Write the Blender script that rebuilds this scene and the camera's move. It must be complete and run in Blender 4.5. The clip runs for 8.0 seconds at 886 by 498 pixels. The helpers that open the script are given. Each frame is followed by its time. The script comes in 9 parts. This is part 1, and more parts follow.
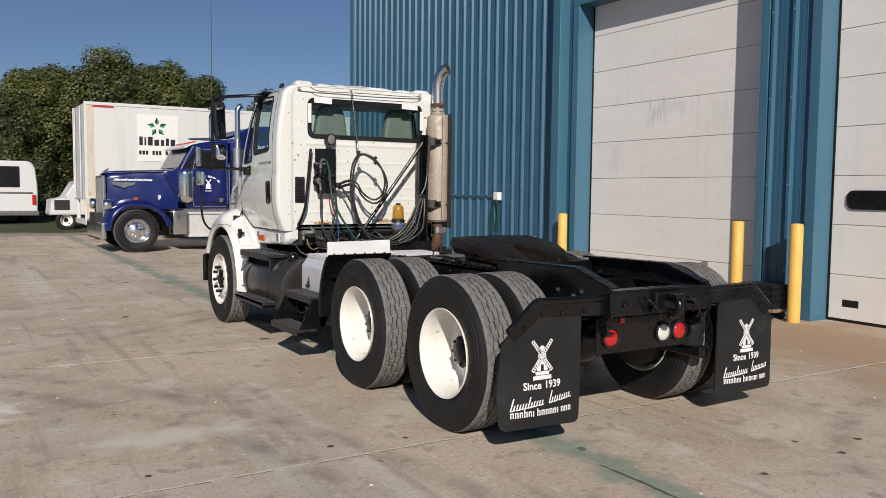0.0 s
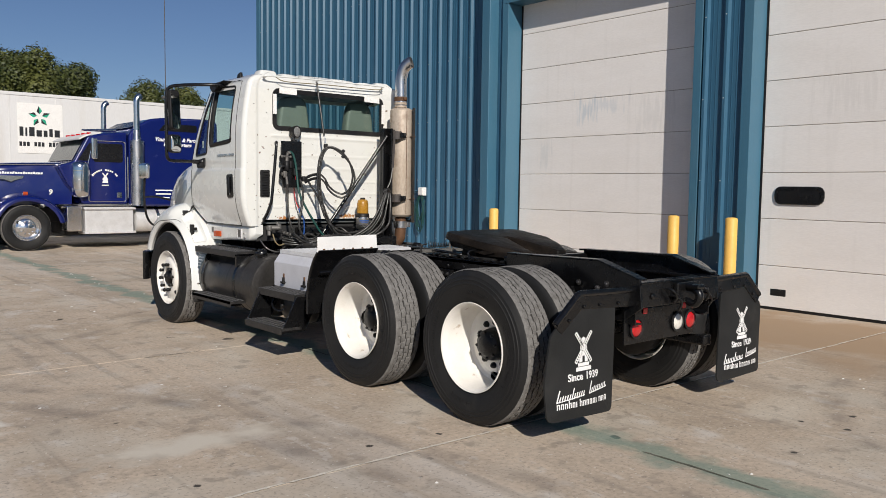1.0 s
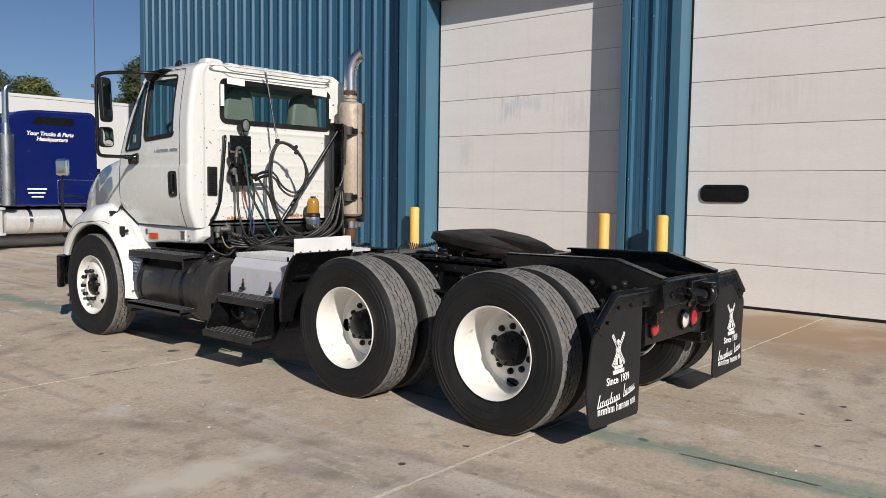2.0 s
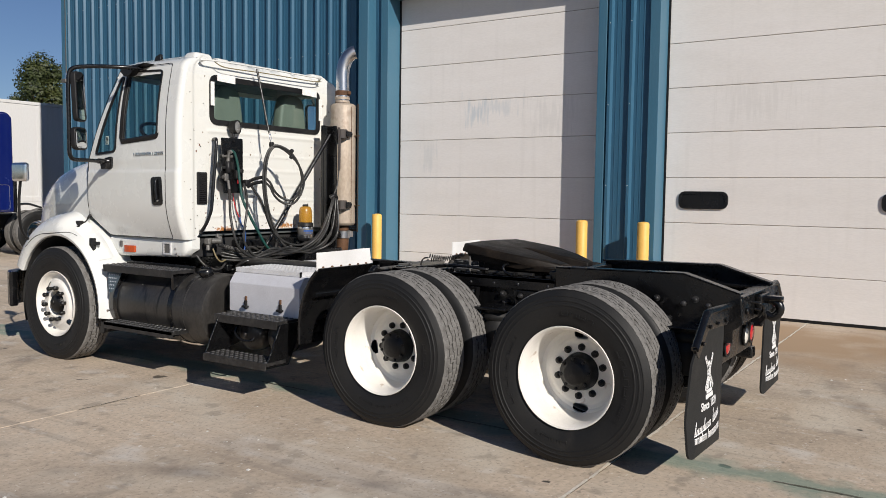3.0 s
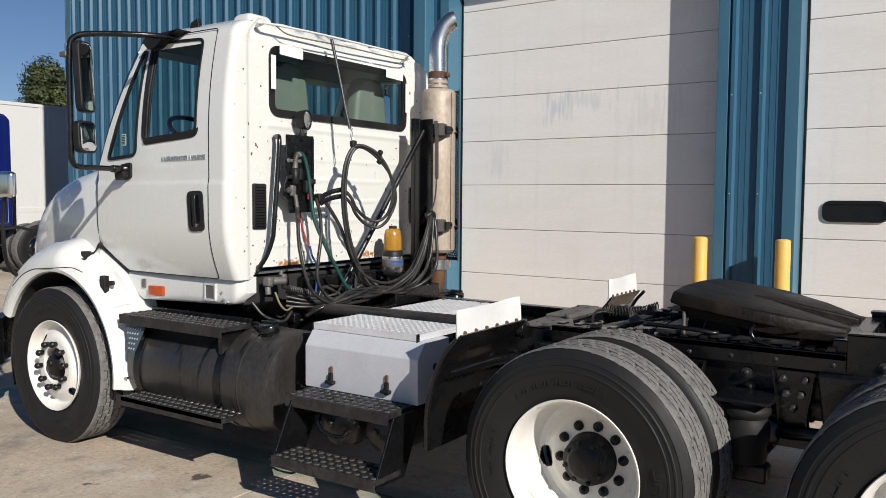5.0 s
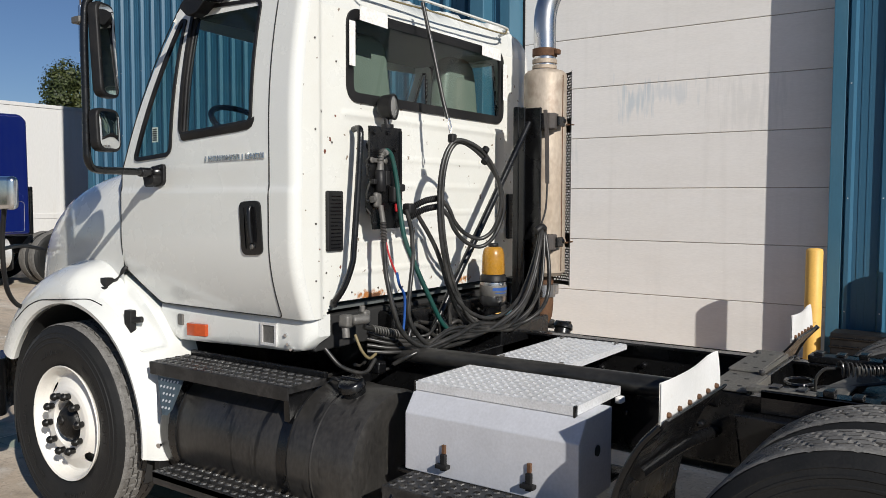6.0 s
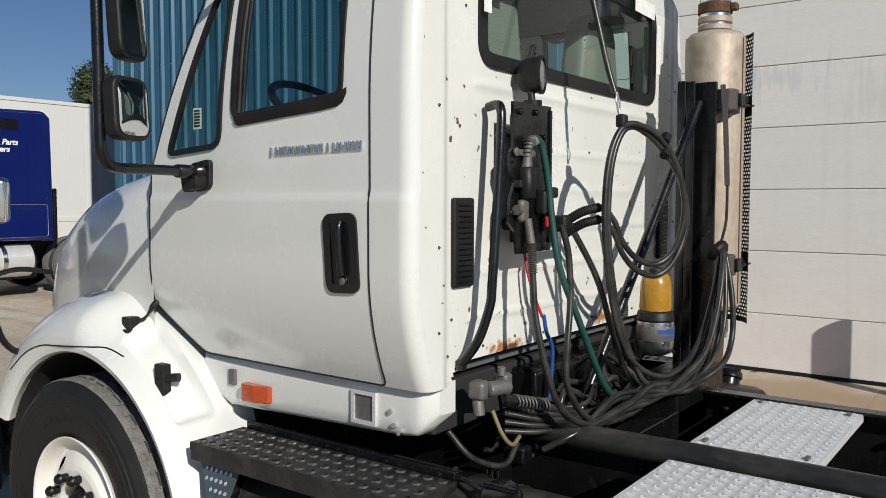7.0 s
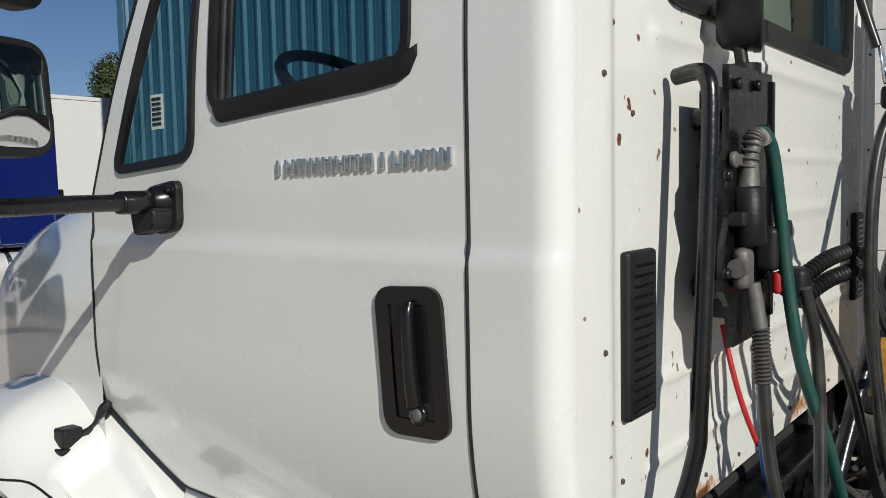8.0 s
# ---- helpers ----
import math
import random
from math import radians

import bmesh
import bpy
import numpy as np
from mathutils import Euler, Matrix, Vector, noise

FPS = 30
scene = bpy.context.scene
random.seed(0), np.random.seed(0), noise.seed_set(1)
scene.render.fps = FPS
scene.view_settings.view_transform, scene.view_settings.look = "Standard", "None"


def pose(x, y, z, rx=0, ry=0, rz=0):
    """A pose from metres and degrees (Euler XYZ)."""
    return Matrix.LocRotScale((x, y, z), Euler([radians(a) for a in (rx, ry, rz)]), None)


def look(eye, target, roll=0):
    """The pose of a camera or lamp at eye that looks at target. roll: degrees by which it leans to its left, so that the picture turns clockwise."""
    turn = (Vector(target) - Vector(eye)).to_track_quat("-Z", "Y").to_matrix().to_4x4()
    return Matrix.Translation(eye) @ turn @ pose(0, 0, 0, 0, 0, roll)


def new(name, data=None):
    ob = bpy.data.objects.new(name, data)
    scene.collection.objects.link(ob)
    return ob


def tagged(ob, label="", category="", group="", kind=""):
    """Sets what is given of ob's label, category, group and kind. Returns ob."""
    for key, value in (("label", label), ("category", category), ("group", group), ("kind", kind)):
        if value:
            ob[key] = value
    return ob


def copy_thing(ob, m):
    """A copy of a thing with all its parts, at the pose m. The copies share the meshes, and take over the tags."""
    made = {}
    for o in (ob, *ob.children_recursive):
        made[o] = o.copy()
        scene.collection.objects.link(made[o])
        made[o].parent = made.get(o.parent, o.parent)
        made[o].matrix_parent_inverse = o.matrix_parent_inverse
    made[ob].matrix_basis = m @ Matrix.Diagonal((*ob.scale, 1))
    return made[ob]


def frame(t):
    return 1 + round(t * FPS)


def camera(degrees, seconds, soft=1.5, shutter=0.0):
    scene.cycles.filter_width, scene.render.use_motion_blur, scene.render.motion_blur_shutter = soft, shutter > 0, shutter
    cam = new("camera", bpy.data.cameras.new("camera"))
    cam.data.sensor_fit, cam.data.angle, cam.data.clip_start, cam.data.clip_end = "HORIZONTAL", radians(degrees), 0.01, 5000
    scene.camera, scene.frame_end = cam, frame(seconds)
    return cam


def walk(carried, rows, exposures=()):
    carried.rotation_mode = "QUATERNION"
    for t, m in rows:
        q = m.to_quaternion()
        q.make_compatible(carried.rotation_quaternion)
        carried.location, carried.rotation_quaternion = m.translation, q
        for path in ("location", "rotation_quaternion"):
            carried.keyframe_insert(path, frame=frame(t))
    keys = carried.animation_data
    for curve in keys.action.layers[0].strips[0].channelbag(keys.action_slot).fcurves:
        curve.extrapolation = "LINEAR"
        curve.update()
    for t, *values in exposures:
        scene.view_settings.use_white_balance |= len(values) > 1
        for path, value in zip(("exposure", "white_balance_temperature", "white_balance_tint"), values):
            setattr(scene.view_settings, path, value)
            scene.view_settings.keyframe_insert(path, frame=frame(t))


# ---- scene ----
cam = camera(57.3, 8.0, soft=0.8)
PATH = [
    (0, (-3.929, -4.503, 1.574), (-2.892, -2.799, 1.431), 0.6),
    (0.5, (-4.303, -4.19, 1.564), (-3.139, -2.571, 1.419), 0.6),
    (1, (-4.724, -3.877, 1.545), (-3.433, -2.356, 1.396), 0.8),
    (1.5, (-5.009, -3.455, 1.522), (-3.595, -2.048, 1.373), 0.8),
    (3, (-5.397, -1.928, 1.548), (-3.73, -0.831, 1.413), 0.8),
    (3.5, (-5.223, -1.433, 1.549), (-3.547, -0.348, 1.42), 0.8),
    (4, (-4.939, -1.011, 1.568), (-3.271, 0.085, 1.441), 0.5),
    (5.5, (-3.815, 0.508, 1.648), (-2.163, 1.629, 1.525), 0.4),
    (6, (-3.486, 1.063, 1.663), (-1.851, 2.208, 1.544), 0.2),
    (6.5, (-3.146, 1.587, 1.685), (-1.529, 2.758, 1.566), 0.2),
    (7, (-2.785, 2.126, 1.696), (-1.186, 3.322, 1.577), 0.1),
    (7.5, (-2.415, 2.602, 1.729), (-0.833, 3.821, 1.612), -0.2),
    (8, (-1.992, 2.987, 1.811), (-0.431, 4.227, 1.658), -1.2),
]
walk(cam, [(t, look(eye, target, roll)) for t, eye, target, roll in PATH],
     [(0, -0.19, 6600, 10), (1.5, -0.11, 6520, 10), (3.5, -0.05, 6550, 10), (4.2, -0.04, 6500, 9), (5.5, 0.03, 6420, 8), (6.5, -0.17, 6400, 7), (7.2, -0.20, 6380, 6), (7.6, -0.19, 6360, 6), (8, -0.25, 6350, 6)])

# ---- world and sun ----
SUN_TO = Vector((0.43, 0.86, -0.53)).normalized()
world = bpy.data.worlds.new("sky")
scene.world = world
world.use_nodes = True
wn = world.node_tree
sky = wn.nodes.new("ShaderNodeTexSky")
sky.sky_type = "NISHITA"
sky.sun_disc = False
sky.sun_elevation = radians(29)
sky.sun_rotation = radians(206)
sky.air_density, sky.dust_density, sky.ozone_density = 0.9, 0.05, 3.0
wn.nodes["Background"].inputs[1].default_value = 0.055
tint = wn.nodes.new("ShaderNodeMix")
tint.data_type, tint.blend_type = "RGBA", "MULTIPLY"
tint.inputs[0].default_value = 1.0
tint.inputs[7].default_value = (0.86, 0.92, 1.10, 1)
wn.links.new(sky.outputs[0], tint.inputs[6])
wn.links.new(tint.outputs[2], wn.nodes["Background"].inputs[0])
sun_data = bpy.data.lights.new("sun", "SUN")
sun_data.energy, sun_data.angle, sun_data.color = 5.0, radians(0.53), (1.0, 0.935, 0.86)
sun = new("sun", sun_data)
sun.matrix_world = look((0, 0, 30), Vector((0, 0, 30)) + SUN_TO)


# ---- materials ----
def material(name, base, rough=0.5, metal=0.0, dirt=None, dirt_amount=0.3, scale=3.0, fine=60.0, bump=0.0, coat=0.0, wear=0.12, stretch=(1, 1, 1), rough_var=0.15, per_object=0.0, transmission=0.0, world_space=False, spec=0.5):
    """Base colour varied at two scales towards a dirt colour, with fine relief."""
    m = bpy.data.materials.new(name)
    m.use_nodes = True
    nt = m.node_tree
    n, l = nt.nodes, nt.links
    b = n["Principled BSDF"]
    b.inputs["Roughness"].default_value = rough
    b.inputs["Metallic"].default_value = metal
    b.inputs["Coat Weight"].default_value = coat
    b.inputs["Coat Roughness"].default_value = 0.06
    b.inputs["Transmission Weight"].default_value = transmission
    b.inputs["Specular IOR Level"].default_value = spec
    dirt = dirt or tuple(c * 0.55 for c in base)
    tc = n.new("ShaderNodeTexCoord")
    mp = n.new("ShaderNodeMapping")
    mp.inputs["Scale"].default_value = stretch
    l.new(n.new("ShaderNodeNewGeometry").outputs["Position"] if world_space else tc.outputs["Object"], mp.inputs[0])
    big = n.new("ShaderNodeTexNoise")
    big.inputs["Scale"].default_value, big.inputs["Detail"].default_value, big.inputs["Roughness"].default_value = scale, 6, 0.65
    small = n.new("ShaderNodeTexNoise")
    small.inputs["Scale"].default_value, small.inputs["Detail"].default_value = fine, 4
    l.new(mp.outputs[0], big.inputs["Vector"])
    l.new(mp.outputs[0], small.inputs["Vector"])
    r1 = n.new("ShaderNodeMapRange")
    r1.inputs[1].default_value, r1.inputs[2].default_value, r1.inputs[4].default_value = 0.42, 0.72, dirt_amount
    l.new(big.outputs["Fac"], r1.inputs[0])
    mix = n.new("ShaderNodeMix")
    mix.data_type = "RGBA"
    mix.inputs[6].default_value, mix.inputs[7].default_value = (*base, 1), (*dirt, 1)
    l.new(r1.outputs[0], mix.inputs[0])
    hsv = n.new("ShaderNodeHueSaturation")
    l.new(mix.outputs[2], hsv.inputs["Color"])
    r2 = n.new("ShaderNodeMapRange")
    r2.inputs[1].default_value, r2.inputs[2].default_value = 0.3, 0.7
    r2.inputs[3].default_value, r2.inputs[4].default_value = 1 - wear, 1 + wear
    l.new(small.outputs["Fac"], r2.inputs[0])
    value = r2.outputs[0]
    if per_object:
        info = n.new("ShaderNodeObjectInfo")
        r4 = n.new("ShaderNodeMapRange")
        r4.inputs[3].default_value, r4.inputs[4].default_value = 1 - per_object, 1 + per_object
        l.new(info.outputs["Random"], r4.inputs[0])
        mul = n.new("ShaderNodeMath")
        mul.operation = "MULTIPLY"
        l.new(value, mul.inputs[0])
        l.new(r4.outputs[0], mul.inputs[1])
        value = mul.outputs[0]
    l.new(value, hsv.inputs["Value"])
    l.new(hsv.outputs[0], b.inputs["Base Color"])
    r3 = n.new("ShaderNodeMapRange")
    r3.inputs[1].default_value, r3.inputs[2].default_value = 0.3, 0.7
    r3.inputs[3].default_value, r3.inputs[4].default_value = max(0.02, rough - rough_var * rough), min(1, rough + rough_var)
    l.new(big.outputs["Fac"], r3.inputs[0])
    l.new(r3.outputs[0], b.inputs["Roughness"])
    if bump:
        bp = n.new("ShaderNodeBump")
        bp.inputs["Strength"].default_value, bp.inputs["Distance"].default_value = 1.0, bump
        l.new(small.outputs["Fac"], bp.inputs["Height"])
        l.new(bp.outputs[0], b.inputs["Normal"])
    return m


def add_layer(m, colour, scale, low, high, stretch=(1, 1, 1), amount=1.0, detail=8.0, world_space=False):
    """One more noise-masked colour over a material: stains, chips, rust."""
    nt = m.node_tree
    n, l = nt.nodes, nt.links
    b = n["Principled BSDF"]
    was = b.inputs["Base Color"].links[0].from_socket
    tc = n.new("ShaderNodeTexCoord")
    mp = n.new("ShaderNodeMapping")
    mp.inputs["Scale"].default_value = stretch
    mp.inputs["Location"].default_value = (3.7 * scale % 5, 1.3, 0.4)
    l.new(n.new("ShaderNodeNewGeometry").outputs["Position"] if world_space else tc.outputs["Object"], mp.inputs[0])
    t = n.new("ShaderNodeTexNoise")
    t.inputs["Scale"].default_value, t.inputs["Detail"].default_value = scale, detail
    l.new(mp.outputs[0], t.inputs["Vector"])
    r = n.new("ShaderNodeMapRange")
    r.inputs[1].default_value, r.inputs[2].default_value, r.inputs[4].default_value = low, high, amount
    l.new(t.outputs["Fac"], r.inputs[0])
    mix = n.new("ShaderNodeMix")
    mix.data_type = "RGBA"
    mix.inputs[7].default_value = (*colour, 1)
    l.new(r.outputs[0], mix.inputs[0])
    l.new(was, mix.inputs[6])
    l.new(mix.outputs[2], b.inputs["Base Color"])
    return m


def waves(m, scale, depth):
    """Hand-painted unevenness: a slow ripple under the fine relief."""
    n, l = m.node_tree.nodes, m.node_tree.links
    b = n["Principled BSDF"]
    t = n.new("ShaderNodeTexNoise")
    t.inputs["Scale"].default_value, t.inputs["Detail"].default_value = scale, 2
    l.new(n.new("ShaderNodeTexCoord").outputs["Object"], t.inputs["Vector"])
    bp = n.new("ShaderNodeBump")
    bp.inputs["Strength"].default_value, bp.inputs["Distance"].default_value = 1.0, depth
    l.new(t.outputs["Fac"], bp.inputs["Height"])
    if b.inputs["Normal"].links:
        l.new(b.inputs["Normal"].links[0].from_socket, bp.inputs["Normal"])
    l.new(bp.outputs[0], b.inputs["Normal"])
    return m


WHITE = material("cab_white_paint", (0.715, 0.725, 0.695), 0.24, coat=0.8, dirt=(0.60, 0.58, 0.53), dirt_amount=0.22, scale=2.2, fine=180, wear=0.02, rough_var=0.1)
WHITE_CHIP = add_layer(material("cab_rear_white_paint", (0.735, 0.738, 0.695), 0.26, coat=0.35, dirt=(0.62, 0.58, 0.48), dirt_amount=0.25, scale=2.6, fine=150, wear=0.02), (0.16, 0.11, 0.07), 24.0, 0.715, 0.725, amount=0.9, detail=2)
BLACK = add_layer(material("black_frame_paint", (0.0045, 0.0046, 0.0052), 0.20, dirt=(0.013, 0.0128, 0.0125), dirt_amount=0.45, scale=5, fine=110, bump=0.0004, wear=0.2, spec=0.5), (0.085, 0.08, 0.076), 13, 0.66, 0.8, amount=0.35)
STEP = add_layer(material("worn_black_grip_steel", (0.016, 0.016, 0.0165), 0.38, spec=0.45, dirt=(0.06, 0.056, 0.052), dirt_amount=0.7, scale=9, fine=110, bump=0.0005, wear=0.3), (0.006, 0.006, 0.0062), 30, 0.5, 0.6, amount=0.6)
GRIP = material("worn_bare_grip_buttons", (0.11, 0.109, 0.107), 0.26, metal=0.35, dirt=(0.03, 0.029, 0.028), dirt_amount=0.8, scale=22, fine=120, wear=0.3)
GALVANISED = material("blue_grey_galvanised_sheet", (0.10, 0.135, 0.155), 0.32, metal=0.35, dirt=(0.05, 0.06, 0.068), dirt_amount=0.6, scale=12, fine=90)
BLACK_GLOSS = material("black_gloss_plastic", (0.008, 0.008, 0.009), 0.18, dirt_amount=0.3, wear=0.1)
BLACK_PLASTIC = material("black_plastic", (0.009, 0.009, 0.010), 0.45, spec=0.3, dirt=(0.035, 0.034, 0.032), dirt_amount=0.5, scale=5, fine=140, bump=0.0006)
TANK = add_layer(add_layer(material("tank_black_paint", (0.026, 0.0248, 0.0235), 0.30, spec=0.5, dirt=(0.050, 0.046, 0.041), dirt_amount=0.6, scale=2.2, fine=60, bump=0.0004, stretch=(1, 1, 0.6), wear=0.25), (0.004, 0.004, 0.0042), 9, 0.58, 0.66, stretch=(1, 2.2, 0.3), amount=0.85), (0.10, 0.085, 0.07), 26, 0.70, 0.76, stretch=(1, 1.0, 0.6), amount=0.5)
BOLT_STEEL = material("worn_black_bolt_steel", (0.022, 0.022, 0.023), 0.26, spec=0.6, dirt=(0.07, 0.066, 0.062), dirt_amount=0.7, scale=20, fine=120)
RUBBER = add_layer(material("tyre_sidewall_rubber", (0.0135, 0.0138, 0.0142), 0.52, spec=0.26, dirt=(0.022, 0.0212, 0.020), dirt_amount=0.6, scale=5, fine=120, bump=0.0008), (0.06, 0.053, 0.045), 7, 0.62, 0.8, amount=0.3)
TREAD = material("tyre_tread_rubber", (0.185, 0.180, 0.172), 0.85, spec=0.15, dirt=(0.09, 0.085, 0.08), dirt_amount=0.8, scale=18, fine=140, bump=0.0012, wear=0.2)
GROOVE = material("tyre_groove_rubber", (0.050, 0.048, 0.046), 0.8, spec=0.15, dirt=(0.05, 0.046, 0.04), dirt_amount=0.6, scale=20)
FIFTH = add_layer(material("greasy_coupling_steel", (0.0095, 0.0073, 0.0056), 0.46, spec=0.14, dirt=(0.034, 0.025, 0.018), dirt_amount=0.55, scale=5, fine=70, bump=0.0016, wear=0.3), (0.005, 0.005, 0.005), 7, 0.54, 0.66, amount=0.8)
GUARD = material("sooty_guard_steel", (0.035, 0.031, 0.027), 0.55, metal=0.4, dirt=(0.09, 0.07, 0.05), dirt_amount=0.6, scale=6)
SOOT = material("soot_grey_iron", (0.055, 0.05, 0.048), 0.7, dirt=(0.12, 0.095, 0.08), dirt_amount=0.6, scale=12, fine=90, bump=0.001)
FLAP = add_layer(material("flap_rubber", (0.016, 0.0168, 0.0172), 0.5, spec=0.25, dirt=(0.030, 0.030, 0.029), dirt_amount=0.6, scale=4, fine=150, bump=0.0006), (0.10, 0.095, 0.085), 3.5, 0.62, 0.85, amount=0.4)
RIM = add_layer(material("rim_white_paint", (0.80, 0.78, 0.73), 0.38, dirt=(0.62, 0.57, 0.47), dirt_amount=0.35, scale=6, fine=120, wear=0.03), (0.34, 0.22, 0.12), 14, 0.66, 0.74, amount=0.6)
HUB = material("hub_black_grease", (0.006, 0.006, 0.006), 0.35, spec=0.35, dirt=(0.022, 0.020, 0.018), dirt_amount=0.7, scale=20, fine=120, bump=0.002)
STEEL = add_layer(material("muffler_stained_steel", (0.44, 0.375, 0.305), 0.58, metal=0.25, dirt=(0.35, 0.275, 0.20), dirt_amount=0.8, scale=3, fine=50, bump=0.0006, stretch=(1, 1, 0.5)), (0.12, 0.06, 0.03), 5, 0.60, 0.72, amount=0.6)
RUST = material("rusted_pipe", (0.14, 0.07, 0.035), 0.75, metal=0.3, dirt=(0.05, 0.03, 0.02), dirt_amount=0.8, scale=9, fine=80, bump=0.002)
STACK = material("dull_chrome_stack", (0.62, 0.62, 0.63), 0.24, metal=1.0, dirt=(0.42, 0.39, 0.36), dirt_amount=0.6, scale=5, wear=0.05, fine=60, stretch=(1, 1, 0.4))
CHROME = material("chrome", (0.78, 0.78, 0.79), 0.10, metal=1.0, dirt=(0.6, 0.58, 0.55), dirt_amount=0.3, wear=0.03, fine=40)
ALU = material("aluminium", (0.76, 0.76, 0.76), 0.36, metal=0.45, dirt=(0.45, 0.44, 0.42), dirt_amount=0.45, scale=5, fine=120, bump=0.0004)
TREADPLATE = add_layer(material("aluminium_tread_plate", (0.74, 0.75, 0.77), 0.42, metal=0.25, dirt=(0.50, 0.49, 0.48), dirt_amount=0.5, scale=7, fine=120, bump=0.0006), (0.16, 0.15, 0.14), 11, 0.68, 0.76, amount=0.6)
BOXGREY = add_layer(material("tool_box_silver_paint", (0.60, 0.61, 0.65), 0.42, metal=0.15, dirt=(0.46, 0.46, 0.48), dirt_amount=0.5, scale=4, fine=90, wear=0.05), (0.25, 0.22, 0.19), 12, 0.70, 0.78, amount=0.5)
FLAPWHITE = add_layer(material("white_flap_plastic", (0.80, 0.80, 0.79), 0.4, dirt=(0.62, 0.61, 0.58), dirt_amount=0.4, scale=6, fine=120, wear=0.03), (0.45, 0.36, 0.26), 13, 0.68, 0.8, amount=0.4)
HOSE = material("hose_rubber", (0.016, 0.016, 0.0155), 0.30, spec=0.5, dirt=(0.060, 0.056, 0.051), dirt_amount=0.75, scale=14, fine=150)
GREEN_HOSE = material("green_hose_rubber", (0.008, 0.06, 0.05), 0.4, dirt=(0.03, 0.05, 0.045), dirt_amount=0.5, scale=14)
RED_HOSE = material("red_hose_plastic", (0.42, 0.015, 0.02), 0.35)
BLUE_HOSE = material("blue_hose_plastic", (0.02, 0.08, 0.30), 0.35)
GREY_LINE = material("dull_tan_line", (0.20, 0.16, 0.08), 0.5)
CAST = material("cast_grey_metal", (0.17, 0.165, 0.155), 0.55, metal=0.5, dirt=(0.12, 0.11, 0.10), dirt_amount=0.7, scale=15, fine=90, bump=0.001)
AMBER_BOTTLE = material("amber_plastic", (0.40, 0.20, 0.022), 0.22, dirt=(0.25, 0.12, 0.02), dirt_amount=0.5, scale=9)
RED_LENS = material("red_lens", (0.48, 0.012, 0.015), 0.12, coat=0.6, dirt_amount=0.2)
AMBER_LENS = material("amber_lens", (0.44, 0.065, 0.012), 0.16, coat=0.5, dirt_amount=0.2)
WHITE_LENS = material("clear_lens", (0.72, 0.70, 0.64), 0.15, coat=0.5, dirt_amount=0.3)
SEAT = material("grey_green_seat_vinyl", (0.17, 0.20, 0.17), 0.55, dirt_amount=0.3, scale=6, fine=200, bump=0.0004)
INNER = material("grey_interior_trim", (0.10, 0.11, 0.11), 0.6, dirt_amount=0.3, scale=6, fine=150)
PRINT = material("white_print", (0.80, 0.80, 0.79), 0.5, dirt=(0.6, 0.6, 0.58), dirt_amount=0.4, scale=20, wear=0.04)
PAPER = material("white_tape", (0.80, 0.79, 0.76), 0.6, dirt_amount=0.15, scale=8)
WALL_BLUE = add_layer(material("blue_metal_cladding", (0.031, 0.108, 0.182), 0.36, dirt=(0.044, 0.112, 0.172), dirt_amount=0.5, scale=1.2, fine=70, stretch=(1, 1, 0.25), wear=0.05, per_object=0.05), (0.11, 0.19, 0.24), 5, 0.60, 0.8, stretch=(1, 2, 0.15), amount=0.25)
TRIM_BLUE = material("blue_metal_trim", (0.046, 0.138, 0.212), 0.36, dirt=(0.072, 0.160, 0.222), dirt_amount=0.5, scale=1.6, fine=60, stretch=(1, 1, 0.3), wear=0.04)
DOOR_JOINT = material("door_joint_strip", (0.42, 0.38, 0.33), 0.7, dirt=(0.26, 0.23, 0.19), dirt_amount=0.6, scale=2)
DOOR = add_layer(material("door_panel_off_white", (0.80, 0.775, 0.745), 0.5, dirt=(0.70, 0.67, 0.63), dirt_amount=0.5, scale=1.1, fine=40, bump=0.0006, stretch=(1, 0.5, 2.0), wear=0.03, per_object=0.02), (0.66, 0.635, 0.60), 3, 0.55, 0.8, stretch=(1, 3, 0.2), amount=0.35)
YELLOW = add_layer(material("bollard_yellow_paint", (0.78, 0.47, 0.105), 0.5, dirt=(0.62, 0.36, 0.09), dirt_amount=0.5, scale=5, fine=70, bump=0.0008, wear=0.05), (0.10, 0.06, 0.03), 7, 0.70, 0.73, amount=0.9)
TRUCK_BLUE = material("blue_truck_paint", (0.004, 0.010, 0.10), 0.14, metal=0.0, coat=0.7, dirt=(0.008, 0.015, 0.10), dirt_amount=0.4, scale=1.5, fine=200, wear=0.03)
TRAILER = add_layer(material("trailer_white_sheet", (0.66, 0.66, 0.655), 0.42, dirt=(0.62, 0.61, 0.58), dirt_amount=0.45, scale=1.0, fine=30, stretch=(1, 1, 0.3), wear=0.03), (0.42, 0.36, 0.28), 1.8, 0.55, 0.8, stretch=(1.5, 1, 0.12), amount=0.45)
CREAM = add_layer(material("yellowed_trailer_sheet", (0.62, 0.56, 0.44), 0.5, dirt=(0.50, 0.42, 0.30), dirt_amount=0.6, scale=2, fine=40, stretch=(1, 1, 0.3), wear=0.05), (0.26, 0.15, 0.07), 4, 0.60, 0.74, stretch=(1.5, 1, 0.4), amount=0.7)
SCREEN = material("dark_green_windscreen", (0.014, 0.026, 0.024), 0.08, spec=0.6, dirt=(0.03, 0.05, 0.045), dirt_amount=0.4, scale=2)
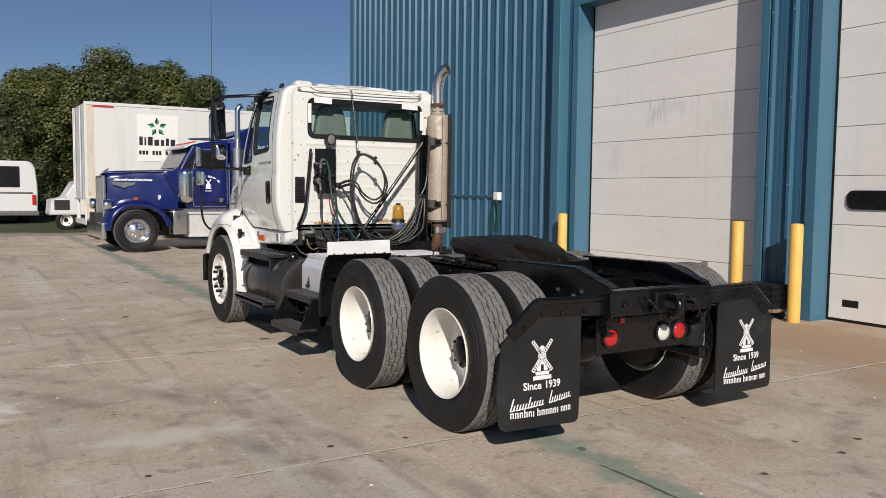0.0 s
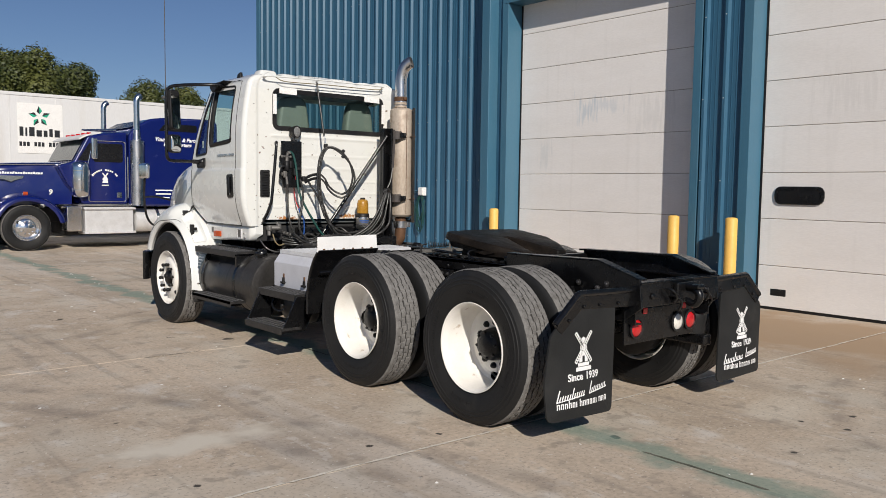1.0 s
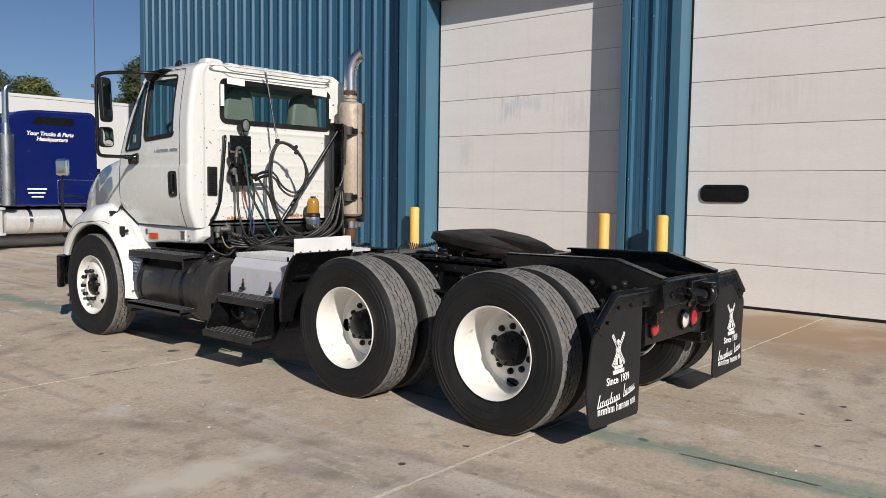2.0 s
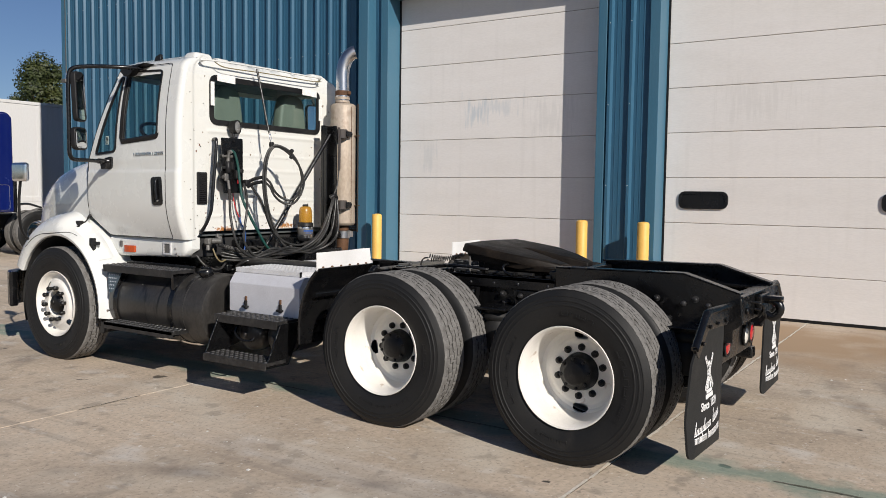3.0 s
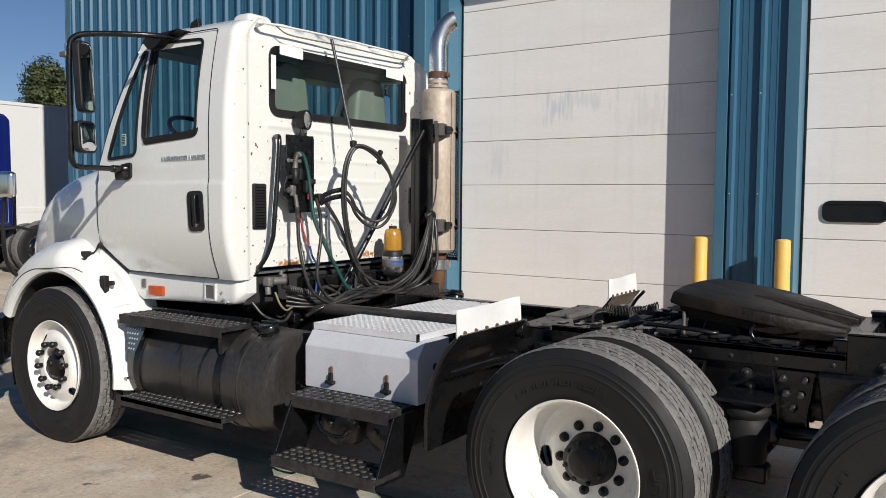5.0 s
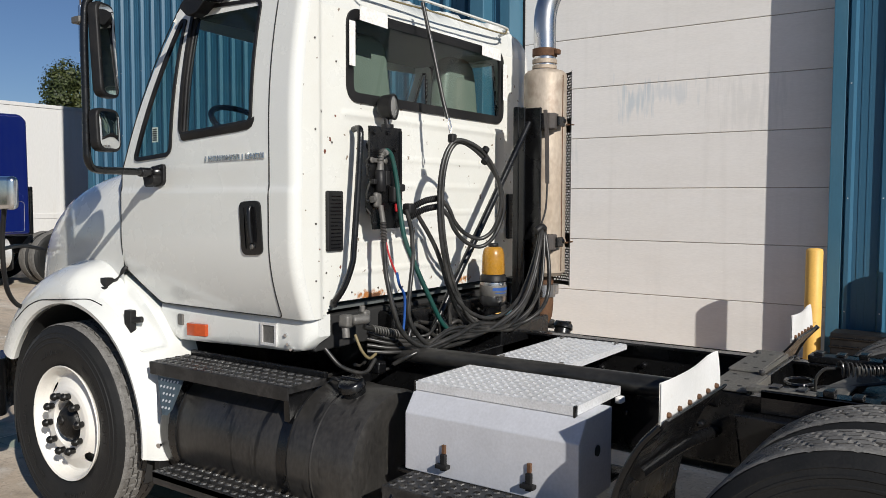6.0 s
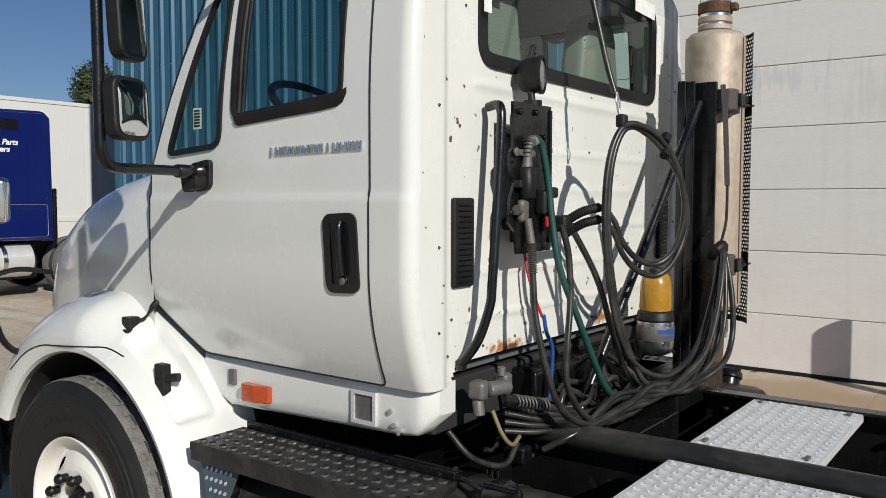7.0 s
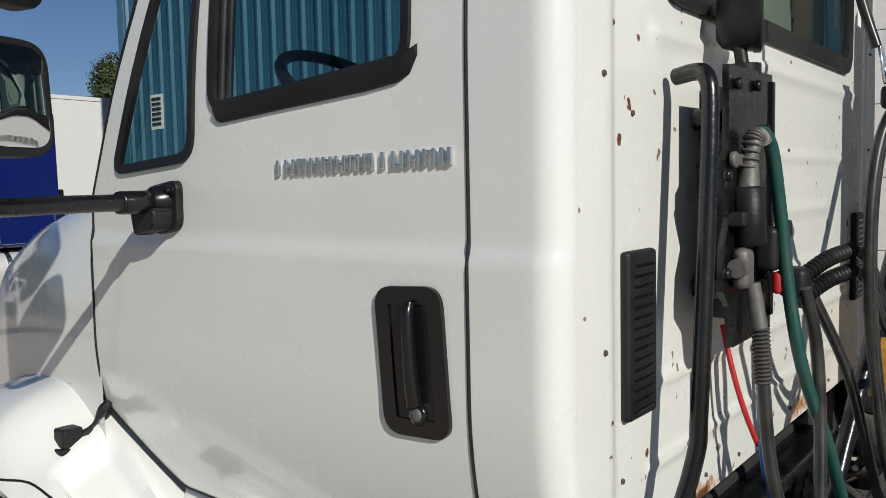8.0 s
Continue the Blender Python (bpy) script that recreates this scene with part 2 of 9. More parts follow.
GRIMY = material("pale_dusty_black_plate", (0.105, 0.101, 0.092), 0.6, spec=0.35, dirt=(0.16, 0.15, 0.132), dirt_amount=0.8, scale=6, fine=90, bump=0.0008, wear=0.3)
DUSTY = material("dusty_black_pipe", (0.018, 0.0178, 0.0172), 0.34, spec=0.45, dirt=(0.068, 0.063, 0.057), dirt_amount=0.8, scale=4, fine=60, bump=0.001, stretch=(1, 0.4, 1), wear=0.3)
LAMP_LENS = material("ribbed_lamp_lens", (0.30, 0.30, 0.29), 0.18, metal=0.35, coat=0.5, dirt_amount=0.3, scale=30, fine=90, bump=0.002)
# dark underbody grey; flat discs of it also paint the shade in holes
SHADOW_GREY = material("dark_underbody_and_hole_shade", (0.02, 0.02, 0.02), 0.7, dirt_amount=0.3)
RED_PAINT = material("faded_red_paint", (0.45, 0.03, 0.03), 0.5, dirt_amount=0.4)
GREEN_MARK = material("green_logo_paint", (0.015, 0.36, 0.22), 0.45, dirt_amount=0.2)
BLACK_MARK = material("black_logo_paint", (0.015, 0.017, 0.02), 0.45, dirt_amount=0.2)
WOOD = material("weathered_pallet_wood", (0.24, 0.17, 0.11), 0.8, dirt=(0.13, 0.10, 0.07), dirt_amount=0.7, scale=5, fine=60, bump=0.002, stretch=(1, 6, 1))
MIRROR = material("mirror_glass", (0.85, 0.86, 0.86), 0.02, metal=1.0, wear=0.0, dirt_amount=0.05, rough_var=0.0)
BARK = material("bark", (0.09, 0.07, 0.05), 0.9, dirt=(0.05, 0.04, 0.03), dirt_amount=0.7, scale=6, fine=40, bump=0.01)
# grass colour darkened to stand for the shadow below van and trees
GRASS = material("shade_darkened_verge_grass", (0.05, 0.062, 0.022), 0.85, dirt=(0.10, 0.085, 0.05), dirt_amount=0.8, scale=0.6, fine=8, bump=0.02, wear=0.3)


def glass(name, tint, rough=0.02):
    m = bpy.data.materials.new(name)
    m.use_nodes = True
    nt = m.node_tree
    nt.nodes.remove(nt.nodes["Principled BSDF"])
    out = nt.nodes["Material Output"]
    tr = nt.nodes.new("ShaderNodeBsdfTransparent")
    tr.inputs[0].default_value = (*tint, 1)
    gl = nt.nodes.new("ShaderNodeBsdfGlossy")
    gl.inputs["Roughness"].default_value = rough
    fr = nt.nodes.new("ShaderNodeFresnel")
    fr.inputs["IOR"].default_value = 1.5
    mx = nt.nodes.new("ShaderNodeMixShader")
    nt.links.new(fr.outputs[0], mx.inputs[0])
    nt.links.new(tr.outputs[0], mx.inputs[1])
    nt.links.new(gl.outputs[0], mx.inputs[2])
    nt.links.new(mx.outputs[0], out.inputs[0])
    return m


GLASS = glass("tinted_cab_glass", (0.70, 0.82, 0.79))


def leaf_material(name, a, b):
    """Leaf by leaf between two greens, with slow patches of a lighter, yellower green."""
    m = bpy.data.materials.new(name)
    m.use_nodes = True
    n, l = m.node_tree.nodes, m.node_tree.links
    p = n["Principled BSDF"]
    p.inputs["Roughness"].default_value = 0.6
    geo = n.new("ShaderNodeNewGeometry")
    mix = n.new("ShaderNodeMix")
    mix.data_type = "RGBA"
    mix.inputs[6].default_value, mix.inputs[7].default_value = (*a, 1), (*b, 1)
    l.new(geo.outputs["Random Per Island"], mix.inputs[0])
    t = n.new("ShaderNodeTexNoise")
    t.inputs["Scale"].default_value, t.inputs["Detail"].default_value = 0.55, 3
    l.new(geo.outputs["Position"], t.inputs["Vector"])
    r = n.new("ShaderNodeMapRange")
    r.inputs[1].default_value, r.inputs[2].default_value, r.inputs[4].default_value = 0.46, 0.68, 0.75
    l.new(t.outputs["Fac"], r.inputs[0])
    yellower = n.new("ShaderNodeMix")
    yellower.data_type = "RGBA"
    yellower.inputs[7].default_value = (b[0] * 1.55, b[1] * 1.35, b[2] * 1.3, 1)
    l.new(r.outputs[0], yellower.inputs[0])
    l.new(mix.outputs[2], yellower.inputs[6])
    l.new(yellower.outputs[2], p.inputs["Base Color"])
    return m


for painted, size, depth in ((BLACK, 22, 0.0016), (TANK, 5, 0.0025), (FIFTH, 16, 0.005), (WHITE_CHIP, 3.0, 0.006)):
    waves(painted, size, depth)


LEAF = leaf_material("tree_leaves", (0.018, 0.030, 0.006), (0.082, 0.098, 0.020))
LEAF_DARK = leaf_material("tree_leaves_dark", (0.013, 0.024, 0.0055), (0.050, 0.066, 0.015))


def concrete_material():
    """Worn lot concrete: blotches, tyre smears, oil specks, green wash along one joint."""
    m = material("lot_concrete", (0.575, 0.475, 0.368), 0.88, dirt=(0.36, 0.293, 0.222), dirt_amount=0.85, scale=0.5, fine=26, bump=0.0018, wear=0.12, world_space=True, spec=0.22)
    for colour, size, low, high, stretch, amount, detail in (
        ((0.60, 0.535, 0.44), 1.5, 0.50, 0.70, (1, 1, 1), 0.8, 8),
        ((0.25, 0.215, 0.18), 0.75, 0.55, 0.78, (1.0, 0.35, 1), 0.5, 9),
        ((0.24, 0.205, 0.175), 0.8, 0.58, 0.80, (0.3, 1.3, 1), 0.45, 9),
        ((0.70, 0.665, 0.61), 1.0, 0.55, 0.74, (1.7, 0.13, 1), 0.55, 10),
        ((0.24, 0.21, 0.18), 7.0, 0.58, 0.70, (1.0, 0.05, 1), 0.40, 4),
        ((0.66, 0.62, 0.56), 9.0, 0.62, 0.70, (1, 0.6, 1), 0.45, 8),
        ((0.68, 0.65, 0.60), 2.6, 0.60, 0.72, (1, 0.7, 1), 0.6, 10),
        ((0.26, 0.225, 0.185), 5.5, 0.58, 0.68, (1, 1, 1), 0.5, 10),
        ((0.045, 0.04, 0.035), 2.7, 0.725, 0.745, (1, 1, 1), 0.85, 3),
        ((0.26, 0.225, 0.19), 45, 0.55, 0.68, (1, 1, 1), 0.5, 3),
        ((0.70, 0.67, 0.61), 34, 0.72, 0.75, (1, 1, 1), 0.55, 1),
        ((0.82, 0.80, 0.76), 11, 0.80, 0.81, (1, 1, 1), 0.9, 2),
        ((0.13, 0.115, 0.10), 14, 0.68, 0.75, (1, 1, 1), 0.5, 4),
    ):
        add_layer(m, colour, size, low, high, stretch, amount, detail, True)
    nt = m.node_tree
    n, l = nt.nodes, nt.links
    b = n["Principled BSDF"]
    was = b.inputs["Base Color"].links[0].from_socket
    where = n.new("ShaderNodeNewGeometry").outputs["Position"]
    sx = n.new("ShaderNodeSeparateXYZ")
    l.new(where, sx.inputs[0])

    def math_node(op, a, c):
        k = n.new("ShaderNodeMath")
        k.operation = op
        for i, v in enumerate((a, c)):
            if isinstance(v, float):
                k.inputs[i].default_value = v
            else:
                l.new(v, k.inputs[i])
        return k.outputs[0]

    noise_t = n.new("ShaderNodeTexNoise")
    noise_t.inputs["Scale"].default_value, noise_t.inputs["Detail"].default_value = 2.6, 7
    l.new(where, noise_t.inputs["Vector"])
    away = math_node("ABSOLUTE", math_node("ADD", sx.outputs[0], 0.70), 0.0)
    near = math_node("SUBTRACT", math_node("MULTIPLY", noise_t.outputs["Fac"], 0.62), away)
    # swept tyre marks on wide arcs
    rub = None
    for cx, cy, rad in ((2.6, -3.9, 2.55), (2.6, -3.9, 2.95), (-9.0, -2.0, 7.0), (-9.0, -2.0, 7.45), (-7.5, 14.0, 10.2), (-7.5, 14.0, 10.7)):
        dx, dy = math_node("SUBTRACT", sx.outputs[0], cx), math_node("SUBTRACT", sx.outputs[1], cy)
        dist = math_node("SQRT", math_node("ADD", math_node("MULTIPLY", dx, dx), math_node("MULTIPLY", dy, dy)), 0.0)
        off = math_node("ABSOLUTE", math_node("SUBTRACT", dist, rad), 0.0)
        line = math_node("SUBTRACT", 0.13, off)
        rub = line if rub is None else math_node("MAXIMUM", rub, line)
    rubbed = n.new("ShaderNodeMapRange")
    rubbed.inputs[1].default_value, rubbed.inputs[2].default_value, rubbed.inputs[4].default_value = 0.0, 0.09, 0.85
    l.new(rub, rubbed.inputs[0])
    worn = n.new("ShaderNodeMapRange")
    worn.inputs[1].default_value, worn.inputs[2].default_value, worn.inputs[4].default_value = 0.42, 0.66, 0.55
    l.new(noise_t.outputs["Fac"], worn.inputs[0])
    mix_rub = n.new("ShaderNodeMix")
    mix_rub.data_type = "RGBA"
    mix_rub.inputs[7].default_value = (0.15, 0.13, 0.115, 1)
    l.new(math_node("MULTIPLY", rubbed.outputs[0], worn.outputs[0]), mix_rub.inputs[0])
    l.new(was, mix_rub.inputs[6])
    was = mix_rub.outputs[2]
    mask = n.new("ShaderNodeMapRange")
    mask.inputs[1].default_value, mask.inputs[2].default_value, mask.inputs[4].default_value = 0.13, 0.24, 0.62
    l.new(near, mask.inputs[0])
    mix = n.new("ShaderNodeMix")
    mix.data_type = "RGBA"
    mix.inputs[7].default_value = (0.15, 0.26, 0.215, 1)
    l.new(mask.outputs[0], mix.inputs[0])
    l.new(was, mix.inputs[6])
    l.new(mix.outputs[2], b.inputs["Base Color"])
    return m


def spot(m, centre, radius, colour, scale, edge=0.5):
    """A ragged stain of one colour round a point of the world."""
    n, l = m.node_tree.nodes, m.node_tree.links
    b = n["Principled BSDF"]
    was = b.inputs["Base Color"].links[0].from_socket
    pos = n.new("ShaderNodeNewGeometry").outputs["Position"]
    d = n.new("ShaderNodeVectorMath")
    d.operation = "SUBTRACT"
    l.new(pos, d.inputs[0])
    d.inputs[1].default_value = centre
    sc = n.new("ShaderNodeVectorMath")
    sc.operation = "DIVIDE"
    l.new(d.outputs[0], sc.inputs[0])
    sc.inputs[1].default_value = radius
    ln = n.new("ShaderNodeVectorMath")
    ln.operation = "LENGTH"
    l.new(sc.outputs[0], ln.inputs[0])
    t = n.new("ShaderNodeTexNoise")
    t.inputs["Scale"].default_value, t.inputs["Detail"].default_value = scale, 6
    l.new(pos, t.inputs["Vector"])
    k = n.new("ShaderNodeMath")
    k.operation = "MULTIPLY_ADD"
    l.new(t.outputs["Fac"], k.inputs[0])
    k.inputs[1].default_value = 2.2
    l.new(ln.outputs["Value"], k.inputs[2])
    r = n.new("ShaderNodeMapRange")
    r.inputs[1].default_value, r.inputs[2].default_value, r.inputs[3].default_value, r.inputs[4].default_value = 1.55, 1.55 + edge, 1.0, 0.0
    l.new(k.outputs[0], r.inputs[0])
    mix = n.new("ShaderNodeMix")
    mix.data_type = "RGBA"
    mix.inputs[7].default_value = (*colour, 1)
    l.new(r.outputs[0], mix.inputs[0])
    l.new(was, mix.inputs[6])
    l.new(mix.outputs[2], b.inputs["Base Color"])


def streaks(m, centre, half, colour, amount):
    """A patch of upright smears on a wall that faces -x."""
    n, l = m.node_tree.nodes, m.node_tree.links
    b = n["Principled BSDF"]
    was = b.inputs["Base Color"].links[0].from_socket
    pos = n.new("ShaderNodeNewGeometry").outputs["Position"]
    mp = n.new("ShaderNodeMapping")
    mp.inputs["Location"].default_value = (0, -centre[1] / half[0], -centre[2] / half[1])
    mp.inputs["Scale"].default_value = (0.01, 1 / half[0], 1 / half[1])
    l.new(pos, mp.inputs[0])
    box = n.new("ShaderNodeVectorMath")
    box.operation = "ABSOLUTE"
    l.new(mp.outputs[0], box.inputs[0])
    sx = n.new("ShaderNodeSeparateXYZ")
    l.new(box.outputs[0], sx.inputs[0])
    far = n.new("ShaderNodeMath")
    far.operation = "MAXIMUM"
    l.new(sx.outputs[1], far.inputs[0])
    l.new(sx.outputs[2], far.inputs[1])
    smear = n.new("ShaderNodeMapping")
    smear.inputs["Scale"].default_value = (1, 26, 2.6)
    l.new(pos, smear.inputs[0])
    t = n.new("ShaderNodeTexNoise")
    t.inputs["Scale"].default_value, t.inputs["Detail"].default_value = 1.0, 5
    l.new(smear.outputs[0], t.inputs["Vector"])
    k = n.new("ShaderNodeMath")
    k.operation = "MULTIPLY_ADD"
    l.new(far.outputs[0], k.inputs[0])
    k.inputs[1].default_value = -0.28
    l.new(t.outputs["Fac"], k.inputs[2])
    r = n.new("ShaderNodeMapRange")
    r.inputs[1].default_value, r.inputs[2].default_value, r.inputs[4].default_value = 0.24, 0.44, amount
    l.new(k.outputs[0], r.inputs[0])
    mix = n.new("ShaderNodeMix")
    mix.data_type = "RGBA"
    mix.inputs[7].default_value = (*colour, 1)
    l.new(r.outputs[0], mix.inputs[0])
    l.new(was, mix.inputs[6])
    l.new(mix.outputs[2], b.inputs["Base Color"])


spot(WHITE_CHIP, (-0.54, 3.53, 1.215), (0.14, 0.1, 0.035), (0.42, 0.17, 0.05), 45, 0.4)
spot(WHITE_CHIP, (-0.50, 3.53, 1.21), (0.07, 0.1, 0.02), (0.13, 0.06, 0.03), 60, 0.3)
spot(WHITE_CHIP, (0.20, 3.53, 1.23), (0.16, 0.1, 0.03), (0.42, 0.19, 0.06), 45, 0.4)
for cx, cz, cr in ((-0.812, 1.932, 0.013), (-0.844, 1.878, 0.011), (-0.893, 1.45, 0.012), (-0.746, 1.362, 0.010), (-0.775, 2.04, 0.008)):
    spot(WHITE_CHIP, (cx, 3.545, cz), (cr, 0.1, cr), (0.15, 0.055, 0.035), 70, 0.25)
streaks(DOOR, (5.51, 4.66, 2.83), (0.20, 0.20), (0.50, 0.565, 0.61), 0.62)
streaks(DOOR, (5.51, 4.30, 2.90), (0.34, 0.12), (0.56, 0.60, 0.63), 0.45)
streaks(DOOR, (5.51, 5.56, 2.15), (0.16, 0.24), (0.58, 0.60, 0.60), 0.4)
streaks(DOOR, (5.51, 3.4, 2.7), (0.35, 0.28), (0.62, 0.61, 0.59), 0.35)
streaks(DOOR, (5.51, 0.5, 2.75), (0.5, 0.28), (0.62, 0.60, 0.57), 0.3)
CONCRETE = concrete_material()
spot(CONCRETE, (4.1, 0.4, 0.0), (1.5, 3.2, 1.0), (0.40, 0.285, 0.185), 1.3, 0.9)
spot(CONCRETE, (4.6, 4.5, 0.0), (0.8, 2.0, 1.0), (0.42, 0.31, 0.21), 1.7, 0.8)
spot(CONCRETE, (-3.9, 1.9, 0.0), (0.35, 0.35, 1.0), (0.72, 0.69, 0.63), 6, 0.7)
for ox, oy, orad in ((-1.48, -0.04, 0.045), (-1.96, 0.03, 0.05), (-3.04, 0.04, 0.05), (0.65, -1.33, 0.04), (1.06, -1.50, 0.07), (0.70, -1.62, 0.05), (-0.04, -1.63, 0.045)):
    spot(CONCRETE, (ox, oy, 0.0), (0.62 * orad, 0.62 * orad, 0.5), (0.075, 0.066, 0.057), 22, 0.35)
spot(CONCRETE, (-2.79, 0.71, 0.0), (0.55, 0.16, 1.0), (0.62, 0.565, 0.475), 5, 0.9)
FLECK = material("pale_grit", (0.78, 0.76, 0.71), 0.8, dirt=(0.5, 0.47, 0.42), dirt_amount=0.6, scale=9, per_object=0.0)
SEALANT = material("green_joint_sealant", (0.17, 0.23, 0.185), 0.8, dirt=(0.08, 0.10, 0.08), dirt_amount=0.8, scale=4, fine=40, bump=0.002)
JOINT = material("sandy_joint_fill", (0.68, 0.63, 0.54), 0.9, dirt=(0.46, 0.41, 0.34), dirt_amount=0.6, scale=2, fine=40)
DIRT = material("compacted_dirt_lot", (0.34, 0.29, 0.22), 0.9, dirt=(0.20, 0.18, 0.12), dirt_amount=0.8, scale=0.25, fine=12, bump=0.004, wear=0.2)


# ---- mesh helpers ----
class Geo:
    """Collects vertices and faces for one mesh."""

    def __init__(self):
        self.v, self.f, self.bevelled = [], [], False

    def add(self, verts, faces):
        k = len(self.v)
        self.v += [tuple(p) for p in verts]
        self.f += [tuple(i + k for i in f) for f in faces]
        return self

    def box(self, x0, x1, y0, y1, z0, z1, bevel=0.0, m=None):
        bm = bmesh.new()
        bmesh.ops.create_cube(bm, size=1)
        for v in bm.verts:
            v.co = Vector((x0 + (v.co.x + 0.5) * (x1 - x0), y0 + (v.co.y + 0.5) * (y1 - y0), z0 + (v.co.z + 0.5) * (z1 - z0)))
        if bevel:
            self.bevelled = True
            bmesh.ops.bevel(bm, geom=bm.edges[:], offset=bevel, segments=2, affect="EDGES", profile=0.5)
        return self.bm(bm, m)

    def bm(self, bm, m=None):
        bm.verts.index_update()
        self.add([(m @ v.co if m else v.co) for v in bm.verts], [[v.index for v in f.verts] for f in bm.faces])
        bm.free()
        return self

    def prism(self, outline, axis, a, b, bevel=0.0):
        """A flat outline (two coordinates) pushed out along an axis from a to b."""
        bm = bmesh.new()

        def at(p, d):
            return {"x": (d, p[0], p[1]), "y": (p[0], d, p[1]), "z": (p[0], p[1], d)}[axis]

        vs = [bm.verts.new(at(p, a)) for p in outline]
        face = bm.faces.new(vs)
        out = bmesh.ops.extrude_face_region(bm, geom=[face])
        shift = Vector(at((0, 0), b)) - Vector(at((0, 0), a))
        for e in out["geom"]:
            if isinstance(e, bmesh.types.BMVert):
                e.co += shift
        bmesh.ops.recalc_face_normals(bm, faces=bm.faces[:])
        if bevel:
            self.bevelled = True
            bmesh.ops.bevel(bm, geom=bm.edges[:], offset=bevel, segments=2, affect="EDGES", profile=0.5)
        return self.bm(bm)

    def revolve(self, profile, segs=48, m=None, closed=False):
        """Profile of (radius, x) turned about the x axis."""
        verts, faces, k = [], [], len(profile)
        for i in range(segs):
            a = 2 * math.pi * i / segs
            for r, x in profile:
                p = Vector((x, r * math.cos(a), r * math.sin(a)))
                verts.append(m @ p if m else p)
        for i in range(segs):
            j = (i + 1) % segs
            for q in range(k if closed else k - 1):
                w = (q + 1) % k
                faces.append((i * k + q, i * k + w, j * k + w, j * k + q))
        return self.add(verts, faces)

    def cyl(self, p, q, r, segs=16, r2=None, bevel=0.0):
        """A capped cylinder from p to q."""
        p, q = Vector(p), Vector(q)
        d = (q - p).length
        m = Matrix.Translation(p) @ (q - p).to_track_quat("X", "Z").to_matrix().to_4x4()
        r2 = r if r2 is None else r2
        c = min(bevel, r * 0.9, r2 * 0.9)
        prof = [(0.0001, 0), (r - c, 0), (r, c), (r2, d - c), (r2 - c, d), (0.0001, d)] if c else [(0.0001, 0), (r, 0), (r, 0), (r2, d), (r2, d), (0.0001, d)]
        return self.revolve(prof, segs, m)

    def tube(self, points, r, segs=8, smooth=6, closed=False, radii=None):
        """A round hose through points, eased by a spline."""
        pts = [Vector(p) for p in points]
        if smooth > 1 and len(pts) > 2:
            n, out = len(pts), []
            for i in range(n if closed else n - 1):
                a = pts[(i - 1) % n] if closed or i else pts[0] * 2 - pts[1]
                b, c = pts[i], pts[(i + 1) % n]
                d = pts[(i + 2) % n] if closed or i + 2 < n else pts[-1] * 2 - pts[-2]
                for s in range(smooth):
                    t = s / smooth
                    out.append(0.5 * (2 * b + (c - a) * t + (2 * a - 5 * b + 4 * c - d) * t * t + (3 * b - a - 3 * c + d) * t ** 3))
            if not closed:
                out.append(pts[-1])
            pts = out
        n = len(pts)
        verts, faces = [], []
        up = Vector((0.13, 0.21, 0.97))
        for i, p in enumerate(pts):
            t = pts[(i + 1) % n] - pts[i - 1] if closed else pts[min(i + 1, n - 1)] - pts[max(i - 1, 0)]
            t.normalize()
            side = t.cross(up)
            if side.length < 1e-3:
                side = t.cross(Vector((1, 0, 0)))
            side.normalize()
            up = side.cross(t).normalized()
            rr = radii(i / (n - 1)) if radii else r
            for s in range(segs):
                a = 2 * math.pi * s / segs
                verts.append(p + rr * (math.cos(a) * side + math.sin(a) * up))
        for i in range(n if closed else n - 1):
            j = (i + 1) % n
            for s in range(segs):
                w = (s + 1) % segs
                faces.append((i * segs + s, i * segs + w, j * segs + w, j * segs + s))
        if not closed:
            faces.append(tuple(range(segs - 1, -1, -1)))
            faces.append(tuple((n - 1) * segs + s for s in range(segs)))
        return self.add(verts, faces)

    def grid(self, fn, nu, nv, keep=None):
        """fn(i, j) gives a point for i in 0..nu, j in 0..nv; keep(i, j) says which cells stay."""
        verts = [fn(i, j) for i in range(nu + 1) for j in range(nv + 1)]
        faces = [(i * (nv + 1) + j, (i + 1) * (nv + 1) + j, (i + 1) * (nv + 1) + j + 1, i * (nv + 1) + j + 1) for i in range(nu) for j in range(nv) if keep is None or keep(i, j)]
        return self.add(verts, faces)

    def strip(self, outer, inner, lift):
        """A raised band between two closed loops of points; lift(p) moves a point outwards."""
        n = len(outer)
        verts = [*outer, *[lift(p) for p in outer], *[lift(p) for p in inner], *inner]
        faces = []
        for i in range(n):
            j = (i + 1) % n
            for a in range(3):
                faces.append((a * n + i, a * n + j, (a + 1) * n + j, (a + 1) * n + i))
        return self.add(verts, faces)

    def mesh(self, name, angle=50):
        me = bpy.data.meshes.new(name)
        used = sorted({i for f in self.f for i in f})
        at = {k: i for i, k in enumerate(used)}
        me.from_pydata([self.v[i] for i in used], [], [[at[i] for i in f] for f in self.f])
        bm = bmesh.new()
        bm.from_mesh(me)
        bmesh.ops.remove_doubles(bm, verts=bm.verts[:], dist=1e-5)
        bm.to_mesh(me)
        bm.free()
        me.polygons.foreach_set("use_smooth", [True] * len(me.polygons))
        me.set_sharp_from_angle(angle=radians(angle))
        if self.bevelled and len(me.polygons) < 4000:
            weigh_normals(me)
        return me


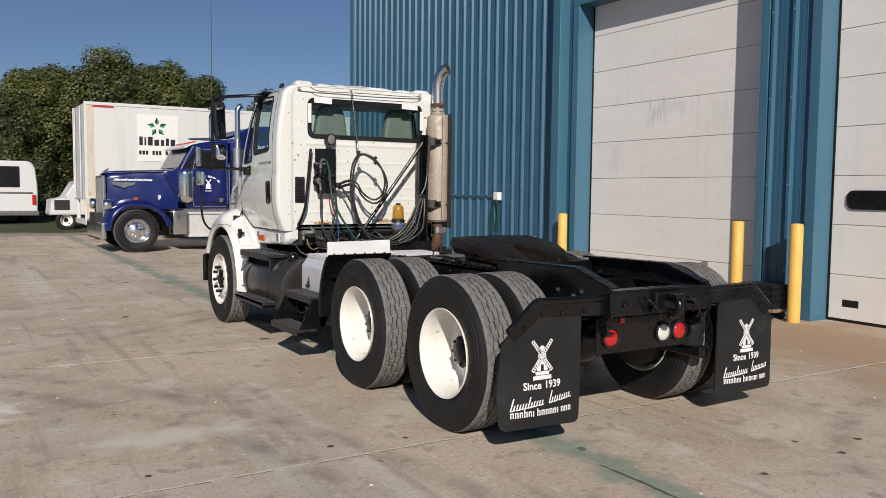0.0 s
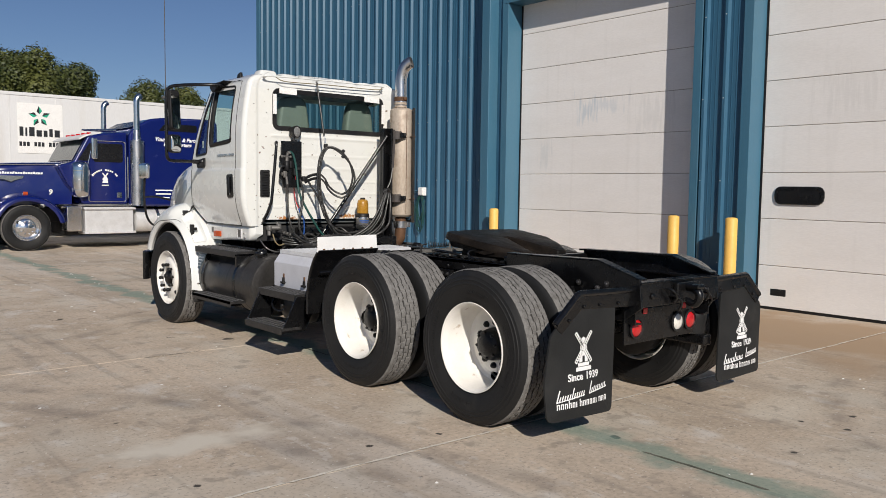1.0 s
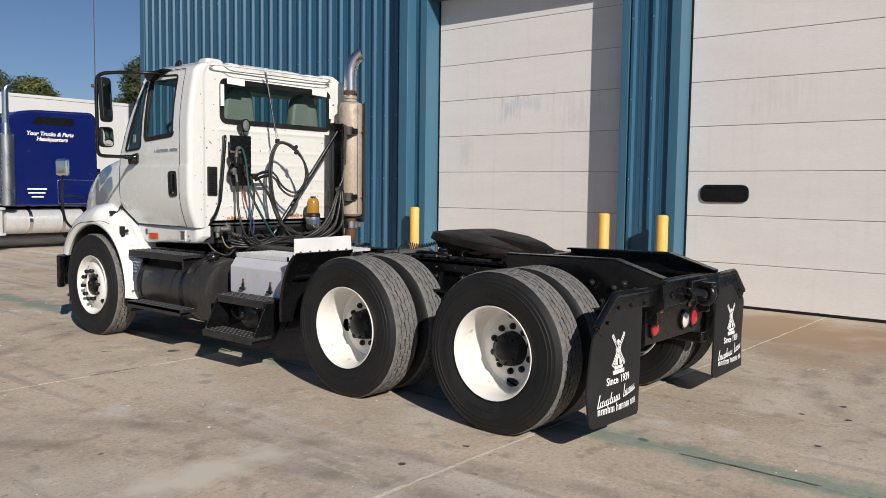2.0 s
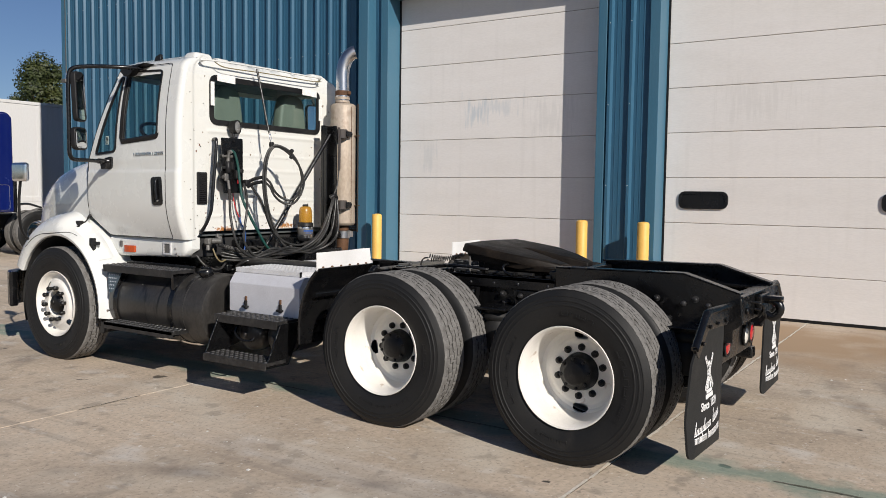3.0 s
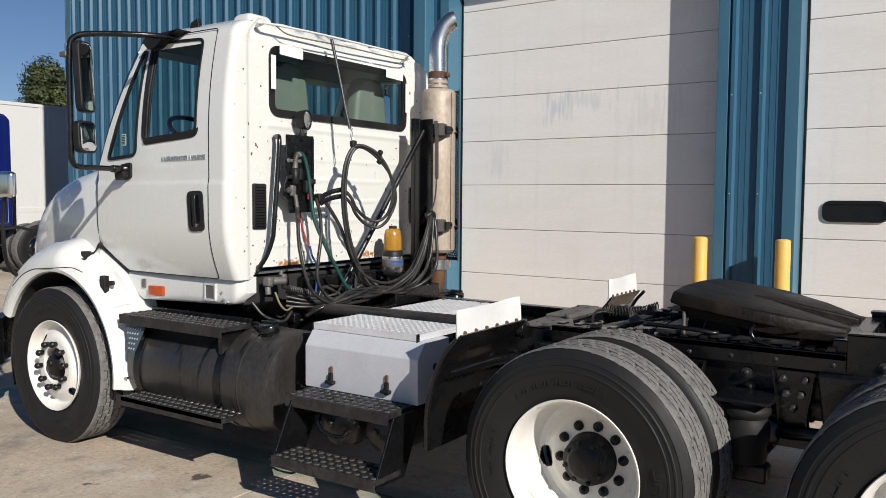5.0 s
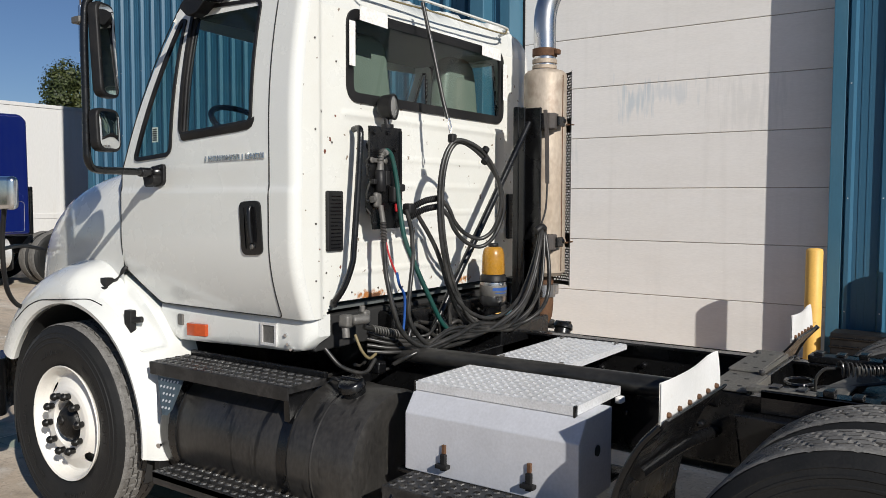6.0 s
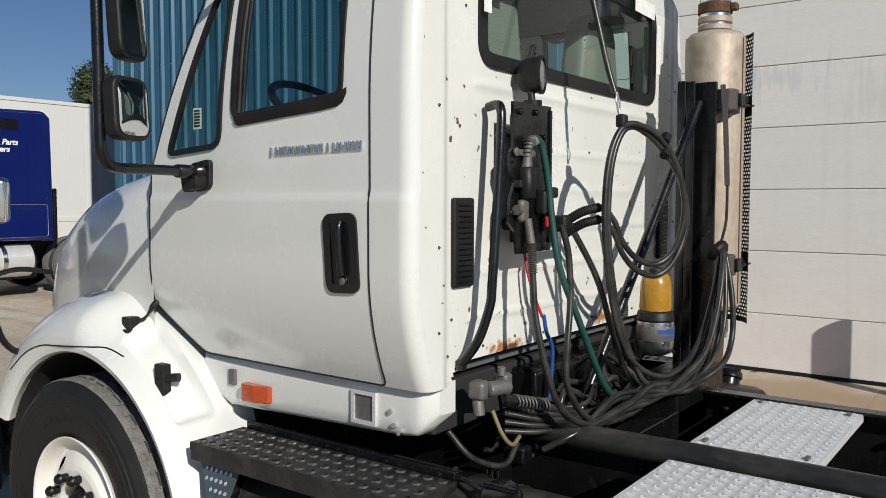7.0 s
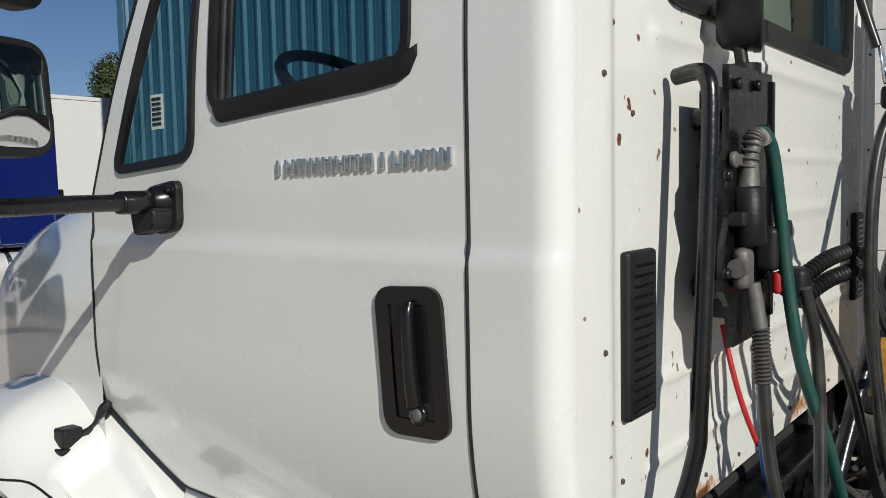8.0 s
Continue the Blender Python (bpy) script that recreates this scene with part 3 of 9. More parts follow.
def weigh_normals(me):
    """Shading normals weighed by area, so that flat faces stay flat between rounded edges."""
    faces = [(p.normal.copy() * p.area, p.normal.copy(), tuple(p.vertices)) for p in me.polygons]
    round_v = {}
    for k, f in enumerate(faces):
        for v in f[2]:
            round_v.setdefault(v, []).append(k)
    out = []
    for big, n, vs in faces:
        for v in vs:
            t = Vector((0, 0, 0))
            for k in round_v[v]:
                if faces[k][1].dot(n) > 0.64:
                    t += faces[k][0]
            out.append(t.normalized() if t.length > 1e-12 else n)
    me.normals_split_custom_set(out)


def thing(name, x, y, z, label, category, group="", kind=""):
    """An empty at a thing's base, to hold its parts."""
    return place_tag(new(name), x, y, z, label, category, group, kind)


def place_tag(ob, x, y, z, label, category, group, kind):
    ob.matrix_basis = pose(x, y, z)
    return tagged(ob, label, category, group, kind)


def put_in(ob, parent):
    """Parents ob with its world pose kept."""
    up, m = parent, Matrix()
    while up:
        m = up.matrix_parent_inverse @ up.matrix_basis @ m if up.parent else up.matrix_basis @ m
        up = up.parent
    ob.parent = parent
    ob.matrix_parent_inverse = m.inverted()
    return ob


def part(name, geo, mat, parent=None, label="", angle=50, recalc=False):
    me = geo.mesh(name, angle) if isinstance(geo, Geo) else geo
    if recalc and not (isinstance(geo, Geo) and geo.bevelled):
        bm = bmesh.new()
        bm.from_mesh(me)
        bmesh.ops.recalc_face_normals(bm, faces=bm.faces[:])
        bm.to_mesh(me)
        bm.free()
    if not me.materials:
        me.materials.append(mat)
    ob = new(name, me)
    if label:
        ob["label"] = label
    return put_in(ob, parent) if parent else ob


def at_pose(ob, m, parent=None):
    """Sets an object's world pose; a parent given here is kept to."""
    ob.matrix_basis = m
    return ob


def lettering(words, size, depth=0.001, shear=0.0, bold=0.0):
    """Raised writing in the built-in font, in the xy plane, centred."""
    cu = bpy.data.curves.new("writing", "FONT")
    cu.body, cu.size, cu.extrude, cu.align_x, cu.align_y, cu.shear, cu.offset = words, size, depth, "CENTER", "CENTER", shear, bold
    cu.resolution_u = 3
    ob = bpy.data.objects.new("writing", cu)
    scene.collection.objects.link(ob)
    me = bpy.data.meshes.new_from_object(ob.evaluated_get(bpy.context.evaluated_depsgraph_get()))
    bpy.data.objects.remove(ob)
    bpy.data.curves.remove(cu)
    me.materials.clear()
    return me


def inside(p, poly):
    x, y = p
    hit = False
    for i, (x0, y0) in enumerate(poly):
        x1, y1 = poly[i - 1]
        if (y0 > y) != (y1 > y) and x < (x1 - x0) * (y - y0) / (y1 - y0) + x0:
            hit = not hit
    return hit


def rounded(poly, r, n=6):
    """A polygon with its corners rounded."""
    out = []
    for i, p in enumerate(poly):
        a, b, c = Vector(poly[i - 1]), Vector(p), Vector(poly[(i + 1) % len(poly)])
        u, w = (a - b), (c - b)
        k = min(r, u.length * 0.45, w.length * 0.45)
        s, e = b + u.normalized() * k, b + w.normalized() * k
        for j in range(n + 1):
            t = j / n
            out.append(tuple((1 - t) ** 2 * s + 2 * t * (1 - t) * b + t * t * e))
    return out


def dense(poly, step=0.025):
    """A loop with points set close along its straight runs."""
    out = []
    for i, p in enumerate(poly):
        a, b = Vector(p), Vector(poly[(i + 1) % len(poly)])
        k = max(1, round((b - a).length / step))
        out += [tuple(a + (b - a) * (j / k)) for j in range(k)]
    return out


def grown(poly, d):
    """A loop moved outwards by d (counter-clockwise or clockwise alike)."""
    area = sum(poly[i - 1][0] * poly[i][1] - poly[i][0] * poly[i - 1][1] for i in range(len(poly)))
    s = 1 if area > 0 else -1
    out = []
    for i, p in enumerate(poly):
        t = Vector(poly[(i + 1) % len(poly)]) - Vector(poly[i - 1])
        t = t.normalized() if t.length > 1e-9 else Vector((1, 0))
        out.append((p[0] + s * d * t.y, p[1] - s * d * t.x))
    return out


def lerp_table(table, z):
    for (a, va), (b, vb) in zip(table, table[1:]):
        if z <= b:
            t = max(0.0, (z - a) / (b - a))
            return va + (vb - va) * t
    return table[-1][1]


# ---- ground ----
DARKFILL = material("grimy_mossy_fill", (0.10, 0.105, 0.075), 0.9, dirt=(0.22, 0.20, 0.165), dirt_amount=0.7, scale=6, fine=60)
def build_ground():
    ground = thing("ground", 0, 0, 0, "worn light concrete lot with dusty joints and dirt beyond", "ground", kind="structure")
    xs = [-1500, -400, -60, -15.39, 21.21, 60, 400, 1500]
    ys = [-1500, -400, -60, -14.22, 24.28, 60, 400, 1500]
    g = Geo()
    verts = [(x, y, -0.022) for x in xs for y in ys]
    faces = [(i * 8 + j, (i + 1) * 8 + j, (i + 1) * 8 + j + 1, i * 8 + j + 1) for i in range(7) for j in range(7)]
    g.add(verts, faces)
    sheet = part("ground_sheet", g, DIRT, ground)
    sheet.data.materials.append(JOINT)
    for p in sheet.data.polygons:
        c = p.center
        if -15.4 < c.x < 21.3 and -14.3 < c.y < 24.3:
            p.material_index = 1
    return ground


def build_slabs(ground):
    """Concrete slabs with narrow open joints."""
    w, d, gap = 3.66, 3.5, 0.006
    bm = bmesh.new()
    bmesh.ops.create_cube(bm, size=1)
    for v in bm.verts:
        v.co = Vector((v.co.x * (w - gap), v.co.y * (d - gap), v.co.z * 0.03 - 0.015))
    top = [e for e in bm.edges if all(v.co.z > -0.001 for v in e.verts)]
    bmesh.ops.bevel(bm, geom=top, offset=0.003, segments=2, affect="EDGES", profile=0.5)
    me = bpy.data.meshes.new("slab")
    bm.to_mesh(me)
    bm.free()
    me.materials.append(CONCRETE)
    for i in range(-4, 6):
        for j in range(-4, 7):
            x, y = -0.75 + w * (i + 0.5), -0.22 + d * (j + 0.5)
            if i >= 2 and j < 4:
                continue
            ob = new("slab", me)
            ob.matrix_basis = pose(x, y + (0.0025 if j % 2 == 0 else -0.0025), 0.0012 * math.sin(7.3 * i + 3.1 * j))
            put_in(ob, ground)
    g = Geo().box(-0.755, -0.745, -14, 24, -0.02, -0.004)
    part("joint_filler", g, SEALANT, ground, "green flexible joint filler strip")
    rng = random.Random(21)

    def ribbon(along, at, a, b, mat, wide, gaps, label):
        """Crumbly fill squeezed out along a joint: pieces of uneven width with breaks between."""
        g, t, off = Geo(), a, 0.0
        while t < b:
            run = rng.uniform(0.15, 0.9)
            n = max(2, int(run / 0.03))
            if rng.random() > gaps:
                left, right = [], []
                for k in range(n + 1):
                    off = off * 0.85 + rng.uniform(-0.004, 0.004)
                    w = wide * rng.uniform(0.5, 1.0) * (0.2 if k in (0, n) else 1.0)
                    p = t + run * k / n
                    left.append((p, at + off - w / 2, 0.0042) if along == "x" else (at + off - w / 2, p, 0.0042))
                    right.append((p, at + off + w / 2, 0.0042) if along == "x" else (at + off + w / 2, p, 0.0042))
                g.add(left + right, [(k, k + 1, n + 2 + k, n + 1 + k) for k in range(n)])
            t += run
        ob = part("joint_crumbs", g, mat, ground, label, recalc=True)
        ob["kind"] = "stuff"

    g = Geo()
    for _ in range(420):
        x, y = rng.uniform(-9, 4.2), rng.uniform(-3.5, 13)
        r = rng.choice((0.004, 0.005, 0.007, 0.010, 0.014)) * (1.0 if y < 5 else 1.6)
        ring = [(x + r * rng.uniform(0.6, 1.2) * math.cos(a), y + r * rng.uniform(0.6, 1.2) * math.sin(a), 0.0015) for a in (0.3, 1.6, 2.9, 4.1, 5.3)]
        g.add(ring + [(x, y, 0.002 + r * 0.5)], [(k, (k + 1) % 5, 5) for k in range(5)])
    part("grit", g, FLECK, ground, "scattered pale grit and chips", recalc=True)["kind"] = "stuff"
    ribbon("x", -0.22, -12, 12, JOINT, 0.026, 0.06, "pale crumbled joint fill")
    ribbon("x", 3.28, -12, -1.2, JOINT, 0.007, 0.82, "pale crumbled joint fill")
    ribbon("x", 6.78, -12, 4.9, JOINT, 0.016, 0.45, "pale crumbled joint fill")
    ribbon("x", 3.275, -12, -1.2, DARKFILL, 0.010, 0.5, "grimy joint fill")
    ribbon("y", -0.75, -9, 3, DARKFILL, 0.022, 0.5, "mossy dark joint fill")


ground = build_ground()

# ---- building ----
WX, DX = 5.22, 5.51
RIB = 0.305


def cladding(y0, y1, z0, z1, parent):
    """Ribbed sheet panels, three ribs to a panel, facing the yard."""
    n = max(1, round((y1 - y0) / (3 * RIB)))
    step = (y1 - y0) / n
    shared = {}
    for k in range(n):
        prof = []
        ribs = max(1, round(step / RIB))
        for r in range(ribs):
            a, s = r * step / ribs, step / ribs
            prof += [(a, 0.0), (a + 0.30 * s, 0.0), (a + 0.30 * s, 0.004), (a + 0.34 * s, 0.004), (a + 0.34 * s, 0.0), (a + 0.52 * s, 0.0), (a + 0.52 * s, 0.004), (a + 0.56 * s, 0.004), (a + 0.56 * s, 0.0), (a + 0.70 * s, 0.0), (a + 0.775 * s, 0.044), (a + 0.90 * s, 0.044), (a + 0.975 * s, 0.0)]
        prof.append((step, 0.0))
        key = round(step, 4)
        if key not in shared:
            g = Geo()
            verts = [(-d, a, z) for a, d in prof for z in (z0, z1)]
            g.add(verts, [(2 * i, 2 * i + 1, 2 * i + 3, 2 * i + 2) for i in range(len(prof) - 1)])
            shared[key] = g.mesh("cladding_panel", 10)
            shared[key].materials.append(WALL_BLUE)
        ob = new("cladding_panel", shared[key])
        ob.matrix_basis = pose(WX, y0 + k * step, 0)
        put_in(ob, parent)
        s = Geo()
        for z in (0.6, 1.7, 2.8, 3.9, 5.4, 6.6, 7.8):
            if not z0 < z < z1:
                continue
            for r in range(ribs):
                s.box(-0.047, -0.036, (r + 0.845) * step / ribs - 0.006, (r + 0.845) * step / ribs + 0.006, z - 0.006, z + 0.006)
        key2 = ("s", key)
        if key2 not in shared:
            shared[key2] = s.mesh("screw_row")
            shared[key2].materials.append(ALU)
        so = new("screw_row", shared[key2])
        so.matrix_basis = pose(WX, y0 + k * step, 0)
        put_in(so, parent)


def build_building():
    top = 8.6
    wall = thing("wall_west", WX, 6, 0, "tall blue ribbed metal cladding wall of a workshop", "wall", kind="structure")
    inner = Geo()
    inner.box(WX + 0.002, WX + 0.30, 6.17, 15.19, 0, top)
    inner.box(WX + 0.002, WX + 0.28, 1.685, 2.51, 0, 4.72)
    inner.box(WX + 0.002, WX + 0.28, -6.0, -1.89, 0, 4.72)
    inner.box(WX + 0.002, WX + 0.28, -6.0, 6.16, 4.72, top)
    inner.box(WX + 0.3, 30, 14.9, 15.2, 0, top)
    inner.box(WX + 0.3, 30, -6.0, -5.7, 0, top)
    inner.box(29.7, 30, -5.7, 14.9, 0, top)
    part("wall_core", inner, TRIM_BLUE, wall)
    part("roof", Geo().box(WX - 0.15, 30.1, -6.1, 15.3, top, top + 0.2), TRIM_BLUE, wall)
    cladding(6.29, 15.06, 0.03, top, wall)
    cladding(1.80, 2.41, 0.03, 4.70, wall)
    cladding(-6.0, -2.0, 0.03, 4.70, wall)
    cladding(-6.0, 6.29, 4.84, top, wall)
    # folded trims round the openings and at the corner
    for y0, y1 in ((6.15, 6.29), (2.41, 2.53), (1.665, 1.80), (-2.0, -1.872)):
        part("jamb_trim", Geo().box(WX - 0.045, DX + 0.03, y0, y1, 0.0, 4.70, 0.004), TRIM_BLUE, wall)
    part("head_trim", Geo().box(WX - 0.045, DX + 0.03, -1.99, 6.285, 4.703, 4.84, 0.004), TRIM_BLUE, wall)
    part("corner_trim", Geo().box(WX - 0.05, WX + 0.2, 15.06, 15.24, 0.0, top, 0.004), TRIM_BLUE, wall)
    part("downspout", Geo().box(5.00, WX - 0.002, 6.42, 6.62, 0.08, top - 0.1, 0.012), TRIM_BLUE, wall, "boxed blue downspout")
    part("conduit", Geo().cyl((WX - 0.055, 8.45, 1.49), (WX - 0.055, 14.9, 1.49), 0.014, 8), TRIM_BLUE, wall, "thin painted conduit run")
    return wall


def sectional_door(name, y0, y1, label, windows):
    door = thing(name, DX, (y0 + y1) / 2, 0, label, "door", kind="structure")
    edges = [0.035, 0.587, 1.207, 1.812, 2.414, 3.012, 3.603, 4.205, 4.80]
    for a, b in zip(edges, edges[1:]):
        g = Geo().box(DX, DX + 0.045, y0, y1, a + 0.0045, b - 0.0045, 0.004)
        for k in range(1, 4):
            zz = a + (b - a) * k / 4
            g.box(DX - 0.0004, DX + 0.002, y0 + 0.01, y1 - 0.01, zz - 0.0025, zz + 0.0025)
        part("door_section", g, DOOR, door)
    part("door_core", Geo().box(DX + 0.007, DX + 0.05, y0 + 0.004, y1 - 0.004, 0.045, 4.75), DOOR_JOINT, door)
    part("bottom_seal", Geo().box(DX + 0.005, DX + 0.045, y0, y1, 0.002, 0.04, 0.003), BLACK_PLASTIC, door, "black rubber seal at the floor")
    for side in (y0, y1):
        s = 1 if side == y0 else -1
        a, b = sorted((side, side + s * 0.03))
        part("side_seal", Geo().box(DX - 0.012, DX + 0.0, a, b, 0.02, 4.70, 0.002), BLACK_PLASTIC, door)
    for w0, w1 in windows:
        loop = rounded([(w0, 1.40), (w1, 1.40), (w1, 1.632), (w0, 1.632)], 0.10, 6)
        outer = [(DX - 0.001, *p) for p in loop]
        inner = [(DX - 0.001, *p) for p in grown(loop, -0.035)]
        frame_ob = part("window_frame", Geo().strip(outer, inner, lambda p: (p[0] - 0.02, p[1], p[2])), BLACK_GLOSS, door, "black rounded window frame")
        pane = Geo().add([(DX - 0.006, *p) for p in grown(loop, -0.03)], [tuple(range(len(loop)))])
        part("pane", pane, BLACK_GLOSS, frame_ob, "dark glass")
    return door


wall = build_building()
sectional_door("door_1", 2.53, 6.15, "off-white sectional overhead door with faint blue scrape", [])
door_two = sectional_door("door_2", -1.87, 1.665, "off-white sectional overhead door with black oval windows", [(0.80, 1.45), (-1.62, -0.97)])
part("pull_slot", Geo().box(DX - 0.004, DX + 0.01, 1.245, 1.462, 0.19, 0.285, 0.01), BLACK_PLASTIC, door_two, "black recessed slot")


def bollard(x, y, top):
    b = thing("bollard", x, y, 0, "round yellow painted steel bollard standing before the wall", "bollard", "bollards before the doors")
    r = 0.078
    g = Geo().revolve([(0.0001, top), (r * 0.5, top - 0.002), (r * 0.88, top - 0.010), (r, top - 0.028), (r, 0.0)], 28, pose(x, y, 0) @ Matrix(((0, 1, 0, 0), (0, 0, 1, 0), (1, 0, 0, 0), (0, 0, 0, 1))))
    part("post", g, YELLOW, b)
    part("base_ring", Geo().cyl((x, y, -0.002), (x, y, 0.006), r + 0.02, 28), CONCRETE, b, "mortar ring at the foot")


for by in (6.112, 2.60, 1.73):
    bollard(4.94 if by < 5 else 4.88, by, 1.222)


def coil_box():
    b = thing("outlet_box", WX - 0.06, 8.39, 1.42, "white outlet box on the blue wall", "outlet")
    part("housing", Geo().box(WX - 0.12, WX - 0.036, 8.31, 8.47, 1.40, 1.56, 0.012), PAPER, b)
    part("cover", Geo().box(WX - 0.135, WX - 0.12, 8.325, 8.455, 1.415, 1.545, 0.006), PAPER, b)
    c = thing("cable_coil", WX - 0.1, 8.42, 0.72, "loose coil of thin dark green cable hung below the box", "cable")
    rng = random.Random(4)
    for k in range(7):
        w, drop, off = 0.07 + 0.09 * rng.random(), 0.45 + 0.3 * rng.random(), rng.uniform(-0.05, 0.05)
        pts = [(WX - 0.10 - 0.015 * rng.random(), 8.40 + off * 0.3, 1.42), (WX - 0.10, 8.40 + off + w, 1.25 - 0.1 * rng.random()), (WX - 0.09, 8.42 + off + w * 0.8, 1.42 - drop + 0.1), (WX - 0.09, 8.42 + off, 1.42 - drop), (WX - 0.10, 8.42 + off - w * 0.9, 1.42 - drop + 0.15), (WX - 0.10, 8.40 + off - w * 0.6, 1.3)]
        part("cable_loop", Geo().tube(pts, 0.006, 6, 6, closed=True), GREEN_HOSE, c)


coil_box()


def crate():
    d = thing("dolly", 4.98, 2.17, 0, "low wooden dolly on small casters", "dolly")
    part("deck", Geo().box(4.78, 5.12, 1.90, 2.46, 0.10, 0.14, 0.004), WOOD, d)
    for x in (4.84, 5.06):
        for y in (1.98, 2.38):
            part("caster", Geo().cyl((x, y - 0.018, 0.05), (x, y + 0.018, 0.05), 0.05, 14, bevel=0.006), BLACK_PLASTIC, d)
    c = thing("crate", 4.97, 2.17, 0.14, "dark plastic crate set on the dolly", "crate")
    part("crate_body", Geo().box(4.81, 5.10, 1.93, 2.42, 0.14, 0.44, 0.012), BLACK_PLASTIC, c)
    for z in (0.22, 0.30, 0.38):
        part("rim_band", Geo().box(4.80, 5.11, 1.92, 2.43, z, z + 0.02, 0.004), BLACK, c)


crate()


# ---- wheels ----
def tyre_meshes():
    prof = [(0.280, -0.098), (0.296, -0.112), (0.335, -0.126), (0.385, -0.138), (0.415, -0.1405), (0.418, -0.143), (0.424, -0.143), (0.427, -0.1405), (0.442, -0.1395), (0.445, -0.142), (0.451, -0.141), (0.454, -0.1375), (0.468, -0.134), (0.471, -0.1355), (0.476, -0.1335), (0.479, -0.130), (0.500, -0.120), (0.507, -0.112), (0.507, 0.112), (0.500, 0.120), (0.475, 0.133), (0.43, 0.141), (0.385, 0.138), (0.335, 0.126), (0.296, 0.112), (0.280, 0.098)]
    g = Geo().revolve(prof, 72, closed=True)
    # raised band and maker's marks as plain bars on both sidewalls
    for s in (-1, 1):
        for c0, count in ((0.4, 8), (2.45, 4), (3.55, 8), (5.6, 4)):
            for k in range(count):
                m = Matrix.Rotation(c0 + k * 0.145, 4, "X")
                for e0, e1, h0, h1 in ((-0.022, -0.016, 0.362, 0.410), (0.016, 0.022, 0.362, 0.410), (-0.016, 0.016, 0.404, 0.410), (-0.016, 0.016, 0.362 + 0.02 * (k % 2), 0.368 + 0.02 * (k % 2))):
                    g.box(s * 0.1375 - 0.0013, s * 0.1375 + 0.0013, e0, e1, h0, h1, 0, m)
    side = g.mesh("tyre", 30)
    side.materials.append(RUBBER)
    n, cols = 324, 56

    def pt(i, j):
        a = 2 * math.pi * (i % n) / n
        x = -0.113 + 0.226 * j / cols
        cut = 0.0
        for q, gx in enumerate((-0.066, -0.022, 0.022, 0.066)):
            zig = 0.0042 if (i + 3 * q) % 12 < 6 else -0.0042
            if abs(x - gx - zig) < 0.00205:
                cut = 0.010
        lane = int((x + 0.113) / 0.0455)
        if (i + 2 * lane) % 6 == 0 and abs(x) < 0.092 and cut == 0.0 and (j + lane) % 11 > 2:
            cut = 0.0052
        if i % 12 == 0 and abs(x) > 0.103:
            cut = max(cut, 0.0025)
        edge = max(0.0, (abs(x) - 0.095) / 0.018)
        r = 0.5175 - cut - 0.008 * edge * edge
        return (x, r * math.cos(a), r * math.sin(a))

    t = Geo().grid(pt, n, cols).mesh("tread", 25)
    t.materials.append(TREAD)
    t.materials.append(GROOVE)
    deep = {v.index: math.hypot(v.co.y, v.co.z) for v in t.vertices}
    # faces sunk more than 4.7 mm below the tread take the darker colour
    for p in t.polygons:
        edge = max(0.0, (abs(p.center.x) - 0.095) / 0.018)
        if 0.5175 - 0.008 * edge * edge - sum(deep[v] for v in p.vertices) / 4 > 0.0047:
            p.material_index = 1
    return side, t


def disc_grid(profile, holes, segs=220, step=0.0042):
    """A turned disc with oval hand holes; profile runs from the rim inwards."""
    fine = []
    for (r0, x0), (r1, x1) in zip(profile, profile[1:]):
        k = max(1, round(math.hypot(r1 - r0, x1 - x0) / step))
        fine += [(r0 + (r1 - r0) * s / k, x0 + (x1 - x0) * s / k) for s in range(k)]
    fine.append(profile[-1])

    def pt(i, j):
        a = 2 * math.pi * (i % segs) / segs
        r, x = fine[j]
        return (x, r * math.cos(a), r * math.sin(a))

    def keep(i, j):
        a = 2 * math.pi * (i + 0.5) / segs
        r = (fine[j][0] + fine[j + 1][0]) / 2
        for ha, hr, ra, rr in holes:
            d = (a - ha + math.pi) % (2 * math.pi) - math.pi
            if (d * hr / ra) ** 2 + ((r - hr) / rr) ** 2 < 1:
                return False
        return True

    return Geo().grid(pt, segs, len(fine) - 1, keep)


def wheel_meshes(front, rim_mat, name="wheel", fine=True):
    lip = [(0.280, -0.095), (0.291, -0.118), (0.2995, -0.124), (0.297, -0.130), (0.288, -0.126), (0.280, -0.110)]
    if front:
        prof = lip + [(0.273, -0.09), (0.262, -0.070), (0.250, -0.066), (0.226, -0.082), (0.190, -0.108), (0.170, -0.114), (0.125, -0.114), (0.118, -0.10), (0.112, -0.07)]
        holes = [(0.6 + math.pi * k, 0.222, 0.034, 0.022) for k in range(2)]
    else:
        prof = lip + [(0.272, -0.085), (0.265, -0.02), (0.259, 0.050), (0.251, 0.098), (0.232, 0.112), (0.206, 0.110), (0.190, 0.102), (0.182, 0.100), (0.115, 0.100), (0.112, 0.13)]
        holes = [(0.9 + math.pi * k, 0.221, 0.050, 0.029) for k in range(2)]
    g = disc_grid(prof, holes) if fine else disc_grid(prof, holes, 90, 0.010)
    g.revolve([(0.285, -0.09), (0.285, 0.10), (0.300, 0.12), (0.288, 0.10), (0.275, 0.095), (0.275, -0.0)], 60)
    me = g.mesh(name, 40)
    me.materials.append(rim_mat)
    return me


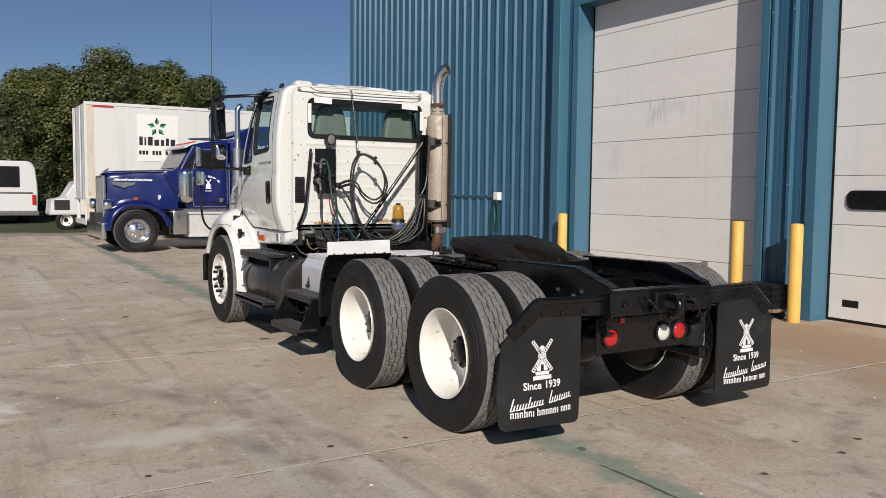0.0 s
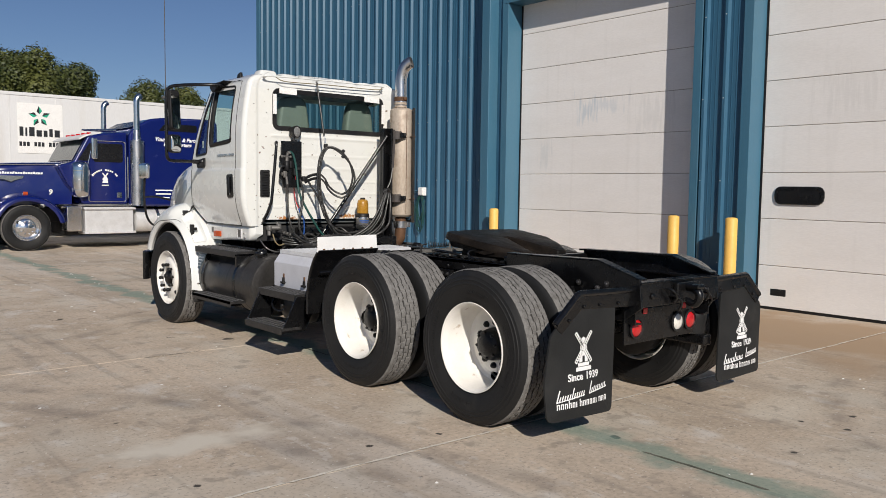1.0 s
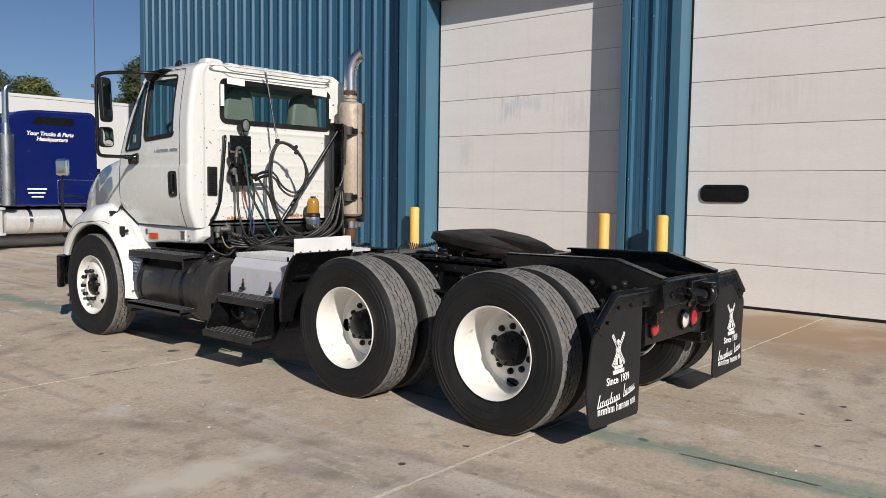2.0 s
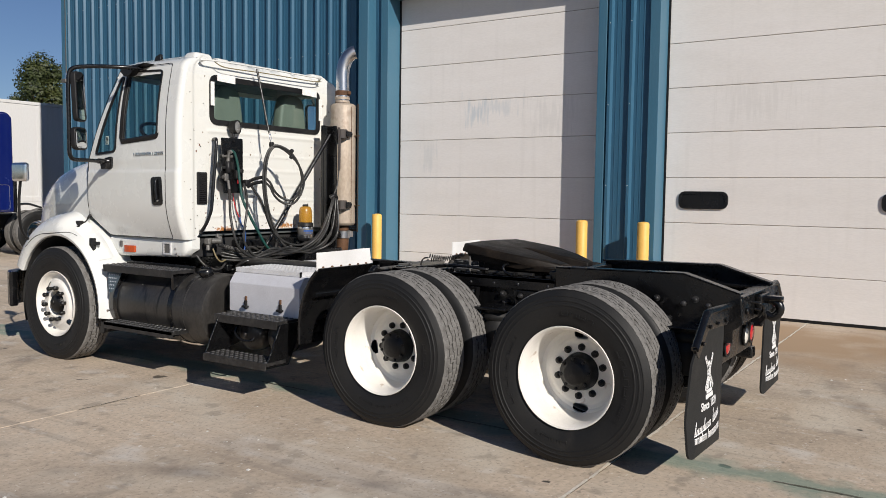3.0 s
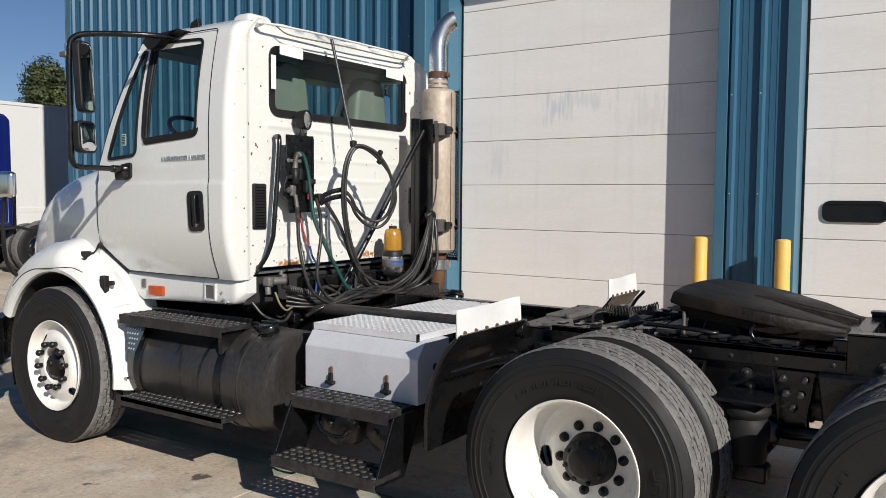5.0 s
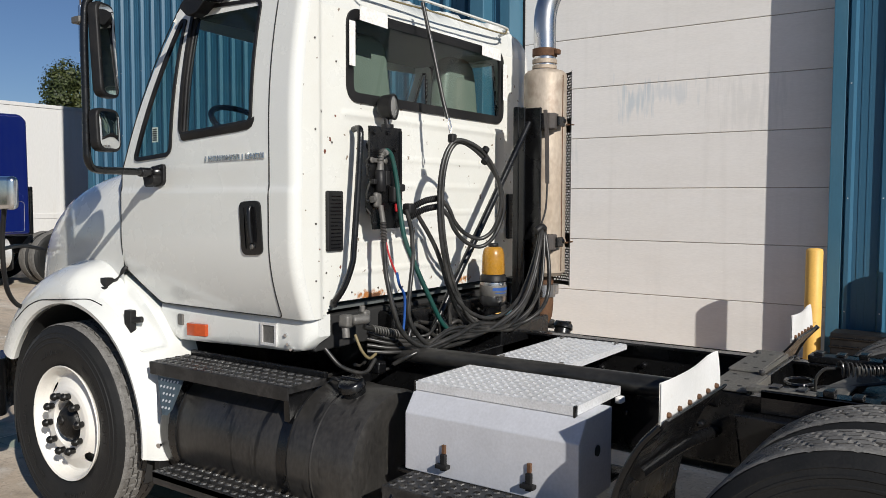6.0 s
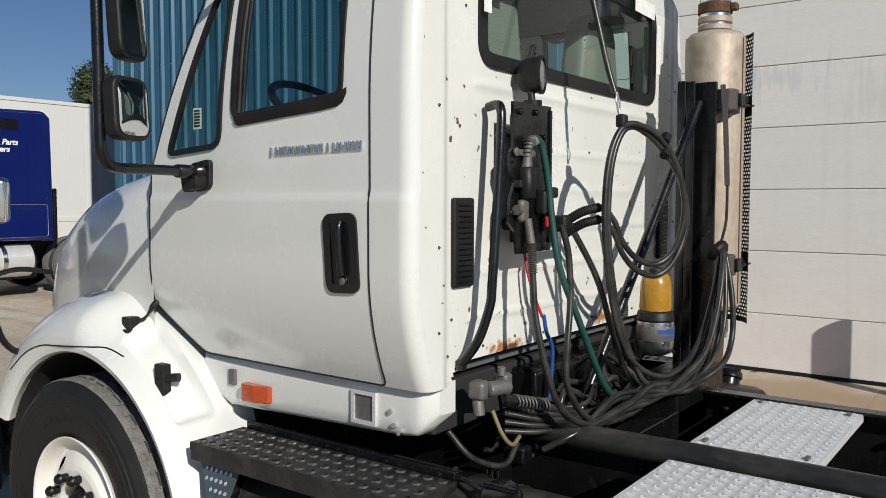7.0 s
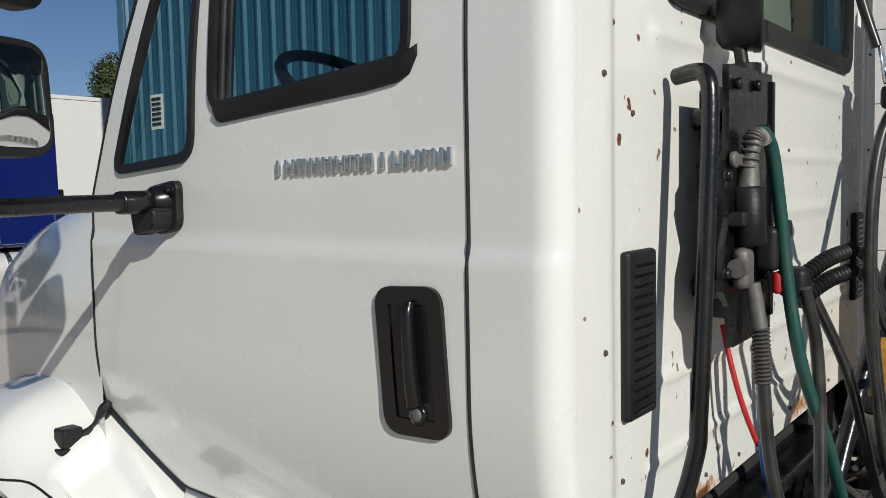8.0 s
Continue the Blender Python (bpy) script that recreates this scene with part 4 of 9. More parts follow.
def lug_mesh(length):
    if length > 0.04:
        g = Geo().cyl((0.01, 0, 0), (-0.030, 0, 0), 0.0155, 10, 0.0175)
        g.cyl((-0.028, 0, 0), (-length, 0, 0), 0.0225, 8, 0.0165, 0.004)
    else:
        g = Geo().cyl((0.01, 0, 0), (-0.020, 0, 0), 0.0225, 12, 0.0205, 0.003)
        g.cyl((-0.018, 0, 0), (-length, 0, 0), 0.0135, 10, 0.0125, 0.003)
    me = g.mesh("lug_nut")
    me.materials.append(HUB)
    return me


def hub_mesh(front):
    if front:
        g = Geo().revolve([(0.115, -0.05), (0.098, -0.075), (0.09, -0.10), (0.078, -0.118), (0.062, -0.13), (0.045, -0.135), (0.0001, -0.137)], 32)
        g.cyl((-0.10, 0.02, 0.01), (-0.146, 0.02, 0.01), 0.026, 12, bevel=0.004)
    else:
        g = Geo().revolve([(0.112, 0.13), (0.110, 0.08), (0.106, 0.050), (0.101, 0.026), (0.095, 0.018), (0.080, 0.016), (0.070, 0.002), (0.058, -0.004), (0.0001, -0.006)], 36)
        for k in range(8):
            a = k * math.pi / 4
            g.cyl((0.025, 0.088 * math.cos(a), 0.088 * math.sin(a)), (0.004, 0.088 * math.cos(a), 0.088 * math.sin(a)), 0.010, 8, bevel=0.003)
    me = g.mesh("hub")
    me.materials.append(HUB)
    return me


TYRE, TREADS = tyre_meshes()
REAR_RIM, FRONT_RIM, FAR_RIM = wheel_meshes(False, RIM), wheel_meshes(True, RIM), wheel_meshes(False, RIM, fine=False)
LUG, LUG_LONG, HUB_REAR, HUB_FRONT = lug_mesh(0.030), lug_mesh(0.048), hub_mesh(False), hub_mesh(True)


def mount_wheel(parent, x, y, z, outward, rim, hub=None, lug=None, lug_x=0.058, spin=0.0, label=""):
    """One wheel with its tyre, tread, hub and nuts. outward: -1 faces the truck's left."""
    m = pose(x, y, z, math.degrees(spin), 0, 0 if outward < 0 else 180)
    w = put_in(at_pose(new("wheel", rim), m), parent)
    if label:
        w["label"] = label
    for nm, me in (("tyre", TYRE), ("tread", TREADS)):
        put_in(at_pose(new(nm, me), m), w)
    if hub:
        put_in(at_pose(new("hub", hub), m), w)
    if lug:
        for k in range(10):
            a = 2 * math.pi * (k + 0.5) / 10
            put_in(at_pose(new("lug_nut", lug), m @ pose(lug_x, 0.147 * math.cos(a), 0.147 * math.sin(a))), w)
    return w


# ---- white tractor ----
truck = thing("day_cab_tractor", 0, 2.6, 0, "white day cab tractor truck with bare black chassis on the lot", "truck")
for hy in (0.0, 1.336):
    for s in (-1, 1):
        mount_wheel(truck, s * 1.06, hy, 0.508, s, REAR_RIM, HUB_REAR, LUG, 0.100, 0.67 if hy == 0 else -1.05, "deep dished white wheel with black hub")
        mount_wheel(truck, s * 0.715, hy, 0.508, -s, FAR_RIM, spin=1.0)
for s in (-1, 1):
    mount_wheel(truck, s * 1.095, 5.034, 0.506, s, FRONT_RIM, HUB_FRONT, LUG_LONG, -0.114, 0.2, "white front wheel with long black lug nuts")

# cab shell: outline swept through height
CAB_R = 0.046
WIN = dense(rounded([(4.315, 1.960), (3.800, 1.995), (3.795, 2.555), (4.285, 2.575)], 0.05))
VENT = dense(rounded([(4.695, 1.850), (4.375, 1.872), (4.318, 2.525), (4.362, 2.53)], 0.055))
DOORLINE = dense(rounded([(4.800, 1.80), (4.812, 1.316), (4.575, 1.142), (3.695, 1.142), (3.695, 2.60), (4.395, 2.60)], 0.022))
REARWIN = dense(rounded([(-0.705, 2.112), (0.670, 2.112), (0.670, 2.535), (-0.705, 2.535)], 0.085, 8))


def cab_front(z):
    return lerp_table([(1.14, 4.575), (1.316, 4.815), (1.82, 4.795), (2.52, 4.415)], z)


def cab_half(y, z):
    w = 1.045 - 0.080 * max(0.0, (1.5 - z) / 0.36) ** 2 - 0.062 * max(0.0, (z - 1.95) / 0.57) ** 2
    w -= 0.022 * max(0.0, (y - 3.75) / 1.05) ** 2
    c = max(0.0, min(1.0, (z - 1.700) / 0.022))
    return w - 0.007 * c * c * (3 - 2 * c)


def bead(v, centre, width):
    d = abs(v - centre) / width
    return 1 - d * d * (3 - 2 * d) if d < 1 else 0.0


def ease(v, a, b):
    t = max(0.0, min(1.0, (v - a) / (b - a)))
    return t * t * (3 - 2 * t)


def rear_relief(x, z):
    """Pressed beads and the recessed field of the cab's back wall."""
    ax = abs(x)
    field = ease(0.886 - ax, 0.0, 0.02) * ease(2.60 - z, 0.0, 0.03)
    d = -0.010 * field
    span = ease(0.74 - ax, 0.0, 0.03)
    d += 0.010 * bead(z, 2.055, 0.016) * span
    for zc, half in ((1.865, 0.60), (1.735, 0.45), (1.60, 0.60), (1.47, 0.72), (1.33, 0.76)):
        d += 0.0065 * bead(z, zc, 0.014) * ease(half - ax, 0.0, 0.03)
    return d


def cab_point(u, z):
    """u in 0..1 back wall from the middle, 1..2 the corner, 2..3 the side; x is negative."""
    w = cab_half(3.7, z)
    if u <= 1:
        x = -u * (w - CAB_R)
        return Vector((x, 3.54 - rear_relief(x, z), z))
    if u <= 2:
        a = (u - 1) * math.pi / 2
        return Vector((-(w - CAB_R) - CAB_R * math.sin(a), 3.54 + CAB_R - CAB_R * math.cos(a), z))
    y = 3.54 + CAB_R + (u - 2) * (cab_front(z) - 3.54 - CAB_R)
    return Vector((-cab_half(y, z), y, z))


def side_at(y, z, s=-1, lift=0.0):
    return Vector((s * (cab_half(y, z) + lift), y, z))


NU = (72, 10, 86)
US = [i / NU[0] for i in range(NU[0])] + [1 + i / NU[1] for i in range(NU[1])] + [2 + i / NU[2] for i in range(NU[2] + 1)]
ZS = [1.14 + (2.52 - 1.14) * j / 108 for j in range(109)]


def cab_cells(s, want):
    """Cells of one side's shell of one kind: 'rear', 'door' or 'shell'."""
    hole_w, hole_v, hole_r = grown(WIN, -0.006), grown(VENT, -0.010), grown(REARWIN, -0.02)

    def pt(i, j):
        p = cab_point(US[i], ZS[j])
        return (-s * p.x, p.y, p.z)

    def kind(i, j):
        u = (US[i] + US[i + 1]) / 2
        p = (cab_point(US[i], ZS[j]) + cab_point(US[i + 1], ZS[j + 1])) / 2
        if u <= 1:
            if inside((-s * p.x, p.z), hole_r):
                return ""
            return "rear" if p.z > 1.205 - 0.07 * ease(abs(p.x), 0.80, 0.87) else ""
        if u > 2 and (inside((p.y, p.z), hole_w) or inside((p.y, p.z), hole_v)):
            return ""
        if u > 2 and inside((p.y, p.z), DOORLINE):
            return "door"
        return "shell"

    return Geo().grid(pt, len(US) - 1, len(ZS) - 1, lambda i, j: kind(i, j) == want)


ROOF_D = [0.0, 0.008, 0.02, 0.04, 0.07, 0.105, 0.14, 0.16, 0.2, 0.26, 0.34, 0.44, 0.56, 0.7, 0.85, 1.1]


def roof_point(u, d, s):
    p = cab_point(u, 2.52)
    tgt = Vector((0.0, max(p.y, 3.80), 2.52))
    way = tgt - p
    d = min(d, way.length)
    q = p + way.normalized() * d if way.length > 1e-6 else p
    h = 0.135 * math.sqrt(max(0.0, 1 - (1 - min(1.0, d / 0.16)) ** 2)) + 0.05 * (d / max(way.length, 0.3)) if d else 0.0
    ridge = 0.022 * ease(math.sin(abs(q.x) * 2 * math.pi / 0.235 + 0.9), -0.25, 0.35) * ease(d, 0.06, 0.14) * ease(0.86 - abs(q.x), 0, 0.05)
    return (-s * q.x, q.y, 2.52 + h + ridge)


def marker_lens(s):
    """A wedge-shaped side lamp lens, thicker towards the front."""
    return Geo().prism([(s * 0.938, 4.368), (s * 0.938, 4.235), (s * 0.956, 4.238), (s * 0.974, 4.30), (s * 0.977, 4.352), (s * 0.967, 4.366)], "z", 1.000, 1.060, 0.005)


def build_cab():
    body = Geo()
    for s in (-1, 1):
        g = cab_cells(s, "shell")
        body.add(g.v, [f if s < 0 else f[::-1] for f in g.f])
        r = Geo().grid(lambda i, j: roof_point(US[i], ROOF_D[j], s), len(US) - 1, len(ROOF_D) - 1)
        body.add(r.v, [f if s < 0 else f[::-1] for f in r.f])
        # front header over the windscreen
        h = Geo().grid(lambda i, j: (s * 0.98 * i / 20, 4.415 + 0.10 * (1 - (i / 20) ** 2) * (1 - j), 2.52 + j * 0.15 * math.sqrt(max(0, 1 - (i / 20) ** 4))), 20, 1)
        body.add(h.v, h.f)
    cab = part("cab", body, WHITE, truck, "glossy white cab shell", 50, recalc=True)
    rear = Geo()
    for s in (-1, 1):
        g = cab_cells(s, "rear")
        rear.add(g.v, g.f)
    part("rear_wall", rear, WHITE_CHIP, cab, "white pressed back panel with paint chips", 60, recalc=True)
    for s in (-1, 1):
        g = cab_cells(s, "door")
        door = part("door", g, WHITE, cab, "", 60, recalc=True)
        # dark shut line
        part("door_seal", Geo().tube([side_at(y, z, s, 0.0005) for y, z in DOORLINE], 0.0031, 6, 1, closed=True), BLACK_PLASTIC, cab)
        for nm, loop in (("door_window", WIN), ("quarter_window", VENT)):
            inner_w = 0.017 if nm == "door_window" else 0.020
            ring = Geo().strip([side_at(*p, s, -0.004) for p in loop], [side_at(*p, s, -0.006) for p in grown(loop, -inner_w)], lambda p, s=s: Vector((p.x + s * 0.012, p.y, p.z)))
            part("window_gasket", ring, BLACK_PLASTIC, cab, "black rubber window surround")
            pane = grown(loop, -0.014)
            ctr = (sum(p[0] for p in pane) / len(pane), sum(p[1] for p in pane) / len(pane))
            g = Geo().add([side_at(*ctr, s, -0.012)] + [side_at(*p, s, -0.012) for p in pane], [(0, k + 1, (k + 1) % len(pane) + 1) for k in range(len(pane))])
            ob = part(nm, g, GLASS, cab, "tinted glass")
            ob.visible_shadow = False
        if s < 0:
            part("window_sticker", Geo().grid(lambda i, j, s=s: side_at(4.556 - 0.050 * i, 1.945 + 0.073 * j, s, -0.017), 1, 1), PAPER, cab, "small white sticker with dark bars")
            for k in range(6):
                part("sticker_bar", Geo().grid(lambda i, j, s=s, k=k: side_at(4.550 - 0.036 * i, 1.953 + 0.0105 * k + 0.006 * j, s, -0.0155), 1, 1), BLACK_PLASTIC, cab)
        # folded sill moulding with a ridge and an upturned rear tip
        run = [(4.290, 1.962, 0.72), (4.278, 1.964, 1.0), (4.1, 1.976, 1.0), (3.9, 1.990, 1.06), (3.825, 1.997, 1.0), (3.803, 2.004, 0.85), (3.787, 2.020, 0.40)]
        sect = [(0.021, -0.004), (0.018, 0.006), (0.009, 0.0165), (0.004, 0.0170), (-0.019, 0.009), (-0.023, 0.006), (-0.024, -0.004)]
        sill = Geo().grid(lambda i, j, s=s: side_at(run[i][0], run[i][1] + sect[j][0] * run[i][2], s, sect[j][1] * min(1.0, run[i][2] + 0.1)), len(run) - 1, len(sect) - 1)
        for i in (0, len(run) - 1):
            k = len(sill.v)
            sill.add([side_at(run[i][0], run[i][1] + q[0] * run[i][2], s, q[1] * min(1.0, run[i][2] + 0.1)) for q in sect], [tuple(range(len(sect)))])
        part("window_ledge", sill, BLACK_PLASTIC, cab, "black folded window sill moulding", 35, recalc=True)
        # glass run channel along the front edge of the door window
        part("run_channel", Geo().tube([side_at(4.291, 1.985, s, -0.010), side_at(4.278, 2.25, s, -0.010), side_at(4.266, 2.54, s, -0.010)], 0.0095, 8, 4).tube([side_at(4.279, 1.985, s, -0.018), side_at(4.266, 2.25, s, -0.018), side_at(4.254, 2.54, s, -0.018)], 0.008, 8, 4), BLACK_PLASTIC, cab, "dark glass run channel")
        # handle: recessed bezel, pull and lock
        loop = rounded([(3.877, 1.655), (3.742, 1.662), (3.727, 1.425), (3.862, 1.418)], 0.035)
        bez = Geo().strip([side_at(*p, s, -0.002) for p in loop], [side_at(*p, s, -0.002) for p in grown(loop, -0.028)], lambda p, s=s: Vector((p.x + s * 0.010, p.y, p.z)))
        pan = grown(loop, -0.02)
        bez.add([side_at(*p, s, 0.005) for p in pan], [tuple(range(len(pan)))])
        part("door_handle", bez, BLACK_GLOSS, cab, "black recessed pull handle")
        part("pull_bar", Geo().tube([side_at(3.800, 1.634, s, 0.010), side_at(3.799, 1.61, s, 0.017), side_at(3.796, 1.53, s, 0.017), side_at(3.793, 1.475, s, 0.012)], 0.0115, 10, 5, radii=lambda f: 0.0085 + 0.005 * f), BLACK_GLOSS, cab)
        part("lock_ring", Geo().cyl(side_at(3.793, 1.458, s, 0.0), side_at(3.793, 1.458, s, 0.010), 0.018, 18, bevel=0.003), BLACK_GLOSS, cab)
        part("lock", Geo().cyl(side_at(3.793, 1.458, s, 0.0), side_at(3.793, 1.458, s, 0.0125), 0.0115, 16, bevel=0.002), CAST, cab, "small grey key lock")
        # maker's name as small groups of plain chrome bars
        for k in range(13):
            y, z = 4.113 - k * 0.0317, 1.850 + k * 0.0005
            m = Matrix.Translation(side_at(y, z, s, 0.002))
            w = (0.0, 0.009, 0.008, 0.008, 0.008, 0.009, 0.009, 0.008, 0.0, 0.009, 0.009, 0.009, 0.007)[k]
            bars = Geo()
            for e in ((-1, 1) if w else (0,)):
                bars.box(-0.005, 0.005, e * w - 0.0036, e * w + 0.0036, -0.0135, 0.0135, 0.0014, m)
            if w:
                zc = (0, 0.0, 0.010, 0.0, 0.006, 0.0, 0.009, 0.010, 0, -0.010, 0.0, 0.008, -0.010)[k]
                bars.box(-0.004, 0.004, -w, w, zc - 0.0034, zc + 0.0034, 0.001, m)
            part("badge_bars", bars, CHROME, cab)
        # sill panel under the door
        def sill_point(i, j, s=s):
            t = i / 40
            y = 4.60 - 1.045 * t
            end = math.sqrt(max(0.0, 1 - max(0.0, (t - 0.955) / 0.045) ** 2))
            low = lerp_table([(0.0, 1.02), (0.12, 0.958), (0.9, 0.985), (0.955, 0.995), (1.0, 1.055)], t)
            x, f = ((0.86, 1.0), (0.925, 1.0), (0.936, 0.94), (0.940, 0.75), (0.940, 0.30), (0.936, 0.10), (0.925, 0.02), (0.86, 0.0))[j]
            return (s * (x - 0.05 * (1 - end)), y, low + (1.138 + 0.014 * t - low) * f)

        part("sill_panel", Geo().grid(sill_point, 40, 7), WHITE, cab, "", 60, recalc=True)
        part("sill_edge", Geo().add([sill_point(40, j) for j in range(8)], [tuple(range(8))]), WHITE, cab)
        part("side_marker", marker_lens(s), AMBER_LENS, cab, "amber side marker lamp", recalc=True)
        part("marker_clip", Geo().box(*sorted((s * 0.935, s * 0.952)), 4.42, 4.455, 1.04, 1.095, 0.004), CAST, cab)
        part("sill_grille", Geo().strip([(s * 0.938, *q) for q in ((3.757, 1.003), (3.858, 1.003), (3.858, 1.108), (3.757, 1.108))], [(s * 0.938, *q) for q in ((3.769, 1.015), (3.846, 1.015), (3.846, 1.096), (3.769, 1.096))], lambda q, s=s: (q[0] + s * 0.012, q[1], q[2])), ALU, cab, "small square vent with a bright frame")
        part("vent_mesh", Geo().box(*sorted((s * 0.937, s * 0.943)), 3.768, 3.847, 1.014, 1.097, 0.001), CAST, cab, "grey mesh")
        for yy, zz in ((3.70, 1.06), (3.665, 1.00), (3.685, 1.02)):
            part("bolt", Geo().cyl((s * 0.935, yy, zz), (s * 0.950, yy, zz), 0.008, 8), CHROME, cab)
    # back window
    def rear_at(p, lift=0.0):
        return Vector((p[0], 3.54 - rear_relief(p[0], p[1]) - lift, p[1]))

    ring = Geo().strip([rear_at(p, -0.004) for p in REARWIN], [rear_at(p, -0.006) for p in grown(REARWIN, -0.045)], lambda p: Vector((p.x, p.y - 0.014, p.z)))
    part("window_gasket", ring, BLACK_PLASTIC, cab, "black rubber window surround")
    pane = grown(REARWIN, -0.018)
    g = Geo().add([(p[0], 3.552, p[1]) for p in pane], [tuple(range(len(pane)))])
    part("rear_window", g, GLASS, cab, "tinted glass back window").visible_shadow = False
    for x0, x1, z0, z1, tilt in ((-0.64, -0.44, 2.482, 2.548, 0.03), (0.40, 0.60, 2.478, 2.540, 0.03), (-0.712, -0.672, 2.27, 2.47, 0.0), (0.632, 0.672, 2.25, 2.46, 0.0)):
        part("tape", Geo().add([(x0, 3.521, z0), (x1, 3.521, z0 - tilt * 0.2), (x1, 3.521, z1 - tilt * 0.2), (x0, 3.521, z1)], [(0, 1, 2, 3)]).box(x0, x1, 3.5215, 3.5225, z0, z1 - 0.004), PAPER, cab, "strip of white tape")
    # small dark fixings round the back wall
    spots = [(-0.915, z) for z in (1.31, 1.56, 1.97, 2.36)] + [(0.90, z) for z in (1.3, 1.6, 1.9, 2.2)]
    spots += [(-0.84, 1.34), (-0.80, 1.92), (-0.87, 2.05), (-0.77, 2.28), (-0.35, 1.99), (0.05, 1.88), (0.42, 1.52)] + [(-0.86 + 0.19 * k, 1.232 + 0.006 * (k % 3)) for k in range(10)]
    for x, z in spots:
        part("wall_bolt", Geo().cyl(rear_at((x, z), -0.002), rear_at((x, z), 0.004), 0.0048, 8, bevel=0.001), SOOT, cab)
    # windscreen
    def ws(i, j):
        z = 1.84 + (2.52 - 1.84) * j / 10
        w = cab_half(cab_front(z), z) - 0.01
        x = -w + 2 * w * i / 24
        return (x, cab_front(z) - 0.005 + 0.13 * (1 - (x / w) ** 2), z)

    part("windscreen", Geo().grid(ws, 24, 10), GLASS, cab, "tinted windscreen").visible_shadow = False
    # louvred vents on the back wall
    for x0 in (-0.845, 0.725):
        v = part("wall_vent", Geo().box(x0, x0 + 0.105, 3.533, 3.553, 1.435, 1.705, 0.008), BLACK_PLASTIC, cab, "black louvred vent")
        for k in range(15):
            z = 1.452 + k * 0.0165
            part("louvre", Geo().box(-0.034, 0.034, -0.0045, 0.0045, -0.0016, 0.0016, 0, Matrix.Translation((x0 + 0.0525, 3.5345, z)) @ Matrix.Rotation(radians(38), 4, "X")), BLACK_GLOSS, v)
    # roof lamps, rail over the window, strap post
    for x in (-0.72, 0.70):
        lamp = Geo()
        ring = [rounded([(-w, -d), (w, -d), (w, d), (-w, d)], 0.03, 4) for w, d in ((0.105, 0.085), (0.092, 0.072), (0.080, 0.060), (0.060, 0.042))]
        k = len(ring[0])
        lamp.add([(x + q[0], 3.665 + q[1], z) for loop, z in zip(ring, (2.635, 2.690, 2.706, 2.712)) for q in loop], [(a * k + i, a * k + (i + 1) % k, (a + 1) * k + (i + 1) % k, (a + 1) * k + i) for a in range(3) for i in range(k)] + [tuple(3 * k + i for i in range(k))])
        part("roof_lamp", lamp, WHITE, cab, "white cover of a roof lamp", 40, recalc=True)
    part("rail", Geo().tube([(-0.82, 3.53, 2.625), (-0.78, 3.485, 2.635), (-0.3, 3.475, 2.648), (0.3, 3.475, 2.652), (0.60, 3.485, 2.655), (0.64, 3.53, 2.65)], 0.0075, 8, 5), WHITE, cab, "thin white rail above the back window")
    part("drip_cord", Geo().tube([(-0.70, 3.487, 2.632), (-0.62, 3.478, 2.600), (-0.45, 3.475, 2.598), (-0.1, 3.474, 2.608), (0.35, 3.475, 2.610), (0.56, 3.478, 2.618), (0.62, 3.49, 2.65)], 0.0045, 6, 5), GREY_LINE, cab, "slack dull cord below the rail")
    for x in (-0.80, 0.62):
        part("rail_foot", Geo().cyl((x, 3.480, 2.637), (x, 3.55, 2.622), 0.010, 10, bevel=0.002), WHITE, cab)
    part("roof_fin", Geo().prism([(4.16, 2.64), (4.05, 2.64), (4.07, 2.73), (4.13, 2.71)], "x", -0.80, -0.77, 0.004), BLACK_PLASTIC, cab, "small black aerial base")
    # interior
    part("headliner", Geo().box(-0.90, 0.90, 3.62, 4.36, 2.545, 2.56), INNER, cab)
    part("floor_pan", Geo().box(-0.93, 0.93, 3.60, 4.55, 1.16, 1.18), INNER, cab)
    part("dashboard", Geo().prism([(4.46, 1.2), (4.76, 1.2), (4.76, 1.82), (4.62, 1.87), (4.44, 1.80)], "x", -0.94, 0.94, 0.03), INNER, cab)
    part("firewall", Geo().box(-0.95, 0.95, 4.72, 4.76, 1.0, 1.80), INNER, cab)
    for x in (-0.36, 0.47):
        part("seat", Geo().box(x - 0.23, x + 0.23, 3.82, 4.30, 1.62, 1.76, 0.05), SEAT, cab, "grey-green vinyl seat")
        part("backrest", Geo().prism(rounded([(x - 0.22, 1.70), (x + 0.22, 1.70), (x + 0.18, 2.25), (x + 0.135, 2.49), (x - 0.135, 2.49), (x - 0.18, 2.25)], 0.10), "y", 3.70, 3.82, 0.035), SEAT, cab, "tall seat back with built-in headrest")
        part("seat_base", Geo().box(x - 0.15, x + 0.15, 3.90, 4.25, 1.18, 1.62), INNER, cab)
    ring_m = Matrix.Translation((-0.42, 4.50, 2.05)) @ Matrix.Rotation(radians(-55), 4, "X")
    part("steering_wheel", Geo().tube([ring_m @ Vector((0.225 * math.cos(a), 0, 0.225 * math.sin(a))) for a in [k * math.pi / 12 for k in range(24)]], 0.016, 8, 2, closed=True).tube([ring_m @ Vector((-0.22, 0, 0)), ring_m @ Vector((0, 0.05, 0)), ring_m @ Vector((0.22, 0, 0))], 0.014, 6, 3), BLACK_PLASTIC, cab)
    part("column", Geo().cyl(ring_m @ Vector((0, 0.02, 0)), (-0.42, 4.62, 1.80), 0.04, 10), BLACK_PLASTIC, cab)
    return cab


cab = build_cab()


